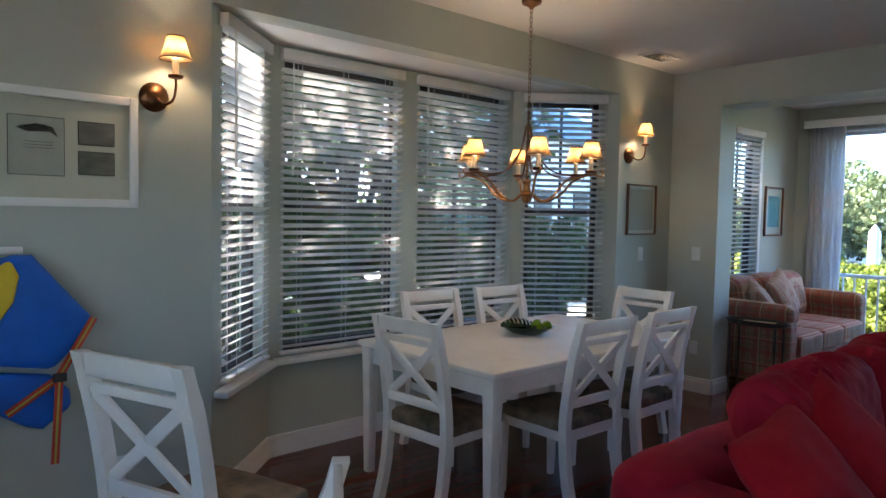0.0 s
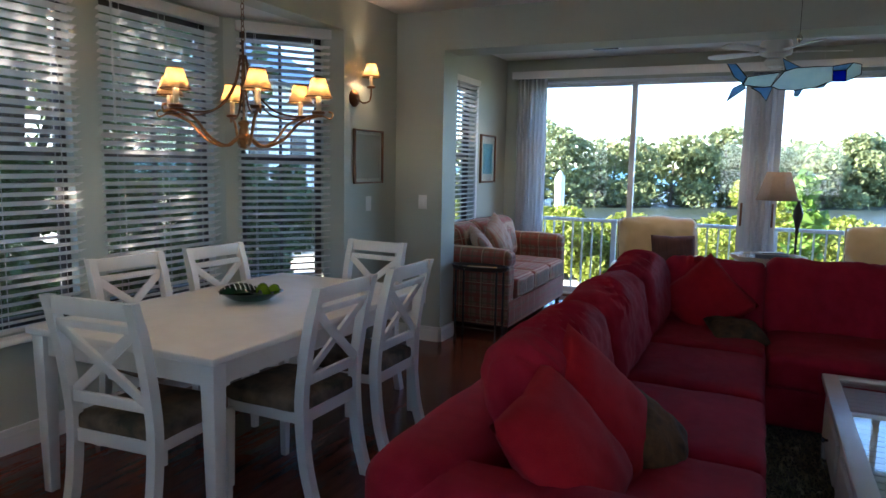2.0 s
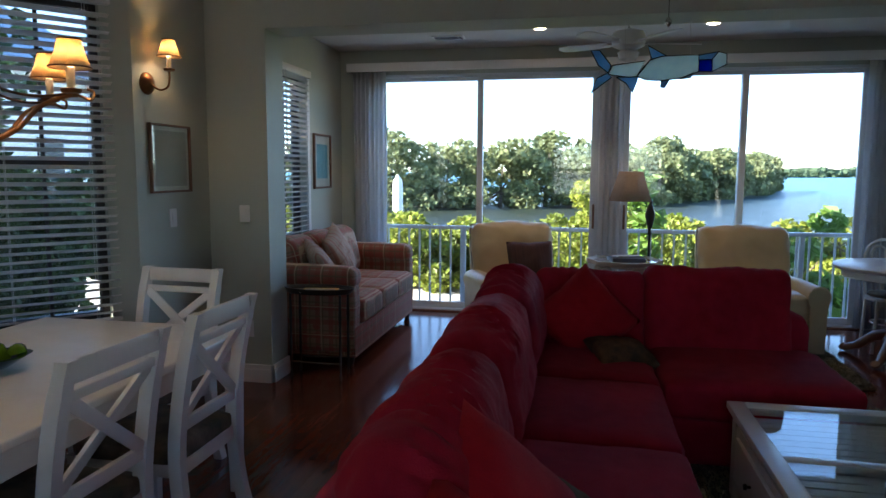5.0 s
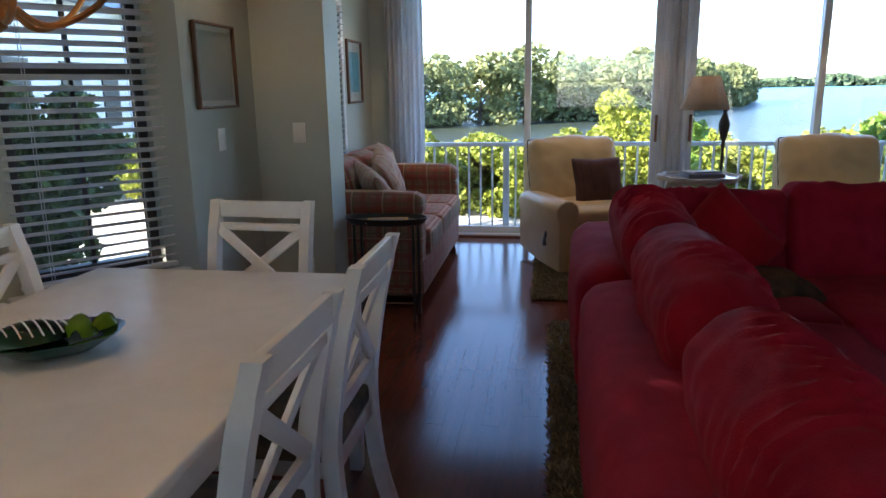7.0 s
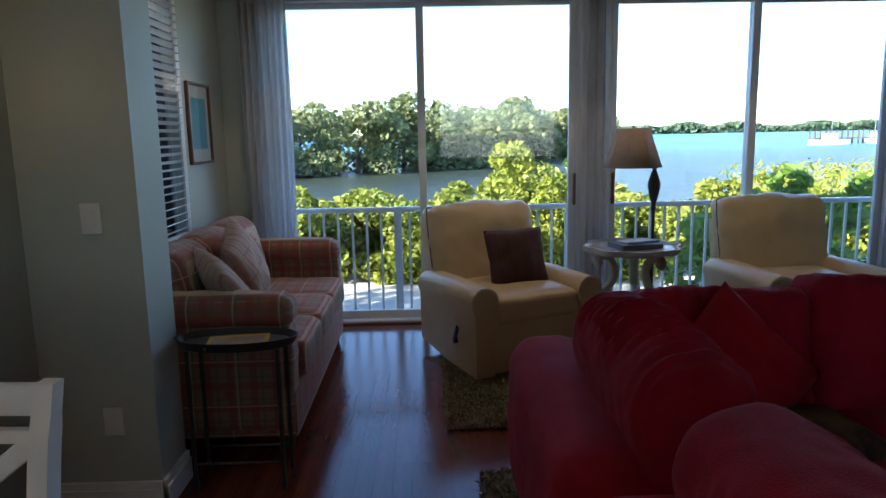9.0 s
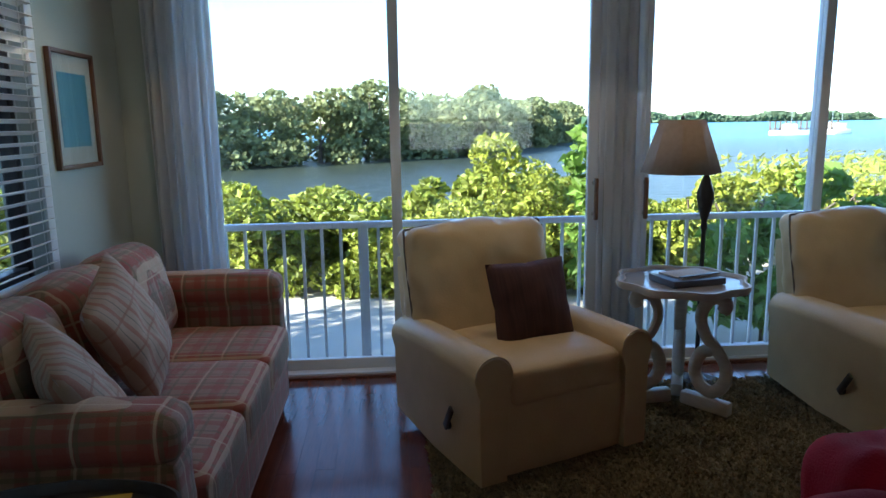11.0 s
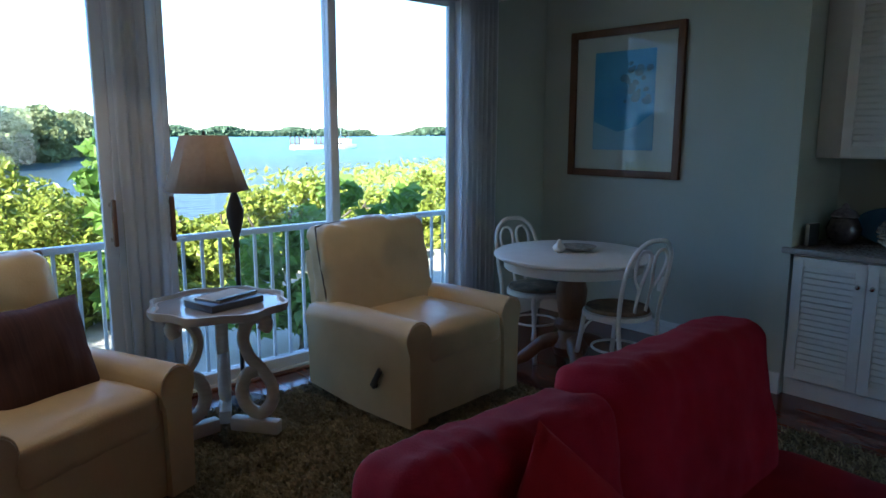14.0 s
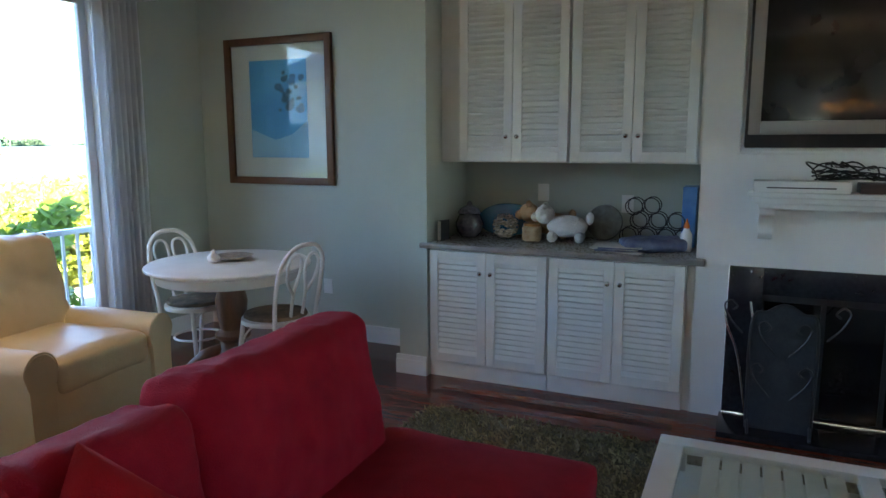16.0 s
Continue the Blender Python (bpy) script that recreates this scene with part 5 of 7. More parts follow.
# shag rugs
def rug(name, x0, x1, y0, y1, n, label, seed):
    rng = np.random.default_rng(seed)
    t = thing(name, ((x0 + x1) / 2, (y0 + y1) / 2, 0), label=label, category="rug", group="shag rugs")
    hx, hy = (x1 - x0) / 2, (y1 - y0) / 2
    part("backing", box(-hx + 0.01, hx - 0.01, -hy + 0.01, hy - 0.01, 0.0, 0.012, 0.004), surface("rug_backing", (0.10, 0.085, 0.045), None, 30, 0.95), t)
    x = rng.uniform(-hx, hx, n)
    y = rng.uniform(-hy, hy, n)
    an = rng.uniform(0, 2 * math.pi, n)
    lean = rng.uniform(0.008, 0.035, n)
    h = rng.uniform(0.016, 0.036, n)
    w = 0.0045
    dx, dy = np.cos(an), np.sin(an)
    v = np.stack([np.stack([x - dy * w, y + dx * w, np.full(n, 0.008)], 1), np.stack([x + dy * w, y - dx * w, np.full(n, 0.008)], 1),
                  np.stack([x + dx * lean * 0.4 + dy * w, y + dy * lean * 0.4 - dx * w, h * 0.9], 1), np.stack([x + dx * lean, y + dy * lean, h], 1)], 1).reshape(-1, 3)
    i = np.arange(n)[:, None] * 4
    me = bpy.data.meshes.new("pile")
    me.from_pydata(v.tolist(), [], np.concatenate([i + [[0, 1, 2]], i + [[0, 2, 3]]]).tolist())
    me.materials.append(M_SHAG)
    p = tagged(new("pile", me), kind="stuff")
    p.parent = t


rug("rug", -0.50, 2.45, 5.90, 7.62, 90000, "olive brown shag rug under the armchairs", 1)
rug("rug", -0.39, 3.02, 1.9, 5.46, 60000, "olive brown shag rug under the red sofa", 2)

# plaid sofa
PL = woven("plaid_cloth", (0.36, 0.22, 0.15), [(0, 0.105, 0.035, 0.0, (0.30, 0.07, 0.045)), (1, 0.105, 0.035, 0.2, (0.30, 0.07, 0.045)), (2, 0.105, 0.035, 0.4, (0.30, 0.07, 0.045)),
                                               (0, 0.105, 0.012, 0.5, (0.16, 0.13, 0.07)), (1, 0.105, 0.012, 0.7, (0.16, 0.13, 0.07)), (2, 0.105, 0.012, 0.9, (0.16, 0.13, 0.07)),
                                               (0, 0.21, 0.008, 0.3, (0.55, 0.42, 0.28)), (1, 0.21, 0.008, 0.1, (0.55, 0.42, 0.28)), (2, 0.21, 0.008, 0.6, (0.55, 0.42, 0.28))], 24)
PL2 = woven("striped_plaid_pillow", (0.42, 0.30, 0.21), [(0, 0.07, 0.018, 0.0, (0.30, 0.09, 0.05)), (0, 0.07, 0.006, 0.4, (0.14, 0.12, 0.08)), (1, 0.12, 0.01, 0.1, (0.28, 0.12, 0.07))], 24)
ps = thing("plaid_sofa", (-2.09, 5.70, 0), label="brown and red plaid three-seat sofa with rolled arm pads", category="sofa")
part("base", box(0.05, 0.86, 0.02, 1.94, 0.07, 0.30, 0.02), PL, ps)
part("skirt", box(0.861, 0.872, 0.02, 1.94, 0.07, 0.295, 0.004), PL, ps)
for i in range(3):
    at(part("seat_cushion", cushion(0.74, 0.55, 0.19, 0.18, 0.003, 50 + i, 12, 6), PL, ps), 0.54, 0.16 + 0.275 + i * 0.548, 0.395)
    at(part("back_cushion", cushion(0.26, 0.56, 0.46, 0.25, 0.005, 60 + i, 14, 4, 0.02), PL, ps), 0.22, 0.16 + 0.275 + i * 0.548, 0.68, 0, -13, 0)
at(part("back_frame", cushion(0.20, 1.92, 0.80, 0.04, 0.003, 66, 14, 9), PL, ps), 0.12, 0.98, 0.43)
for k, y in enumerate((0.08, 1.90)):
    a = at(part("arm", cushion(0.82, 0.17, 0.50, 0.05, 0.003, 70 + k, 12, 9), PL, ps), 0.46, y, 0.36)
    at(part("arm_pad", cushion(0.84, 0.21, 0.15, 0.2, 0.004, 72 + k, 12, 4), PL, ps), 0.46, y + (0.02 if k == 0 else -0.02), 0.66)
for x, y in ((0.82, 0.06), (0.82, 1.90), (0.1, 0.06), (0.1, 1.90)):
    part("foot", lathe([(0.03, 0.08), (0.034, 0.05), (0.022, 0.0)], 10, m=Matrix.Translation((x, y, 0))), M_BLACK, ps)
ps.scale = (1, 0.95, 1.03)
throw("throw_pillow", PL2, "plaid throw pillow leaning on the sofa arm", 0.46, pose(-1.58, 6.02, 0.70, 62, 0, 118) @ pose(0, 0, 0, 0, 0, 12), 0.17, 6, "plaid pillows")
throw("throw_pillow", PL2, "striped plaid throw pillow standing on the sofa", 0.46, pose(-1.62, 6.52, 0.76, 68, 0, 92) @ pose(0, 0, 0, 0, 0, 20), 0.17, 7, "plaid pillows")

# black tray table with a magazine
bt = thing("tray_table", (-1.40, 5.46, 0), label="small black oval tray table with slim turned legs", category="side table")
S = Matrix.Diagonal((1.0, 0.50, 1, 1))
part("tray", lathe([(0.235, 0.615), (0.245, 0.622), (0.262, 0.655), (0.254, 0.655), (0.238, 0.628), (0.05, 0.626)], 36, m=S), M_BLACK, bt)
for sx in (-1, 1):
    for sy in (-1, 1):
        part("leg", lathe([(0.009, 0.0), (0.014, 0.03), (0.008, 0.06), (0.011, 0.2), (0.008, 0.35), (0.012, 0.45), (0.008, 0.6), (0.012, 0.616)], 8, m=Matrix.Translation((sx * 0.185, sy * 0.085, 0))), M_BLACK, bt)
for sy in (-1, 1):
    part("stretcher", tube([(-0.185, sy * 0.085, 0.12), (0.185, sy * 0.085, 0.12)], 0.006, 6), M_BLACK, bt)
mg = thing("magazine", (-1.39, 5.445, 0.6275), 8, "yellow-bordered magazine lying on the tray table", "magazine")
part("pages", box(-0.125, 0.125, -0.085, 0.085, 0, 0.008, 0.001), M_PAPER, mg)
part("cover", box(-0.126, 0.126, -0.086, 0.086, 0.0082, 0.0092), surface("yellow_cover", (0.62, 0.42, 0.03), None, 10, 0.4), mg)
part("cover_photo", box(-0.108, 0.108, -0.066, 0.062, 0.0094, 0.0099), surface("cover_photo", (0.16, 0.15, 0.12), (0.42, 0.36, 0.30), 14, 0.35), mg)


# cream leather recliners
def recliner():
    """Front of the seat towards -y; origin at the floor's middle."""
    r = thing("recliner", label="cream leather recliner armchair with dark piping and a side lever", category="armchair", group="recliners")
    W = 0.88
    at(part("base", cushion(W - 0.20, 0.74, 0.35, 0.02, 0.003, 80, 10, 10), M_LEATHER, r), 0, 0.02, 0.185)
    at(part("front_panel", cushion(W - 0.29, 0.06, 0.36, 0.1, 0.003, 81, 10, 8), M_LEATHER, r), 0, -0.37, 0.19)
    at(part("seat", cushion(W - 0.30, 0.66, 0.17, 0.28, 0.004, 82, 14, 6), M_LEATHER, r), 0, -0.08, 0.375)
    for s in (-1, 1):
        prof = []
        for k in range(13):
            a = math.pi * k / 12
            prof.append((0.085 * math.cos(a), 0.445 + 0.085 * math.sin(a)))
        prof = [(0.062, 0.005)] + [(0.068, 0.38)] + prof + [(-0.068, 0.38), (-0.062, 0.005)]
        bm = bmesh.new()
        rows = []
        for yy, dz, inset in ((-0.415, -0.008, 0.006), (-0.40, 0, 0), (0.0, 0.004, 0), (0.30, -0.008, 0), (0.40, -0.03, 0.004)):
            rows.append([bm.verts.new((x * (1 - inset * 8), yy, z + (dz if z > 0.3 else 0) + (0.0 if z > 0.1 else max(0, yy) * 0.10))) for x, z in prof])
        for a, b in zip(rows, rows[1:]):
            for k in range(len(prof)):
                bm.faces.new((a[k], a[(k + 1) % len(prof)], b[(k + 1) % len(prof)], b[k]))
        bm.faces.new(rows[0][::-1])
        bm.faces.new(rows[-1])
        arm = at(part("arm", bm, M_LEATHER, r, smooth=50), s * (W / 2 - 0.078), 0, 0)
        part("piping", tube([(x * 0.99, -0.412, z) for x, z in prof[1:-1]], 0.004, 5), M_LEATHER, arm)
    back = at(part("backrest", cushion(0.78, 0.22, 0.60, 0.30, 0.012, 85, 24, 4.5, 0.012), M_LEATHER, r), 0, 0.33, 0.635, -13, 0, 0)
    hw, hh = 0.39 - 0.004, 0.30 - 0.008
    part("piping", tube(smooth_line([(-hw, -0.03, -hh + 0.15), (-hw, -0.03, hh - 0.06), (-hw + 0.05, -0.03, hh), (0, -0.03, hh + 0.008), (hw - 0.05, -0.03, hh), (hw, -0.03, hh - 0.06), (hw, -0.03, -hh + 0.15)], 5), 0.0055, 6), M_PIPING, back, "dark piping along the seam")
    at(part("back_panel", cushion(0.74, 0.10, 0.62, 0.05, 0.003, 86, 10, 8), M_LEATHER, r), 0, 0.40, 0.48, -10, 0, 0)
    lv = part("lever", bar((-W / 2 - 0.008, -0.16, 0.165), (-W / 2 - 0.016, -0.235, 0.275), 0.014, 0.035, 0.006), M_BLACK, r, "black release lever")
    part("pivot", lathe([(0.02, 0), (0.02, 0.012)], 12, m=pose(-W / 2 + 0.01, -0.165, 0.175, 0, -90, 0)), M_BLACK, lv)
    return r


rec = recliner()
rec.matrix_world = pose(-0.075, 7.10, 0.03, 0, 0, 23) @ Matrix.Scale(1.035, 4)
copy_thing(rec, pose(1.915, 7.15, 0.03, 0, 0, 5))
throw("throw_pillow", M_DARKCLOTH, "dark brown striped throw pillow on the cream recliner", 0.43, pose(0.0, 7.06, 0.65, 72, 0, 22), 0.15, 8)

# scalloped side table on scroll legs
M_WASH = surface("whitewashed_wood", (0.58, 0.54, 0.47), (0.45, 0.41, 0.35), 14, 0.45, stretch=(1, 1, 4), bump=0.1, bump_scale=60)
st = thing("side_table", (0.84, 7.34, 0.03), label="whitewashed side table with a scalloped tray top and scroll legs", category="side table")
wav = lambda a, z: 1 + 0.055 * math.cos(8 * a) if z > 0.6 else 1
part("tabletop", lathe([(0.28, 0.615), (0.315, 0.622), (0.325, 0.640), (0.325, 0.662), (0.312, 0.662), (0.305, 0.645), (0.05, 0.643)], 64, wave=wav), M_WASH, st)
M_TRAY = surface("polished_top", (0.40, 0.38, 0.35), (0.33, 0.31, 0.29), 8, 0.10)
part("inlay", lathe([(0.29, 0.6445), (0.29, 0.6475), (0.01, 0.648)], 64, wave=wav), M_TRAY, st)
part("collar", lathe([(0.12, 0.58), (0.15, 0.60), (0.20, 0.616)], 24), M_WASH, st)
for i in range(3):
    a = math.radians(120 * i - 55)

    def P(r, z):
        return (r * math.cos(a), r * math.sin(a), z)

    leg = part("scroll_leg", tube(smooth_line([P(0.235, 0.53), P(0.25, 0.565), P(0.215, 0.595), P(0.155, 0.57), P(0.12, 0.48), P(0.15, 0.39), P(0.21, 0.33), P(0.265, 0.25), P(0.26, 0.16), P(0.20, 0.10), P(0.13, 0.125), P(0.10, 0.20), P(0.13, 0.29), P(0.20, 0.33)], 6), 0.026, 10, flat=1.3), M_WASH, st)
    part("foot", bar(P(0.04, 0.035), P(0.30, 0.035), 0.06, 0.07, 0.01), M_WASH, leg)
bk = thing("book", (0.85, 7.30, 0.680), 12, "large hardback book lying on the side table", "book")
part("cover", box(-0.15, 0.15, -0.11, 0.11, 0, 0.034, 0.003), surface("dark_book_cloth", (0.05, 0.05, 0.06), (0.10, 0.10, 0.11), 14, 0.35), bk)
part("pages", box(-0.145, 0.152, -0.106, 0.106, 0.004, 0.030), M_PAPER, bk)
bk2 = thing("tablet", (0.87, 7.32, 0.7145), 20, "thin pale folder lying on the book", "folder")
part("sheet", box(-0.125, 0.125, -0.085, 0.085, 0, 0.008, 0.002), M_PAPER, bk2)
part("dark_cover", box(-0.125, 0.125, -0.085, -0.06, 0.008, 0.014, 0.001), M_BLACK, bk2)

# floor lamp
fl = thing("floor_lamp", (1.08, 7.63, 0), label="black swing-arm floor lamp with an unlit pale shade", category="floor lamp")
part("base", lathe([(0.14, 0.0), (0.14, 0.012), (0.06, 0.03), (0.03, 0.06), (0.018, 0.11), (0.012, 0.14)], 28), M_BLACK, fl)
part("pole", lathe([(0.012, 0.12), (0.012, 0.86), (0.02, 0.88), (0.014, 0.91), (0.034, 0.98), (0.046, 1.04), (0.046, 1.07), (0.026, 1.13), (0.014, 1.16), (0.022, 1.175), (0.008, 1.19)], 18), M_BLACK, fl)
part("swing_arm", tube(smooth_line([(0, 0, 1.18), (-0.03, -0.06, 1.185), (-0.12, -0.09, 1.185), (-0.20, -0.12, 1.19), (-0.20, -0.12, 1.26)], 5), 0.007, 8), M_BLACK, fl)
shp = bmesh.new()
n = 8
rws = []
for rr, zz in ((0.205, 1.185), (0.165, 1.30), (0.115, 1.45)):
    rws.append([shp.verts.new((-0.20 + rr * math.cos(2 * math.pi * (k + 0.5) / n), -0.12 + rr * math.sin(2 * math.pi * (k + 0.5) / n), zz)) for k in range(n)])
for a, b in zip(rws, rws[1:]):
    for k in range(n):
        shp.faces.new((a[k], a[(k + 1) % n], b[(k + 1) % n], b[k]))
shd = part("shade", shp, M_SHEER_SHADE, fl, "pale eight-panel fabric shade", smooth=20)
md = shd.modifiers.new("skin", "SOLIDIFY")
md.thickness = 0.002
part("finial", lathe([(0.004, 1.40), (0.004, 1.45), (0.012, 1.458), (0.006, 1.472)], 10, m=Matrix.Translation((-0.20, -0.12, 0))), M_BLACK, shd)
fl.scale = (1, 1, 1.03)
bm = bmesh.new()
for k in range(3):
    a = 2 * math.pi * k / 3
    tube([(-0.20, -0.12, 1.43), (-0.20 + 0.112 * math.cos(a), -0.12 + 0.112 * math.sin(a), 1.44)], 0.0025, 5, bm)
part("spider", bm, M_BLACK, shd)


# ---------------------------------------------------------------- east side: table corner, cabinets, fireplace
MR = Matrix.Translation((XR, 0, 0)) @ Matrix(((0, 1, 0), (-1, 0, 0), (0, 0, 1))).to_4x4()      # u runs towards -y, -y local into the room


def sea_print():
    m = surface("sea_watercolour", (0.05, 0.30, 0.62), (0.16, 0.52, 0.78), 3, 0.6)
    return m


M_SEA = sea_print()
M_SEA2 = surface("pale_shallows", (0.30, 0.58, 0.76), (0.46, 0.66, 0.76), 4, 0.6)
fp = framed("framed_picture", MR, -7.69, -6.705, 1.178, 2.29, 0.055, M_FRAMEWOOD, "large walnut-framed print of blue sea in a white mat", [((-7.465, -6.935, 1.385, 2.12), M_SEA)], depth=0.035)
bm = prism([(-7.46, 1.39), (-6.94, 1.39), (-6.94, 1.66), (-7.08, 1.56), (-7.24, 1.52), (-7.46, 1.60)], 0.0104, 0.0108, m=pose(0, 0, 0, 90))
part("print_shore", bm, M_SEA2, fp, smooth=None)
bm = bmesh.new()
rq = random.Random(8)
for k in range(26):
    cx, cz, r = rq.uniform(-7.20, -6.97), rq.uniform(1.74, 2.03), rq.uniform(0.015, 0.045)
    if cx + r > -6.94:
        continue
    vs = [bm.verts.new((cx + r * math.cos(a) * rq.uniform(0.7, 1.1), -0.0106 - 0.00001 * k, cz + 0.7 * r * math.sin(a))) for a in np.linspace(0, 2 * math.pi, 9)[:-1]]
    bm.faces.new(vs)
part("print_tree", bm, surface("print_green", (0.06, 0.20, 0.30), None, 12, 0.6), fp, smooth=None)

# round pedestal table with two bentwood chairs
rt = thing("round_table", (2.94, 6.80, 0), label="round white-topped pedestal table with a brown turned base", category="table")
part("tabletop", lathe([(0.44, 0.725), (0.475, 0.73), (0.50, 0.745), (0.50, 0.757), (0.485, 0.768), (0.02, 0.769)], 56), M_WHITE, rt)
part("apron", lathe([(0.43, 0.665), (0.435, 0.67), (0.435, 0.725), (0.2, 0.726)], 48), M_WHITE, rt)
part("pedestal", lathe([(0.10, 0.10), (0.12, 0.16), (0.085, 0.22), (0.075, 0.26), (0.11, 0.29), (0.11, 0.31), (0.075, 0.34), (0.09, 0.42), (0.10, 0.52), (0.08, 0.60), (0.115, 0.63), (0.115, 0.665)], 28), M_OAK, rt)
for k in range(4):
    a = math.radians(90 * k + 48)
    C = lambda r, z: (r * math.cos(a), r * math.sin(a), z)
    part("claw_foot", tube(smooth_line([C(0.07, 0.20), C(0.18, 0.17), C(0.30, 0.075), C(0.40, 0.035), C(0.43, 0.05)], 5), [0.05] * 6 + [0.045] * 5 + [0.035] * 5 + [0.033] * 5, 10, flat=0.8), M_OAK, rt)


def bentwood():
    """Faces +y."""
    c = thing("bentwood_chair", label="white bentwood cafe chair with looped back and printed seat pad", category="chair", group="bentwood chairs")
    part("seat_ring", lathe([(0.185, 0.425), (0.205, 0.43), (0.205, 0.455), (0.185, 0.46)], 32), M_WHITE, c)
    s = part("seat_pad", lathe([(0.15, 0.45), (0.192, 0.465), (0.185, 0.485), (0.10, 0.497), (0.01, 0.50)], 28), M_FLORAL, c, "dark printed seat pad")
    part("back_hoop", tube(smooth_line([(-0.17, -0.22, 0.0), (-0.165, -0.18, 0.25), (-0.17, -0.165, 0.45), (-0.185, -0.20, 0.66), (-0.165, -0.24, 0.82), (-0.09, -0.265, 0.90), (0, -0.27, 0.915), (0.09, -0.265, 0.90), (0.165, -0.24, 0.82), (0.185, -0.20, 0.66), (0.17, -0.165, 0.45), (0.165, -0.18, 0.25), (0.17, -0.22, 0.0)], 6), 0.0135, 10), M_WHITE, c)
    for s in (-1, 1):
        part("inner_loop", tube(smooth_line([(s * 0.045, -0.165, 0.45), (s * 0.05, -0.20, 0.62), (s * 0.02, -0.235, 0.76), (s * 0.03, -0.255, 0.84), (s * 0.085, -0.255, 0.855), (s * 0.125, -0.245, 0.80), (s * 0.11, -0.22, 0.70), (s * 0.05, -0.20, 0.62)], 5), 0.010, 8), M_WHITE, c)
        part("front_leg", tube(smooth_line([(s * 0.14, 0.13, 0.44), (s * 0.155, 0.16, 0.22), (s * 0.175, 0.20, 0.0)], 5), 0.015, 9), M_WHITE, c)
        part("brace", tube(smooth_line([(s * 0.15, 0.16, 0.24), (s * 0.13, 0.12, 0.36), (s * 0.02, 0.10, 0.42)], 5), 0.007, 7), M_WHITE, c)
    part("leg_hoop", tube([(0.15 * math.cos(a), 0.15 * math.sin(a) - 0.01, 0.23) for a in np.linspace(0, 2 * math.pi, 29)], 0.008, 7), M_WHITE, c)
    return c


bc = bentwood()
bc.matrix_world = pose(2.93, 6.45, 0, 0, 0, -8)
copy_thing(bc, pose(3.02, 7.16, 0, 0, 0, 172))
ds = thing("shell_dish", (2.98, 6.80, 0.770), 30, "shallow patterned shell dish on the round table", "dish")
part("dish", lathe([(0.04, 0), (0.09, 0.012), (0.12, 0.03), (0.112, 0.031), (0.08, 0.018), (0.01, 0.01)], 28, wave=lambda a, z: 1 + 0.12 * math.cos(a)), surface("shell_pattern", (0.45, 0.40, 0.32), (0.16, 0.14, 0.11), 40, 0.35), ds)
sl = thing("sea_shell", (2.85, 6.84, 0.770), 0, "small white conch shell beside the dish", "shell")
part("body", lathe([(0.012, 0), (0.035, 0.015), (0.038, 0.035), (0.024, 0.055), (0.016, 0.06), (0.012, 0.075), (0.003, 0.085)], 16, wave=lambda a, z: 1 + 0.12 * math.sin(5 * a + z * 60)), M_PLASTIC, sl)
part("lip", tube(smooth_line([(0.03, 0, 0.01), (0.045, 0.02, 0.03), (0.03, 0.03, 0.05)], 4), 0.008, 6), M_PLASTIC, sl)
plate(MR, -6.80, 0.40, "socket", "white double wall socket plate")


# built-in cabinets with louvred doors
def louvre_door(parent, y1, y0, z0, z1, x, knob_y, knob_z):
    """A door in the plane x facing -x, from y1 (far) to y0 (near)."""
    d = part("door", bmesh.new(), M_WHITE, parent)
    bm = bmesh.new()
    a, b = min(y0, y1) + 0.002, max(y0, y1) - 0.002
    st = 0.055
    for p, q, r, s in ((a, a + st, z0, z1), (b - st, b, z0, z1), (a + st, b - st, z0, z0 + st), (a + st, b - st, z1 - st, z1)):
        add_box(bm, x - 0.02, x, p, q, r, s, 0.002)
    bm.to_mesh(d.data)
    bm.free()
    me = mesh_of("slat", bar((0, a + st, 0), (0, b - st, 0), 0.006, 0.031, 0.0, up=(0.72, 0, 1)), M_WHITE, None)
    z = z0 + st + 0.014
    while z < z1 - st - 0.005:
        shared("slat", me, d, Matrix.Translation((x - 0.008, 0, z)))
        z += 0.034
    part("panel_back", box(x - 0.003, x + 0.001, a + st, b - st, z0 + st, z1 - st), M_WHITE, d, smooth=None)
    part("knob", lathe([(0.006, 0), (0.006, 0.012), (0.014, 0.018), (0.012, 0.028), (0.004, 0.031)], 14, m=pose(x - 0.02, knob_y, knob_z, 0, -90, 0)), M_STEEL, d, "round nickel knob")
    return d


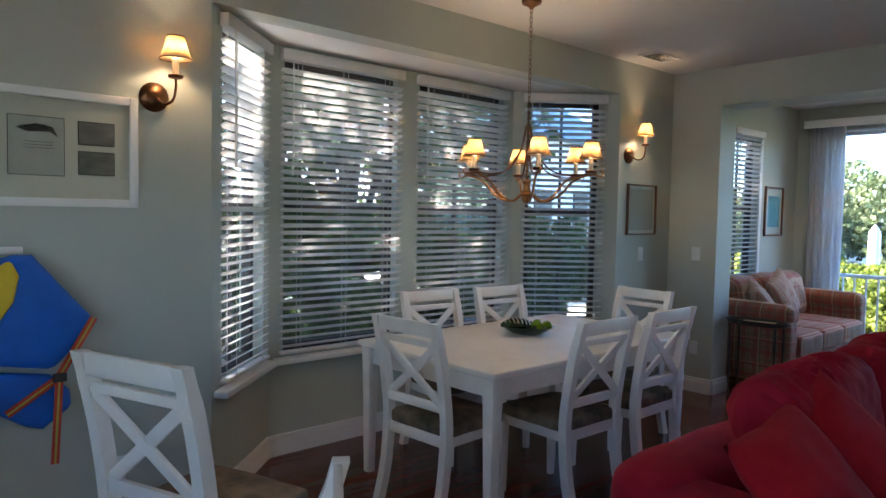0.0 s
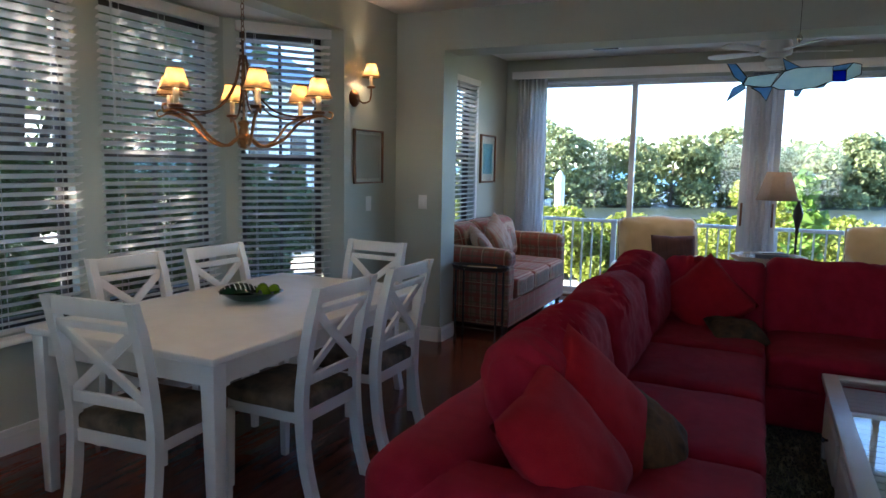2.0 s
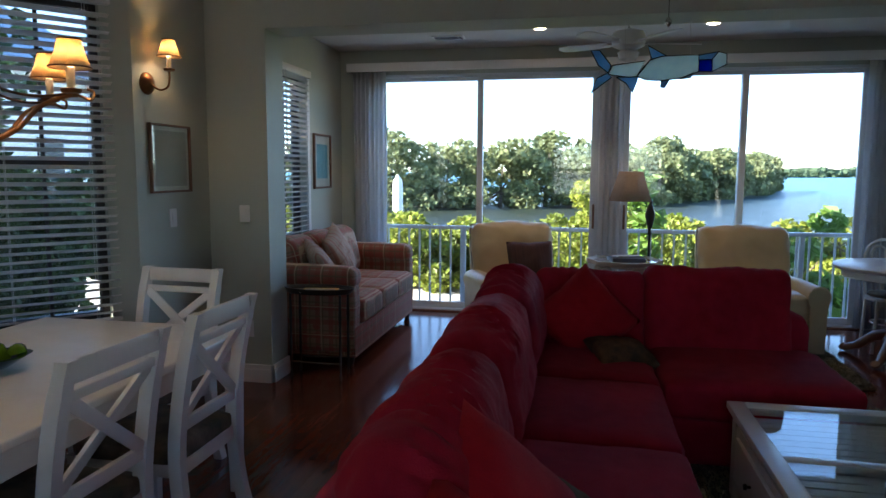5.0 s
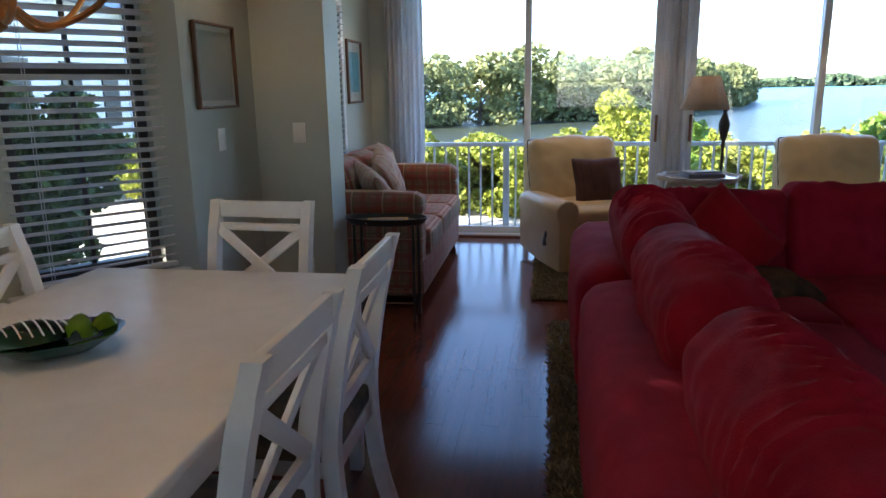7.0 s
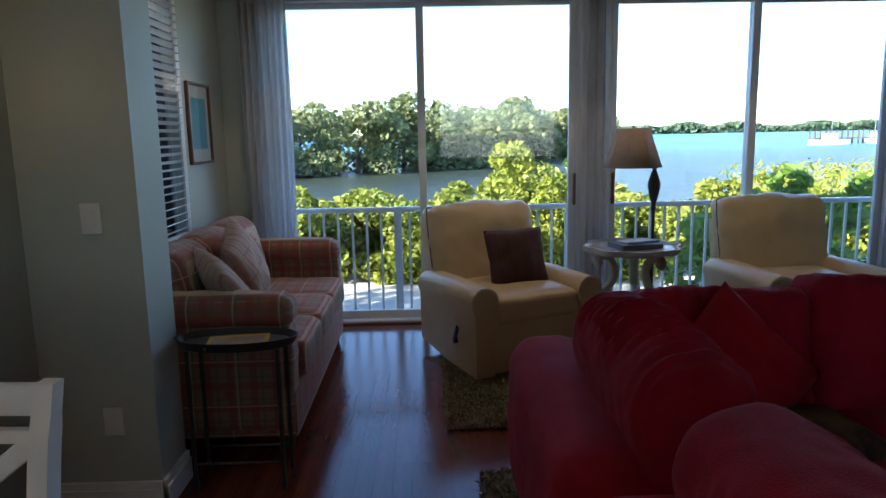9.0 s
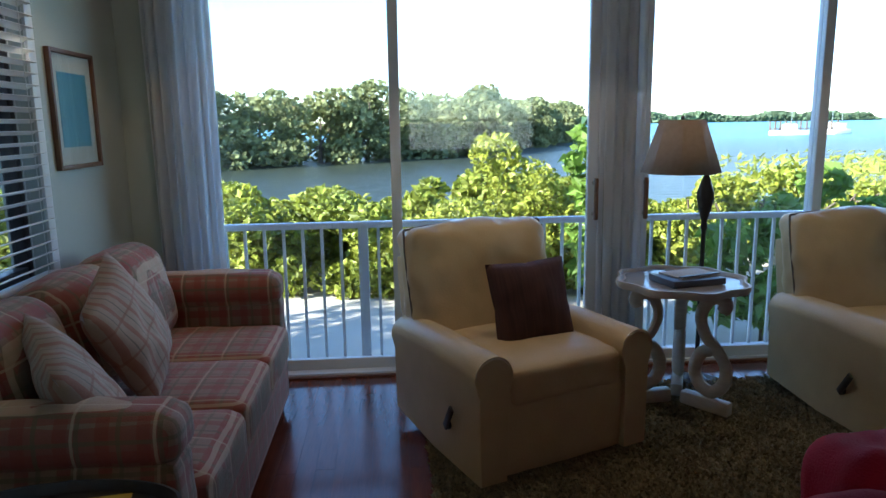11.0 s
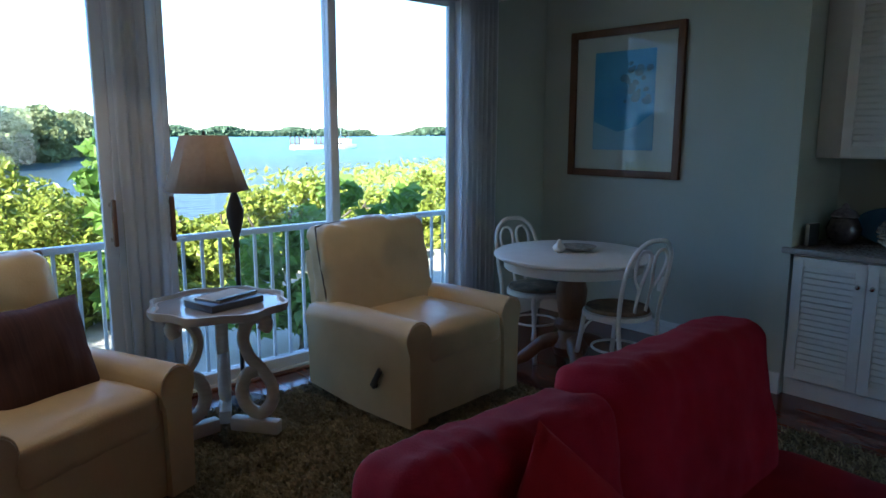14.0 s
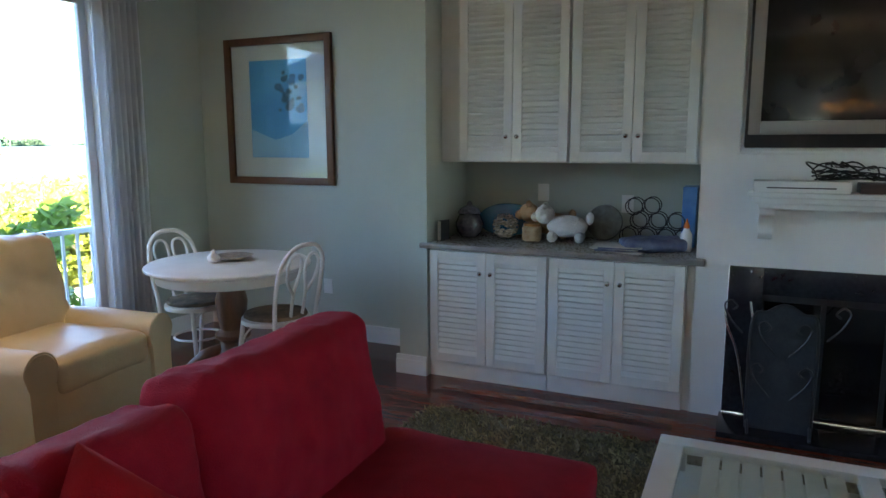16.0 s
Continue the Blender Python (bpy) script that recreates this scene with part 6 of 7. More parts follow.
for n, (yA, yB) in enumerate(((5.578, 4.805), (4.803, 4.03))):
    ym = (yA + yB) / 2
    cb = thing("base_cabinet", (0.140, 0.115, 0), label="white base cabinet with a pair of closed louvred doors", category="cabinet", group="built-in cabinets")
    part("body", box(3.39, 4.0, yB, yA, 0.10, 0.835, 0.002), M_WHITE, cb)
    part("plinth", box(3.395, 3.98, yB, yA, 0.0, 0.10), M_WHITE, cb)
    louvre_door(cb, yA - 0.005, ym, 0.11, 0.825, 3.388, ym + 0.035, 0.70)
    louvre_door(cb, ym, yB + 0.005, 0.11, 0.825, 3.388, ym - 0.035, 0.70)
    y1, y0 = (5.578, 4.745) if n == 0 else (4.743, 4.02)
    uc = thing("wall_cabinet", (0.140, 0.115, 0), label="tall white wall cabinet with closed louvred doors", category="cabinet", group="built-in cabinets")
    part("body", box(3.58, 4.0, y0, y1, 1.372, 2.70, 0.002), M_WHITE, uc)
    lft = y1 - (0.13 if n == 0 else 0.01)
    ym = (lft + y0) / 2
    louvre_door(uc, lft, ym, 1.38, 2.66, 3.578, ym + 0.035, 1.53)
    louvre_door(uc, ym, y0 + 0.005, 1.38, 2.66, 3.578, ym - 0.035, 1.53)
single("filler", box(3.550, 4.140, 4.105, 4.143, 0.0, 0.835), M_WHITE, "white filler strip beside the cabinets", "trim", kind="structure")
single("filler", box(3.725, 4.140, 4.105, 4.133, 1.372, 2.70), M_WHITE, "white filler strip beside the wall cabinets", "trim", kind="structure")
ctp = single("worktop", box(3.475, 4.158, 4.055, 5.745, 0.838, 0.872, 0.008, segs=3), M_STONE, "grey-brown stone worktop with a rounded edge", "worktop")
CZ = 0.8735
M_STUFF = surface("white_plush", (0.72, 0.70, 0.66), (0.62, 0.60, 0.55), 26, 0.95, bump=0.8, bump_scale=80)
M_TAN = surface("tan_plush", (0.42, 0.26, 0.13), (0.66, 0.52, 0.36), 14, 0.95, bump=0.7, bump_scale=90)


def blob(bm, at, r, sc=(1, 1, 1)):
    bmesh.ops.create_icosphere(bm, subdivisions=3, radius=r, matrix=Matrix.Translation(at) @ Matrix.Diagonal((*sc, 1)))
    return bm


def plush(name, at, material, label, turn=0, k=1.0):
    bm = bmesh.new()
    blob(bm, (0, 0, 0.10 * k), 0.075 * k, (1, 1.7, 0.95))
    blob(bm, (0, 0.14 * k, 0.17 * k), 0.062 * k)
    blob(bm, (0, 0.20 * k, 0.155 * k), 0.03 * k)
    for x in (-1, 1):
        blob(bm, (0.04 * k * x, 0.14 * k, 0.225 * k), 0.02 * k)
        for y in (-0.08, 0.09):
            blob(bm, (0.042 * k * x, y * k, 0.035 * k), 0.032 * k, (1, 1, 1.1))
    blob(bm, (0, -0.14 * k, 0.15 * k), 0.025 * k, (1, 1, 1.6))
    for v in bm.verts:
        v.co += v.normal * noise.noise(v.co * 60) * 0.004
    ob = single(name, bm, material, label, "toy", "plush toys", smooth=180)
    ob.matrix_world = pose(*at, 0, 0, turn)
    return ob


plush("plush_dog", (3.860, 4.895, CZ), M_STUFF, "white plush dog standing on the worktop", 8, 1.0)
plush("plush_dog", (3.980, 5.035, CZ), M_TAN, "tan and white plush dog behind another", 20, 1.0)
tn = thing("seed_jar", (3.800, 5.105, CZ), label="small ribbed brown jar of shells", category="jar")
part("jar", lathe([(0.045, 0), (0.06, 0.01), (0.06, 0.09), (0.05, 0.10)], 24, wave=lambda a, z: 1 + 0.02 * math.sin(18 * a)), surface("brown_banded", (0.30, 0.18, 0.08), (0.55, 0.42, 0.26), 30, 0.5), tn)
part("lid", lathe([(0.055, 0.101), (0.055, 0.115), (0.01, 0.125)], 20), M_BRASS, tn)
pj = thing("ginger_jar", (3.860, 5.555, CZ), label="dark patterned lidded pot", category="pot")
part("pot", lathe([(0.05, 0), (0.085, 0.04), (0.095, 0.09), (0.07, 0.15), (0.06, 0.155)], 24), surface("dark_glaze", (0.03, 0.028, 0.035), (0.12, 0.10, 0.10), 30, 0.15), pj)
part("lid", lathe([(0.075, 0.157), (0.078, 0.165), (0.06, 0.19), (0.02, 0.21), (0.018, 0.225), (0.004, 0.24)], 24), surface("pale_glaze_lid", (0.22, 0.20, 0.22), (0.05, 0.05, 0.06), 40, 0.15), pj)
bpl = thing("platter", (4.020, 5.335, CZ), label="blue oval ceramic platter leaning at the back", category="platter")
part("plate", lathe([(0.20, 0), (0.215, 0.012), (0.205, 0.018), (0.15, 0.008), (0.01, 0.007)], 40, m=pose(0, 0, 0.105, 0, -72, 0) @ Matrix.Diagonal((0.52, 1, 1, 1))), surface("blue_glaze", (0.03, 0.14, 0.30), (0.07, 0.24, 0.42), 9, 0.15), bpl)
gb = thing("shell_globe", (3.840, 5.295, CZ), label="round glass jar filled with pale shells", category="jar")
bm = bmesh.new()
rs = random.Random(3)
for k in range(70):
    d = Vector((rs.gauss(0, 1), rs.gauss(0, 1), rs.gauss(0, 1))).normalized() * 0.066
    bmesh.ops.create_icosphere(bm, subdivisions=1, radius=rs.uniform(0.012, 0.02), matrix=Matrix.Translation(d + Vector((0, 0, 0.085))) @ Matrix.Diagonal((1, 1.4, 0.7, 1)))
part("shells", bm, surface("mixed_shells", (0.62, 0.55, 0.46), (0.28, 0.20, 0.15), 40, 0.3, island=0.5), gb)
part("bowl_glass", lathe([(0.04, 0.001), (0.075, 0.03), (0.09, 0.085), (0.075, 0.14), (0.04, 0.165)], 28), M_GLASS, gb)
dd = thing("stone_plaque", (4.040, 4.695, CZ), label="round mottled grey-green stone plaque leaning at the back", category="plaque")
part("disc", lathe([(0.105, 0), (0.115, 0.01), (0.11, 0.03), (0.02, 0.034)], 32, m=pose(0, 0, 0.112, 0, -78, 0)), surface("mottled_stone", (0.20, 0.22, 0.19), (0.08, 0.07, 0.06), 22, 0.4), dd)
wr = thing("wine_rack", (3.940, 4.365, CZ), label="black wire wine rack of stacked rings", category="wine rack")
for k, (dy, dz) in enumerate(((-0.16, 0.055), (-0.05, 0.055), (0.06, 0.055), (0.16, 0.055), (-0.10, 0.15), (0.01, 0.15), (0.115, 0.15), (-0.03, 0.24), (-0.13, 0.235))):
    for dx in (-0.05, 0.05):
        part("ring", tube([(dx, -dy + 0.05 * math.cos(a), dz + 0.05 * math.sin(a)) for a in np.linspace(0, 2 * math.pi, 21)], 0.0035, 6), M_BLACK, wr)
    part("link", tube([(-0.05, -dy, dz + 0.05), (0.05, -dy, dz + 0.05)], 0.003, 5), M_BLACK, wr)
M_NAVY = surface("printed_papers", (0.03, 0.05, 0.14), (0.22, 0.25, 0.34), 16, 0.6)
pr = thing("brochures", (3.640, 4.535, CZ), 6, "pile of blue and white printed brochures", "brochures")
for k in range(5):
    p = part("sheet", box(-0.10, 0.10, -0.14, 0.14, 0, 0.006, 0.001), M_NAVY if k % 2 else M_PAPER, pr)
    p.matrix_basis = pose(0.01 * (k % 3), 0.015 * ((k * 7) % 3) - 0.02, 0.0065 * k, 0, 0, (k * 47) % 30 - 15)
sc = single("folded_cloth", cushion(0.22, 0.36, 0.08, 0.3, 0.014, 91, 16, 4), M_NAVY, "crumpled navy and white cloth on the brochures", "cloth", smooth=180)
sc.matrix_world = pose(3.71, 4.355, CZ + 0.04, 0, 0, 20)
gb2 = thing("gift_bag", (4.000, 4.180, CZ), label="upright blue printed gift bag", category="bag")
part("bag", box(-0.09, 0.09, -0.04, 0.04, 0, 0.36, 0.004), surface("blue_bag", (0.03, 0.12, 0.34), (0.10, 0.26, 0.48), 14, 0.4), gb2)
gl = thing("glue_bottle", (3.740, 4.175, CZ), label="white glue bottle with an orange nozzle", category="bottle")
part("bottle", lathe([(0.028, 0), (0.032, 0.006), (0.032, 0.10), (0.018, 0.125), (0.016, 0.135)], 18), M_PLASTIC, gl)
part("nozzle", lathe([(0.017, 0.136), (0.016, 0.15), (0.006, 0.175), (0.004, 0.19)], 14), surface("orange_plastic", (0.72, 0.16, 0.02), None, 10, 0.4), gl)
pf = thing("photo_frame", (3.640, 5.645, CZ), -10, "small standing frame with a pale edge", "photo frame")
part("frame", box(-0.05, 0.05, -0.012, 0.012, 0, 0.13, 0.003), M_BLACK, pf)
part("pale_edge", box(-0.052, -0.0505, -0.011, 0.011, 0.004, 0.126), M_PAPER, pf)
MN = Matrix.Translation((4.16, 0, 0)) @ MR.to_3x3().to_4x4()
plate(MN, -5.135, 1.16, "socket", "white double wall socket plate")
plate(MN, -4.575, 1.10, "socket", "white double wall socket plate")
part("plug", box(3.985, 4.012, 5.005, 5.035, 1.125, 1.155, 0.003), M_BLACK, bpl)

# chimney breast, mantel and fireplace
FX = 3.40
FB0, FB1, FBZ = 3.82, 2.32, 0.845
bm, _ = grid_wall((FX + 0.14, 4.103), (FX + 0.14, 2.267), 0, ZC, 0.8, [(3.988 - FB0, 3.988 - FB1, 0.0, FBZ)], 1)
single("chimney_breast", bm, M_TRIM, "white panelled chimney breast around the fireplace", "chimney breast", kind="structure", smooth=None)
for y0, y1, z0, z1 in ((3.80, 3.815, 1.43, 2.66), (2.335, 2.35, 1.43, 2.66), (2.35, 3.80, 1.43, 1.445)):
    single("trim", box(FX + 0.128, FX + 0.139, y0 + 0.115, y1 + 0.115, z0, z1, 0.003), M_TRIM, "white panel moulding over the mantel", "trim", kind="structure")
M_SLATE = surface("black_granite", (0.012, 0.012, 0.014), (0.03, 0.03, 0.034), 40, 0.15)
M_SOOT = surface("soot", (0.010, 0.009, 0.009), (0.02, 0.018, 0.017), 20, 0.9)
fpl = thing("fireplace", (0.140, 0.115, 0), label="dark fireplace with black granite surround and glass doors", category="fireplace")
bm = bmesh.new()
for y0, y1, z0, z1 in ((FB0 - 0.17, FB0 - 0.002, 0.032, FBZ - 0.002), (FB1 + 0.002, FB1 + 0.17, 0.032, FBZ - 0.002), (FB1 + 0.17, FB0 - 0.17, 0.70, FBZ - 0.002)):
    add_box(bm, FX + 0.004, FX + 0.05, y0, y1, z0, z1, 0.002)
part("surround", bm, M_SLATE, fpl)
part("firebox", box(FX + 0.40, FX + 0.44, FB1 + 0.1, FB0 - 0.1, 0.032, 0.80), M_SOOT, fpl)
part("firebox_floor", box(FX + 0.05, FX + 0.40, FB1 + 0.1, FB0 - 0.1, 0.032, 0.05), M_SOOT, fpl)
bm = bmesh.new()
for y in np.linspace(FB1 + 0.17, FB0 - 0.17, 5):
    add_box(bm, FX + 0.03, FX + 0.05, y - 0.012, y + 0.012, 0.05, 0.70)
add_box(bm, FX + 0.03, FX + 0.05, FB1 + 0.17, FB0 - 0.17, 0.66, 0.70)
part("door_frame", bm, M_BLACK, fpl)
part("door_glass", box(FX + 0.036, FX + 0.042, FB1 + 0.18, FB0 - 0.18, 0.05, 0.66), surface("dark_glass", (0.012, 0.012, 0.013), None, 10, 0.05), fpl)
hearth = single("hearth", box(3.24, FX + 0.19, FB1 + 0.095, 3.945, 0.0, 0.03, 0.004), M_SLATE, "black granite hearth slab on the floor", "hearth", kind="structure")
mt = thing("mantel_shelf", (0.140, 0.115, 0), label="white moulded mantel shelf on carved brackets", category="mantel")
bm = bmesh.new()
for x, z0, z1, e in ((3.20, 1.225, 1.25, 0.0), (3.22, 1.195, 1.225, 0.02), (3.25, 1.165, 1.195, 0.05)):
    add_box(bm, x, FX - 0.001, 2.39 + e, 3.75 - e, z0, z1, 0.006)
part("shelf", bm, M_TRIM, mt)
for y in (3.66, 2.48):
    prof = smooth_line([(0.0, 1.0), (0.03, 1.0), (0.05, 1.03), (0.045, 1.07), (0.075, 1.11), (0.12, 1.13), (0.13, 1.163)], 4)
    bm = prism([(p.x, p.y) for p in [Vector((x, z, 0)) for x, z in ((q.x, q.y) for q in [Vector((a.x, a.y, 0)) for a in prof])]] + [(0.0, 1.163)], -0.035, 0.035, 0.0, Matrix.Translation((FX - 0.001, y, 0)) @ Matrix(((-1, 0, 0), (0, 0, 1), (0, 1, 0))).to_4x4())
    part("bracket", bm, M_TRIM, mt)
box_ = thing("media_box", (3.420, 3.635, 1.2505), label="flat white media box on the mantel", category="media box")
part("case", box(-0.07, 0.08, -0.21, 0.21, 0, 0.055, 0.005), M_PLASTIC, box_)
part("status_strip", box(-0.0715, -0.0702, -0.15, 0.15, 0.02, 0.026), M_BLACK, box_)
cb = thing("cable_bundle", (3.420, 3.455, 1.306), label="tangled black and white cables on the mantel", category="cables")
rc = random.Random(12)
for k in range(7):
    pts = [(rc.uniform(-0.04, 0.05), rc.uniform(-0.22, 0.16), 0.006 + rc.uniform(0, 0.09)) for _ in range(6)]
    part("cable", tube(smooth_line([(0.0, 0.14 - 0.02 * k, 0.006)] + pts + [(0.05, -0.2, 0.004)], 5), 0.0042, 6), M_BLACK if k else M_PLASTIC, cb)
bx2 = thing("media_box", (3.420, 3.235, 1.2505), label="small dark brown media box behind the cables", category="media box")
part("case", box(-0.06, 0.08, -0.15, 0.15, 0, 0.05, 0.005), surface("dark_brown_plastic", (0.06, 0.035, 0.028), None, 10, 0.35), bx2)
tv = thing("television", (3.440, 3.185, 1.97), label="large flat television with a silver frame, switched off, above the mantel", category="television")
M_SILVER = surface("silver_plastic", (0.36, 0.34, 0.31), (0.31, 0.29, 0.26), 8, 0.35, metal=0.3)
M_SCREEN = surface("dark_screen", (0.014, 0.014, 0.015), (0.012, 0.012, 0.013), 6, 0.07, rough_vary=0.01)
bm = bmesh.new()
W2, H2 = 0.70, 0.44
for a, b, c, d in ((-W2, -W2 + 0.055, -H2, H2), (W2 - 0.055, W2, -H2, H2), (-W2 + 0.055, W2 - 0.055, -H2, -H2 + 0.065), (-W2 + 0.055, W2 - 0.055, H2 - 0.055, H2)):
    add_box(bm, -0.012, 0.03, a, b, c, d, 0.004)
part("bezel", bm, M_SILVER, tv)
part("screen", box(0.0, 0.02, -W2 + 0.055, W2 - 0.055, -H2 + 0.065, H2 - 0.055), M_SCREEN, tv, "dark glossy screen")
part("housing", box(0.03, 0.098, -W2 - 0.015, W2 + 0.015, -H2 - 0.065, H2 + 0.02, 0.008), M_BLACK, tv)
scn = thing("fire_screen", (3.360, 3.660, 0.031), 0, "black wrought-iron fire screen with scrolls and mesh", "fire screen")
arch = [(-0.15, 0.0), (-0.15, 0.55), (-0.08, 0.62), (0, 0.66), (0.08, 0.62), (0.15, 0.55), (0.15, 0.0)]
M_MESH = surface("iron_mesh", (0.028, 0.03, 0.032), (0.012, 0.013, 0.015), 90, 0.5, bump=0.6, bump_scale=400)
part("frame", tube(smooth_line([(0, y, z) for y, z in arch], 5), 0.008, 8), M_BLACK, scn)
part("mesh_panel", prism([(y, z) for y, z in [(p.y, p.z) for p in smooth_line([(0, y, z) for y, z in arch], 4)]], -0.002, 0.002, 0, Matrix(((0, 0, 1), (1, 0, 0), (0, 1, 0))).to_4x4()), M_MESH, scn)
for s in (-1, 1):
    for y0, z0 in ((0.25, 0.62), (0.09, 0.52), (0.11, 0.30)):
        part("scroll", tube(smooth_line([(-0.012, s * (y0 - 0.06), z0 - 0.12), (-0.012, s * y0, z0 - 0.05), (-0.012, s * (y0 + 0.03), z0 + 0.02), (-0.012, s * y0, z0 + 0.05), (-0.012, s * (y0 - 0.03), z0 + 0.02), (-0.012, s * (y0 - 0.01), z0)], 5), 0.005, 6), M_BLACK, scn)
    part("foot", tube(smooth_line([(-0.10, s * 0.14, 0.006), (0, s * 0.145, 0.04), (0.08, s * 0.14, 0.006)], 4), 0.008, 6), M_BLACK, scn)
tl = thing("fire_tools", (3.380, 3.865, 0.031), label="steel poker and tongs leaning by the fireplace", category="fire tools")
for k, y in enumerate((0.0, -0.12)):
    part("tool", tube(smooth_line([(0, y - 0.06, 0.0), (0.01, y, 0.36), (0.03, y + 0.06, 0.52 + 0.05 * k), (0.05, y + 0.075, 0.60 + 0.05 * k)], 5), 0.006, 7), M_STEEL, tl)

# ---------------------------------------------------------------- overhead
fs = thing("glass_fish", (0.88, 5.47, 2.145), 0, "hanging stained-glass tarpon in blue and clear panes", "fish ornament")
M_G1 = surface("pale_art_glass", (0.80, 0.92, 0.95), (0.62, 0.80, 0.88), 14, 0.15, translucent=0.9)
M_G2 = surface("blue_art_glass", (0.22, 0.45, 0.75), (0.34, 0.56, 0.80), 18, 0.15, translucent=0.9)
M_G3 = surface("deep_blue_glass", (0.01, 0.05, 0.62), (0.02, 0.09, 0.72), 18, 0.15, translucent=0.9)
M_LEAD = surface("lead_came", (0.04, 0.04, 0.045), None, 30, 0.5, metal=0.5)
FISHM = Matrix(((1, 0, 0), (0, 0, -1), (0, 1, 0))).to_4x4()


def fish_piece(outline, mat):
    p = part("glass_piece", prism(outline, -0.002, 0.002, 0, FISHM), mat, fs, smooth=None)
    part("lead_line", tube([(x, 0, z) for x, z in outline + outline[:1]], 0.004, 6), M_LEAD, p)


fish_piece([(-0.13, -0.05), (-0.05, 0.045), (0.02, 0.065), (0.17, 0.065), (0.25, 0.06), (0.25, -0.04), (0.15, -0.075), (0.02, -0.085), (-0.08, -0.075)], M_G1)
fish_piece([(-0.31, -0.03), (-0.28, 0.025), (-0.08, 0.042), (-0.13, -0.05), (-0.18, -0.055)], M_G1)
fish_piece([(-0.31, -0.02), (-0.29, 0.025), (-0.36, 0.12), (-0.415, 0.125), (-0.37, 0.03)], M_G2)
fish_piece([(-0.31, -0.02), (-0.29, -0.05), (-0.42, -0.14), (-0.38, -0.05)], M_G2)
fish_piece([(-0.26, -0.05), (-0.12, -0.055), (-0.16, -0.15), (-0.20, -0.09)], M_G2)
fish_piece([(-0.04, 0.05), (0.05, 0.068), (-0.06, 0.135)], M_G2)
fish_piece([(0.02, -0.087), (0.07, -0.083), (0.04, -0.13), (0.015, -0.125)], M_G2)
fish_piece([(0.13, -0.08), (0.22, -0.045), (0.20, -0.075)], M_G2)
fish_piece([(0.25, -0.04), (0.25, 0.03), (0.33, 0.03), (0.33, -0.045)], M_G3)
fish_piece([(0.25, 0.03), (0.25, 0.06), (0.37, 0.075), (0.33, 0.03)], M_G2)
fish_piece([(0.33, 0.03), (0.37, 0.075), (0.42, 0.06), (0.42, -0.005), (0.33, -0.045)], M_G1)
fs.rotation_euler = (0, radians(-2.5), radians(6))
for x in (-0.2, 0.2):
    part("cord", tube([(x, 0, 0.05), (x, 0, ZC - 2.145 + 0.028 * x)], 0.0012, 5), M_CORD, fs)
cr = thing("glass_drop", (0.90, 5.18, 2.36), label="small clear crystal drop hung from a dark cord", category="ornament")
part("drop", lathe([(0.002, -0.03), (0.018, -0.01), (0.018, 0.008), (0.004, 0.03)], 8), M_STEEL, cr)
part("cord", tube([(0, 0, 0.03), (0, 0, ZC - 2.36)], 0.002, 5), M_BLACK, cr)

fan = thing("ceiling_fan", (0.77, 6.70, 0.00), 14, "white ceiling fan with still blades", "ceiling fan")
part("canopy", lathe([(0.075, ZC - 0.001), (0.07, ZC - 0.03), (0.03, ZC - 0.055), (0.014, ZC - 0.06)], 24), M_TRIM, fan)
part("rod", lathe([(0.012, ZC - 0.12), (0.012, ZC - 0.05)], 10), M_TRIM, fan)
part("motor", lathe([(0.04, ZC - 0.115), (0.12, ZC - 0.14), (0.135, ZC - 0.19), (0.125, ZC - 0.25), (0.06, ZC - 0.275)], 32), M_TRIM, fan)
part("light_bowl", lathe([(0.06, ZC - 0.276), (0.085, ZC - 0.30), (0.07, ZC - 0.35), (0.01, ZC - 0.37)], 24), M_PLASTIC, fan)
for k in range(5):
    bl = part("blade", prism([(0.17, -0.05), (0.50, -0.07), (0.58, -0.05), (0.60, 0), (0.58, 0.05), (0.50, 0.07), (0.17, 0.05)], -0.004, 0.004, 0.002), M_TRIM, fan)
    bl.matrix_basis = pose(0, 0, ZC - 0.225, 0, 0, 72 * k) @ pose(0, 0, 0, 10, 0, 0)
    ar = part("blade_iron", box(0.10, 0.22, -0.02, 0.02, -0.012, -0.004, 0.003), M_TRIM, bl)
part("pull_chain", tube([(0.06, 0, ZC - 0.3), (0.062, 0, ZC - 0.48)], 0.0015, 5), M_STEEL, fan)

M_DOWN = glowing("downlight_lamp", (1.0, 0.72, 0.42), 9.0)
for x, y in ((-1.38, 7.02), (0.04, 7.08), (1.48, 7.12)):
    dl = thing("downlight", (x, y, ZC), label="lit recessed ceiling downlight with a white ring", category="downlight", group="downlights")
    part("trim_ring", lathe([(0.055, -0.001), (0.085, -0.002), (0.085, -0.008), (0.06, -0.010)], 28), M_TRIM, dl)
    part("lamp", lathe([(0.052, -0.002), (0.052, -0.010), (0.03, -0.014), (0.002, -0.015)], 20), M_DOWN, dl)
    s = new("downlight_bulb", bpy.data.lights.new("downlight_bulb", "SPOT"))
    s.data.energy, s.data.color, s.data.spot_size, s.data.shadow_soft_size = 4, (1.0, 0.72, 0.45), radians(95), 0.05
    s.matrix_world = look((x, y, ZC - 0.02), (x, y, 0))


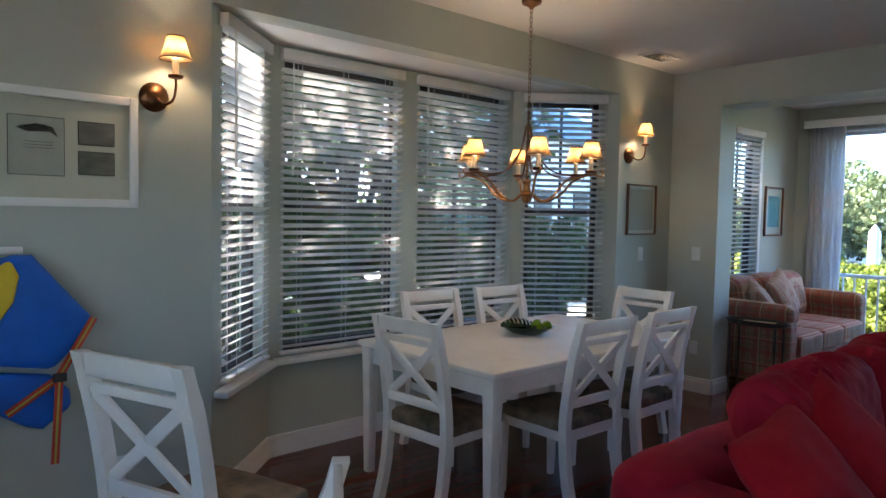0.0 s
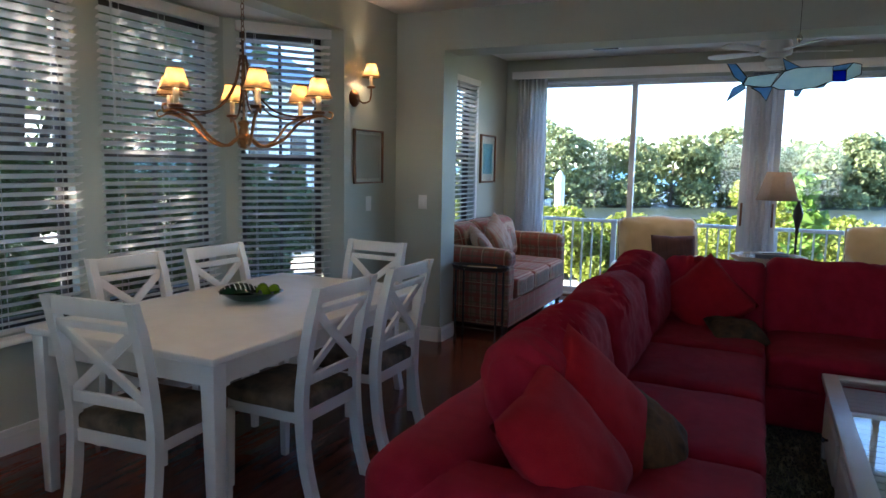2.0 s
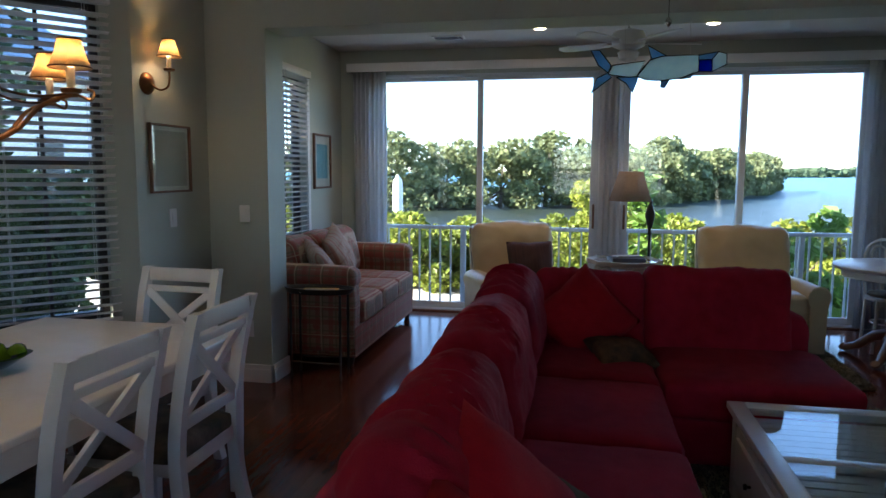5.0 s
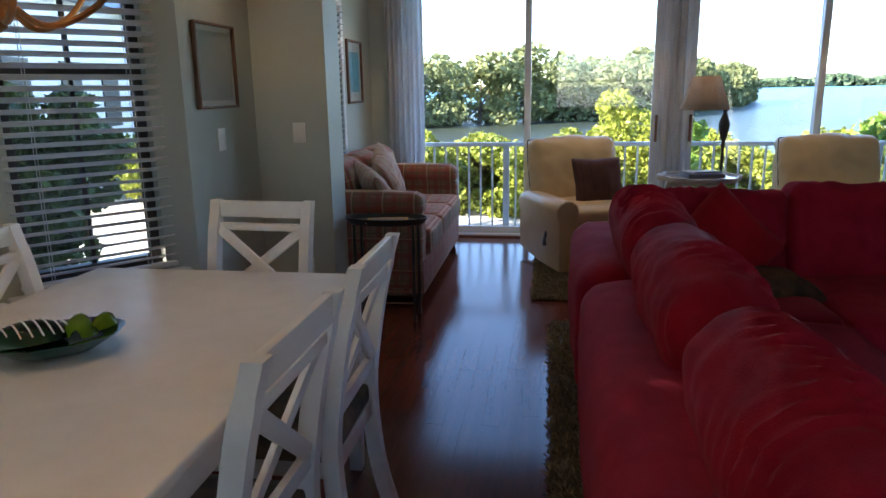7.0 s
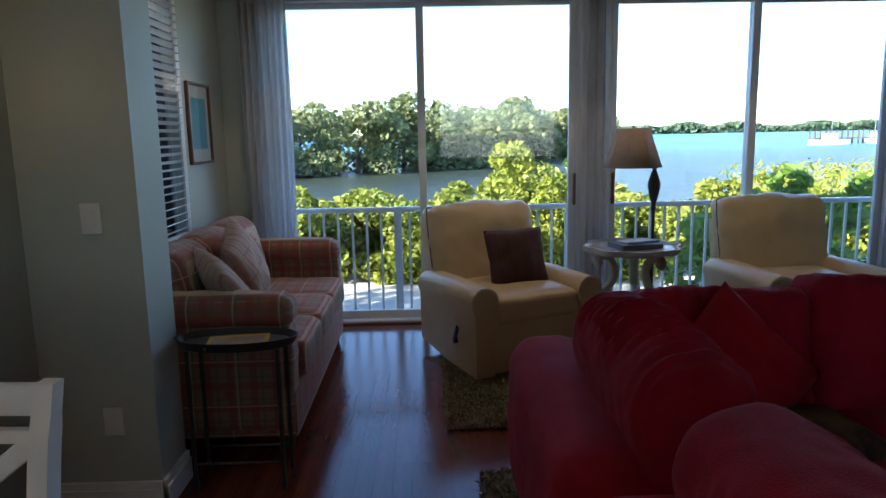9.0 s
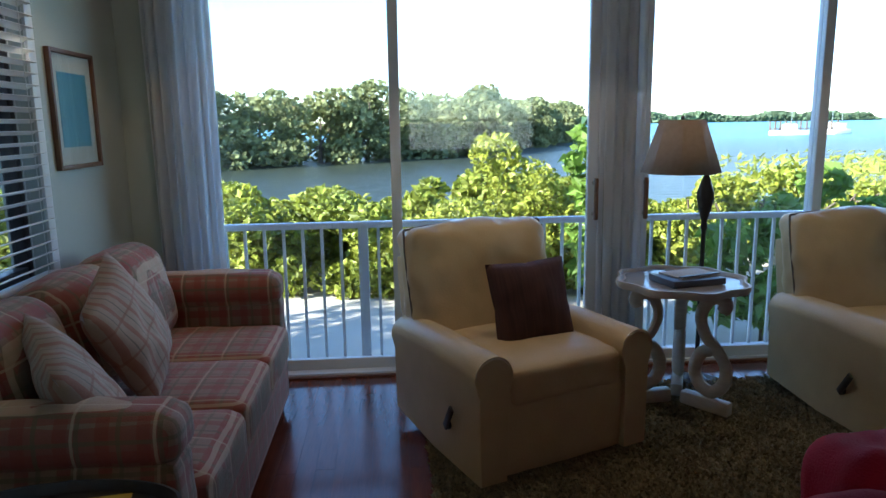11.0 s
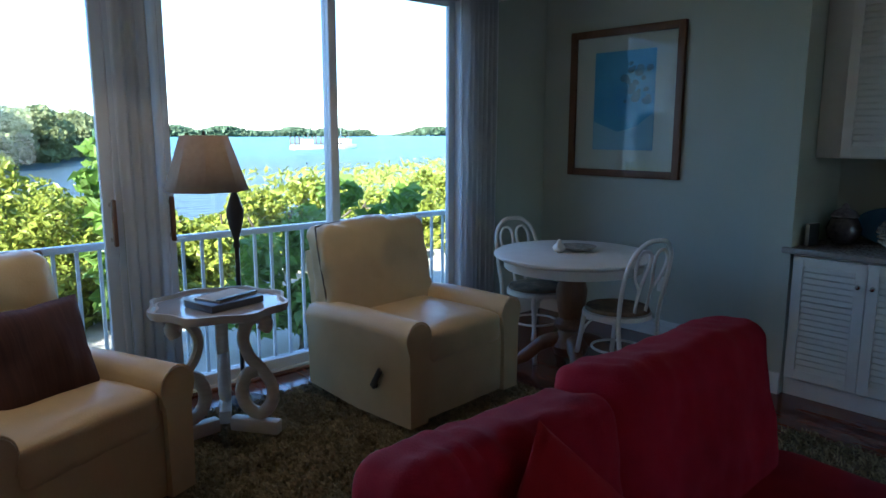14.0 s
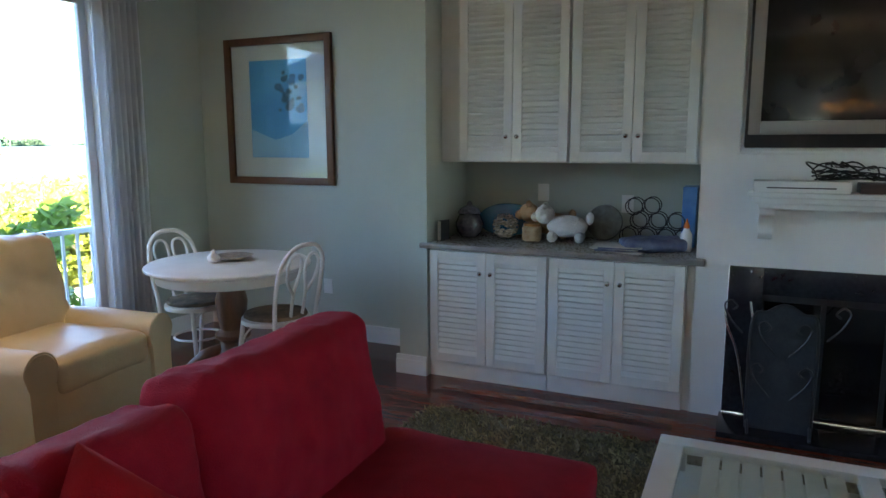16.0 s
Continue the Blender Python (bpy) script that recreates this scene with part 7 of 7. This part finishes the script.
def vent(x, y, w, d, turn):
    v = thing("ceiling_vent", (x, y, ZC), turn, "grey-white slatted ceiling air vent", "air vent", "air vents")
    bm = bmesh.new()
    for a, b, c, e in ((-w, w, -d, -d + 0.02), (-w, w, d - 0.02, d), (-w, -w + 0.02, -d + 0.02, d - 0.02), (w - 0.02, w, -d + 0.02, d - 0.02)):
        add_box(bm, a, b, c, e, -0.012, -0.001, 0.002)
    part("frame", bm, M_TRIM, v)
    part("backing", box(-w + 0.02, w - 0.02, -d + 0.02, d - 0.02, -0.003, -0.001), M_BLACK, v)
    yy = -d + 0.03
    while yy < d - 0.02:
        part("slat", bar((-w + 0.02, yy, -0.008), (w - 0.02, yy, -0.008), 0.002, 0.016, up=(0, 0.6, 1)), M_STEEL, v)
        yy += 0.018


vent(-1.83, 4.53, 0.09, 0.16, 0)
vent(-0.83, 7.37, 0.15, 0.08, 0)


# ---------------------------------------------------------------- floor planks
def planks():
    rng = random.Random(5)
    W = 0.083
    near, far = [], []
    x = -2.75
    col = 0
    while x < XR + 0.14:
        y = YB - rng.uniform(0, 1.2)
        while y < YS:
            L = rng.choice((0.9, 1.2, 1.5))
            y0, y1 = max(y, YB), min(y + L, YS - 0.002)
            if y1 - y0 > 0.05:
                (near if -1.75 < x < 0.0 and y1 > 1.0 else far).append((x, y0, y1))
            y += L
        x += W
        col += 1
    extra = near[300:]
    cache = {}
    for x, y0, y1 in near[:300]:
        key = round(y1 - y0, 3)
        if key not in cache:
            l = y1 - y0
            cache[key] = mesh_of("plank", box(-l / 2 + 0.0007, l / 2 - 0.0007, -W / 2 + 0.0006, W / 2 - 0.0006, -0.006, 0.0), M_FLOOR)
        shared("plank", cache[key], floor, pose(x + W / 2, (y0 + y1) / 2, 0, 0, 0, 90))
    bm = bmesh.new()
    for x, y0, y1 in far + extra:
        add_box(bm, y0 + 0.0007, y1 - 0.0007, -x - W + 0.0006, -x - 0.0006, -0.006, 0.0)
    ob = part("planks", bm, M_FLOORJ, floor, smooth=None)
    tagged(ob, kind="stuff")
    ob.matrix_basis = pose(0, 0, 0, 0, 0, 90)


planks()
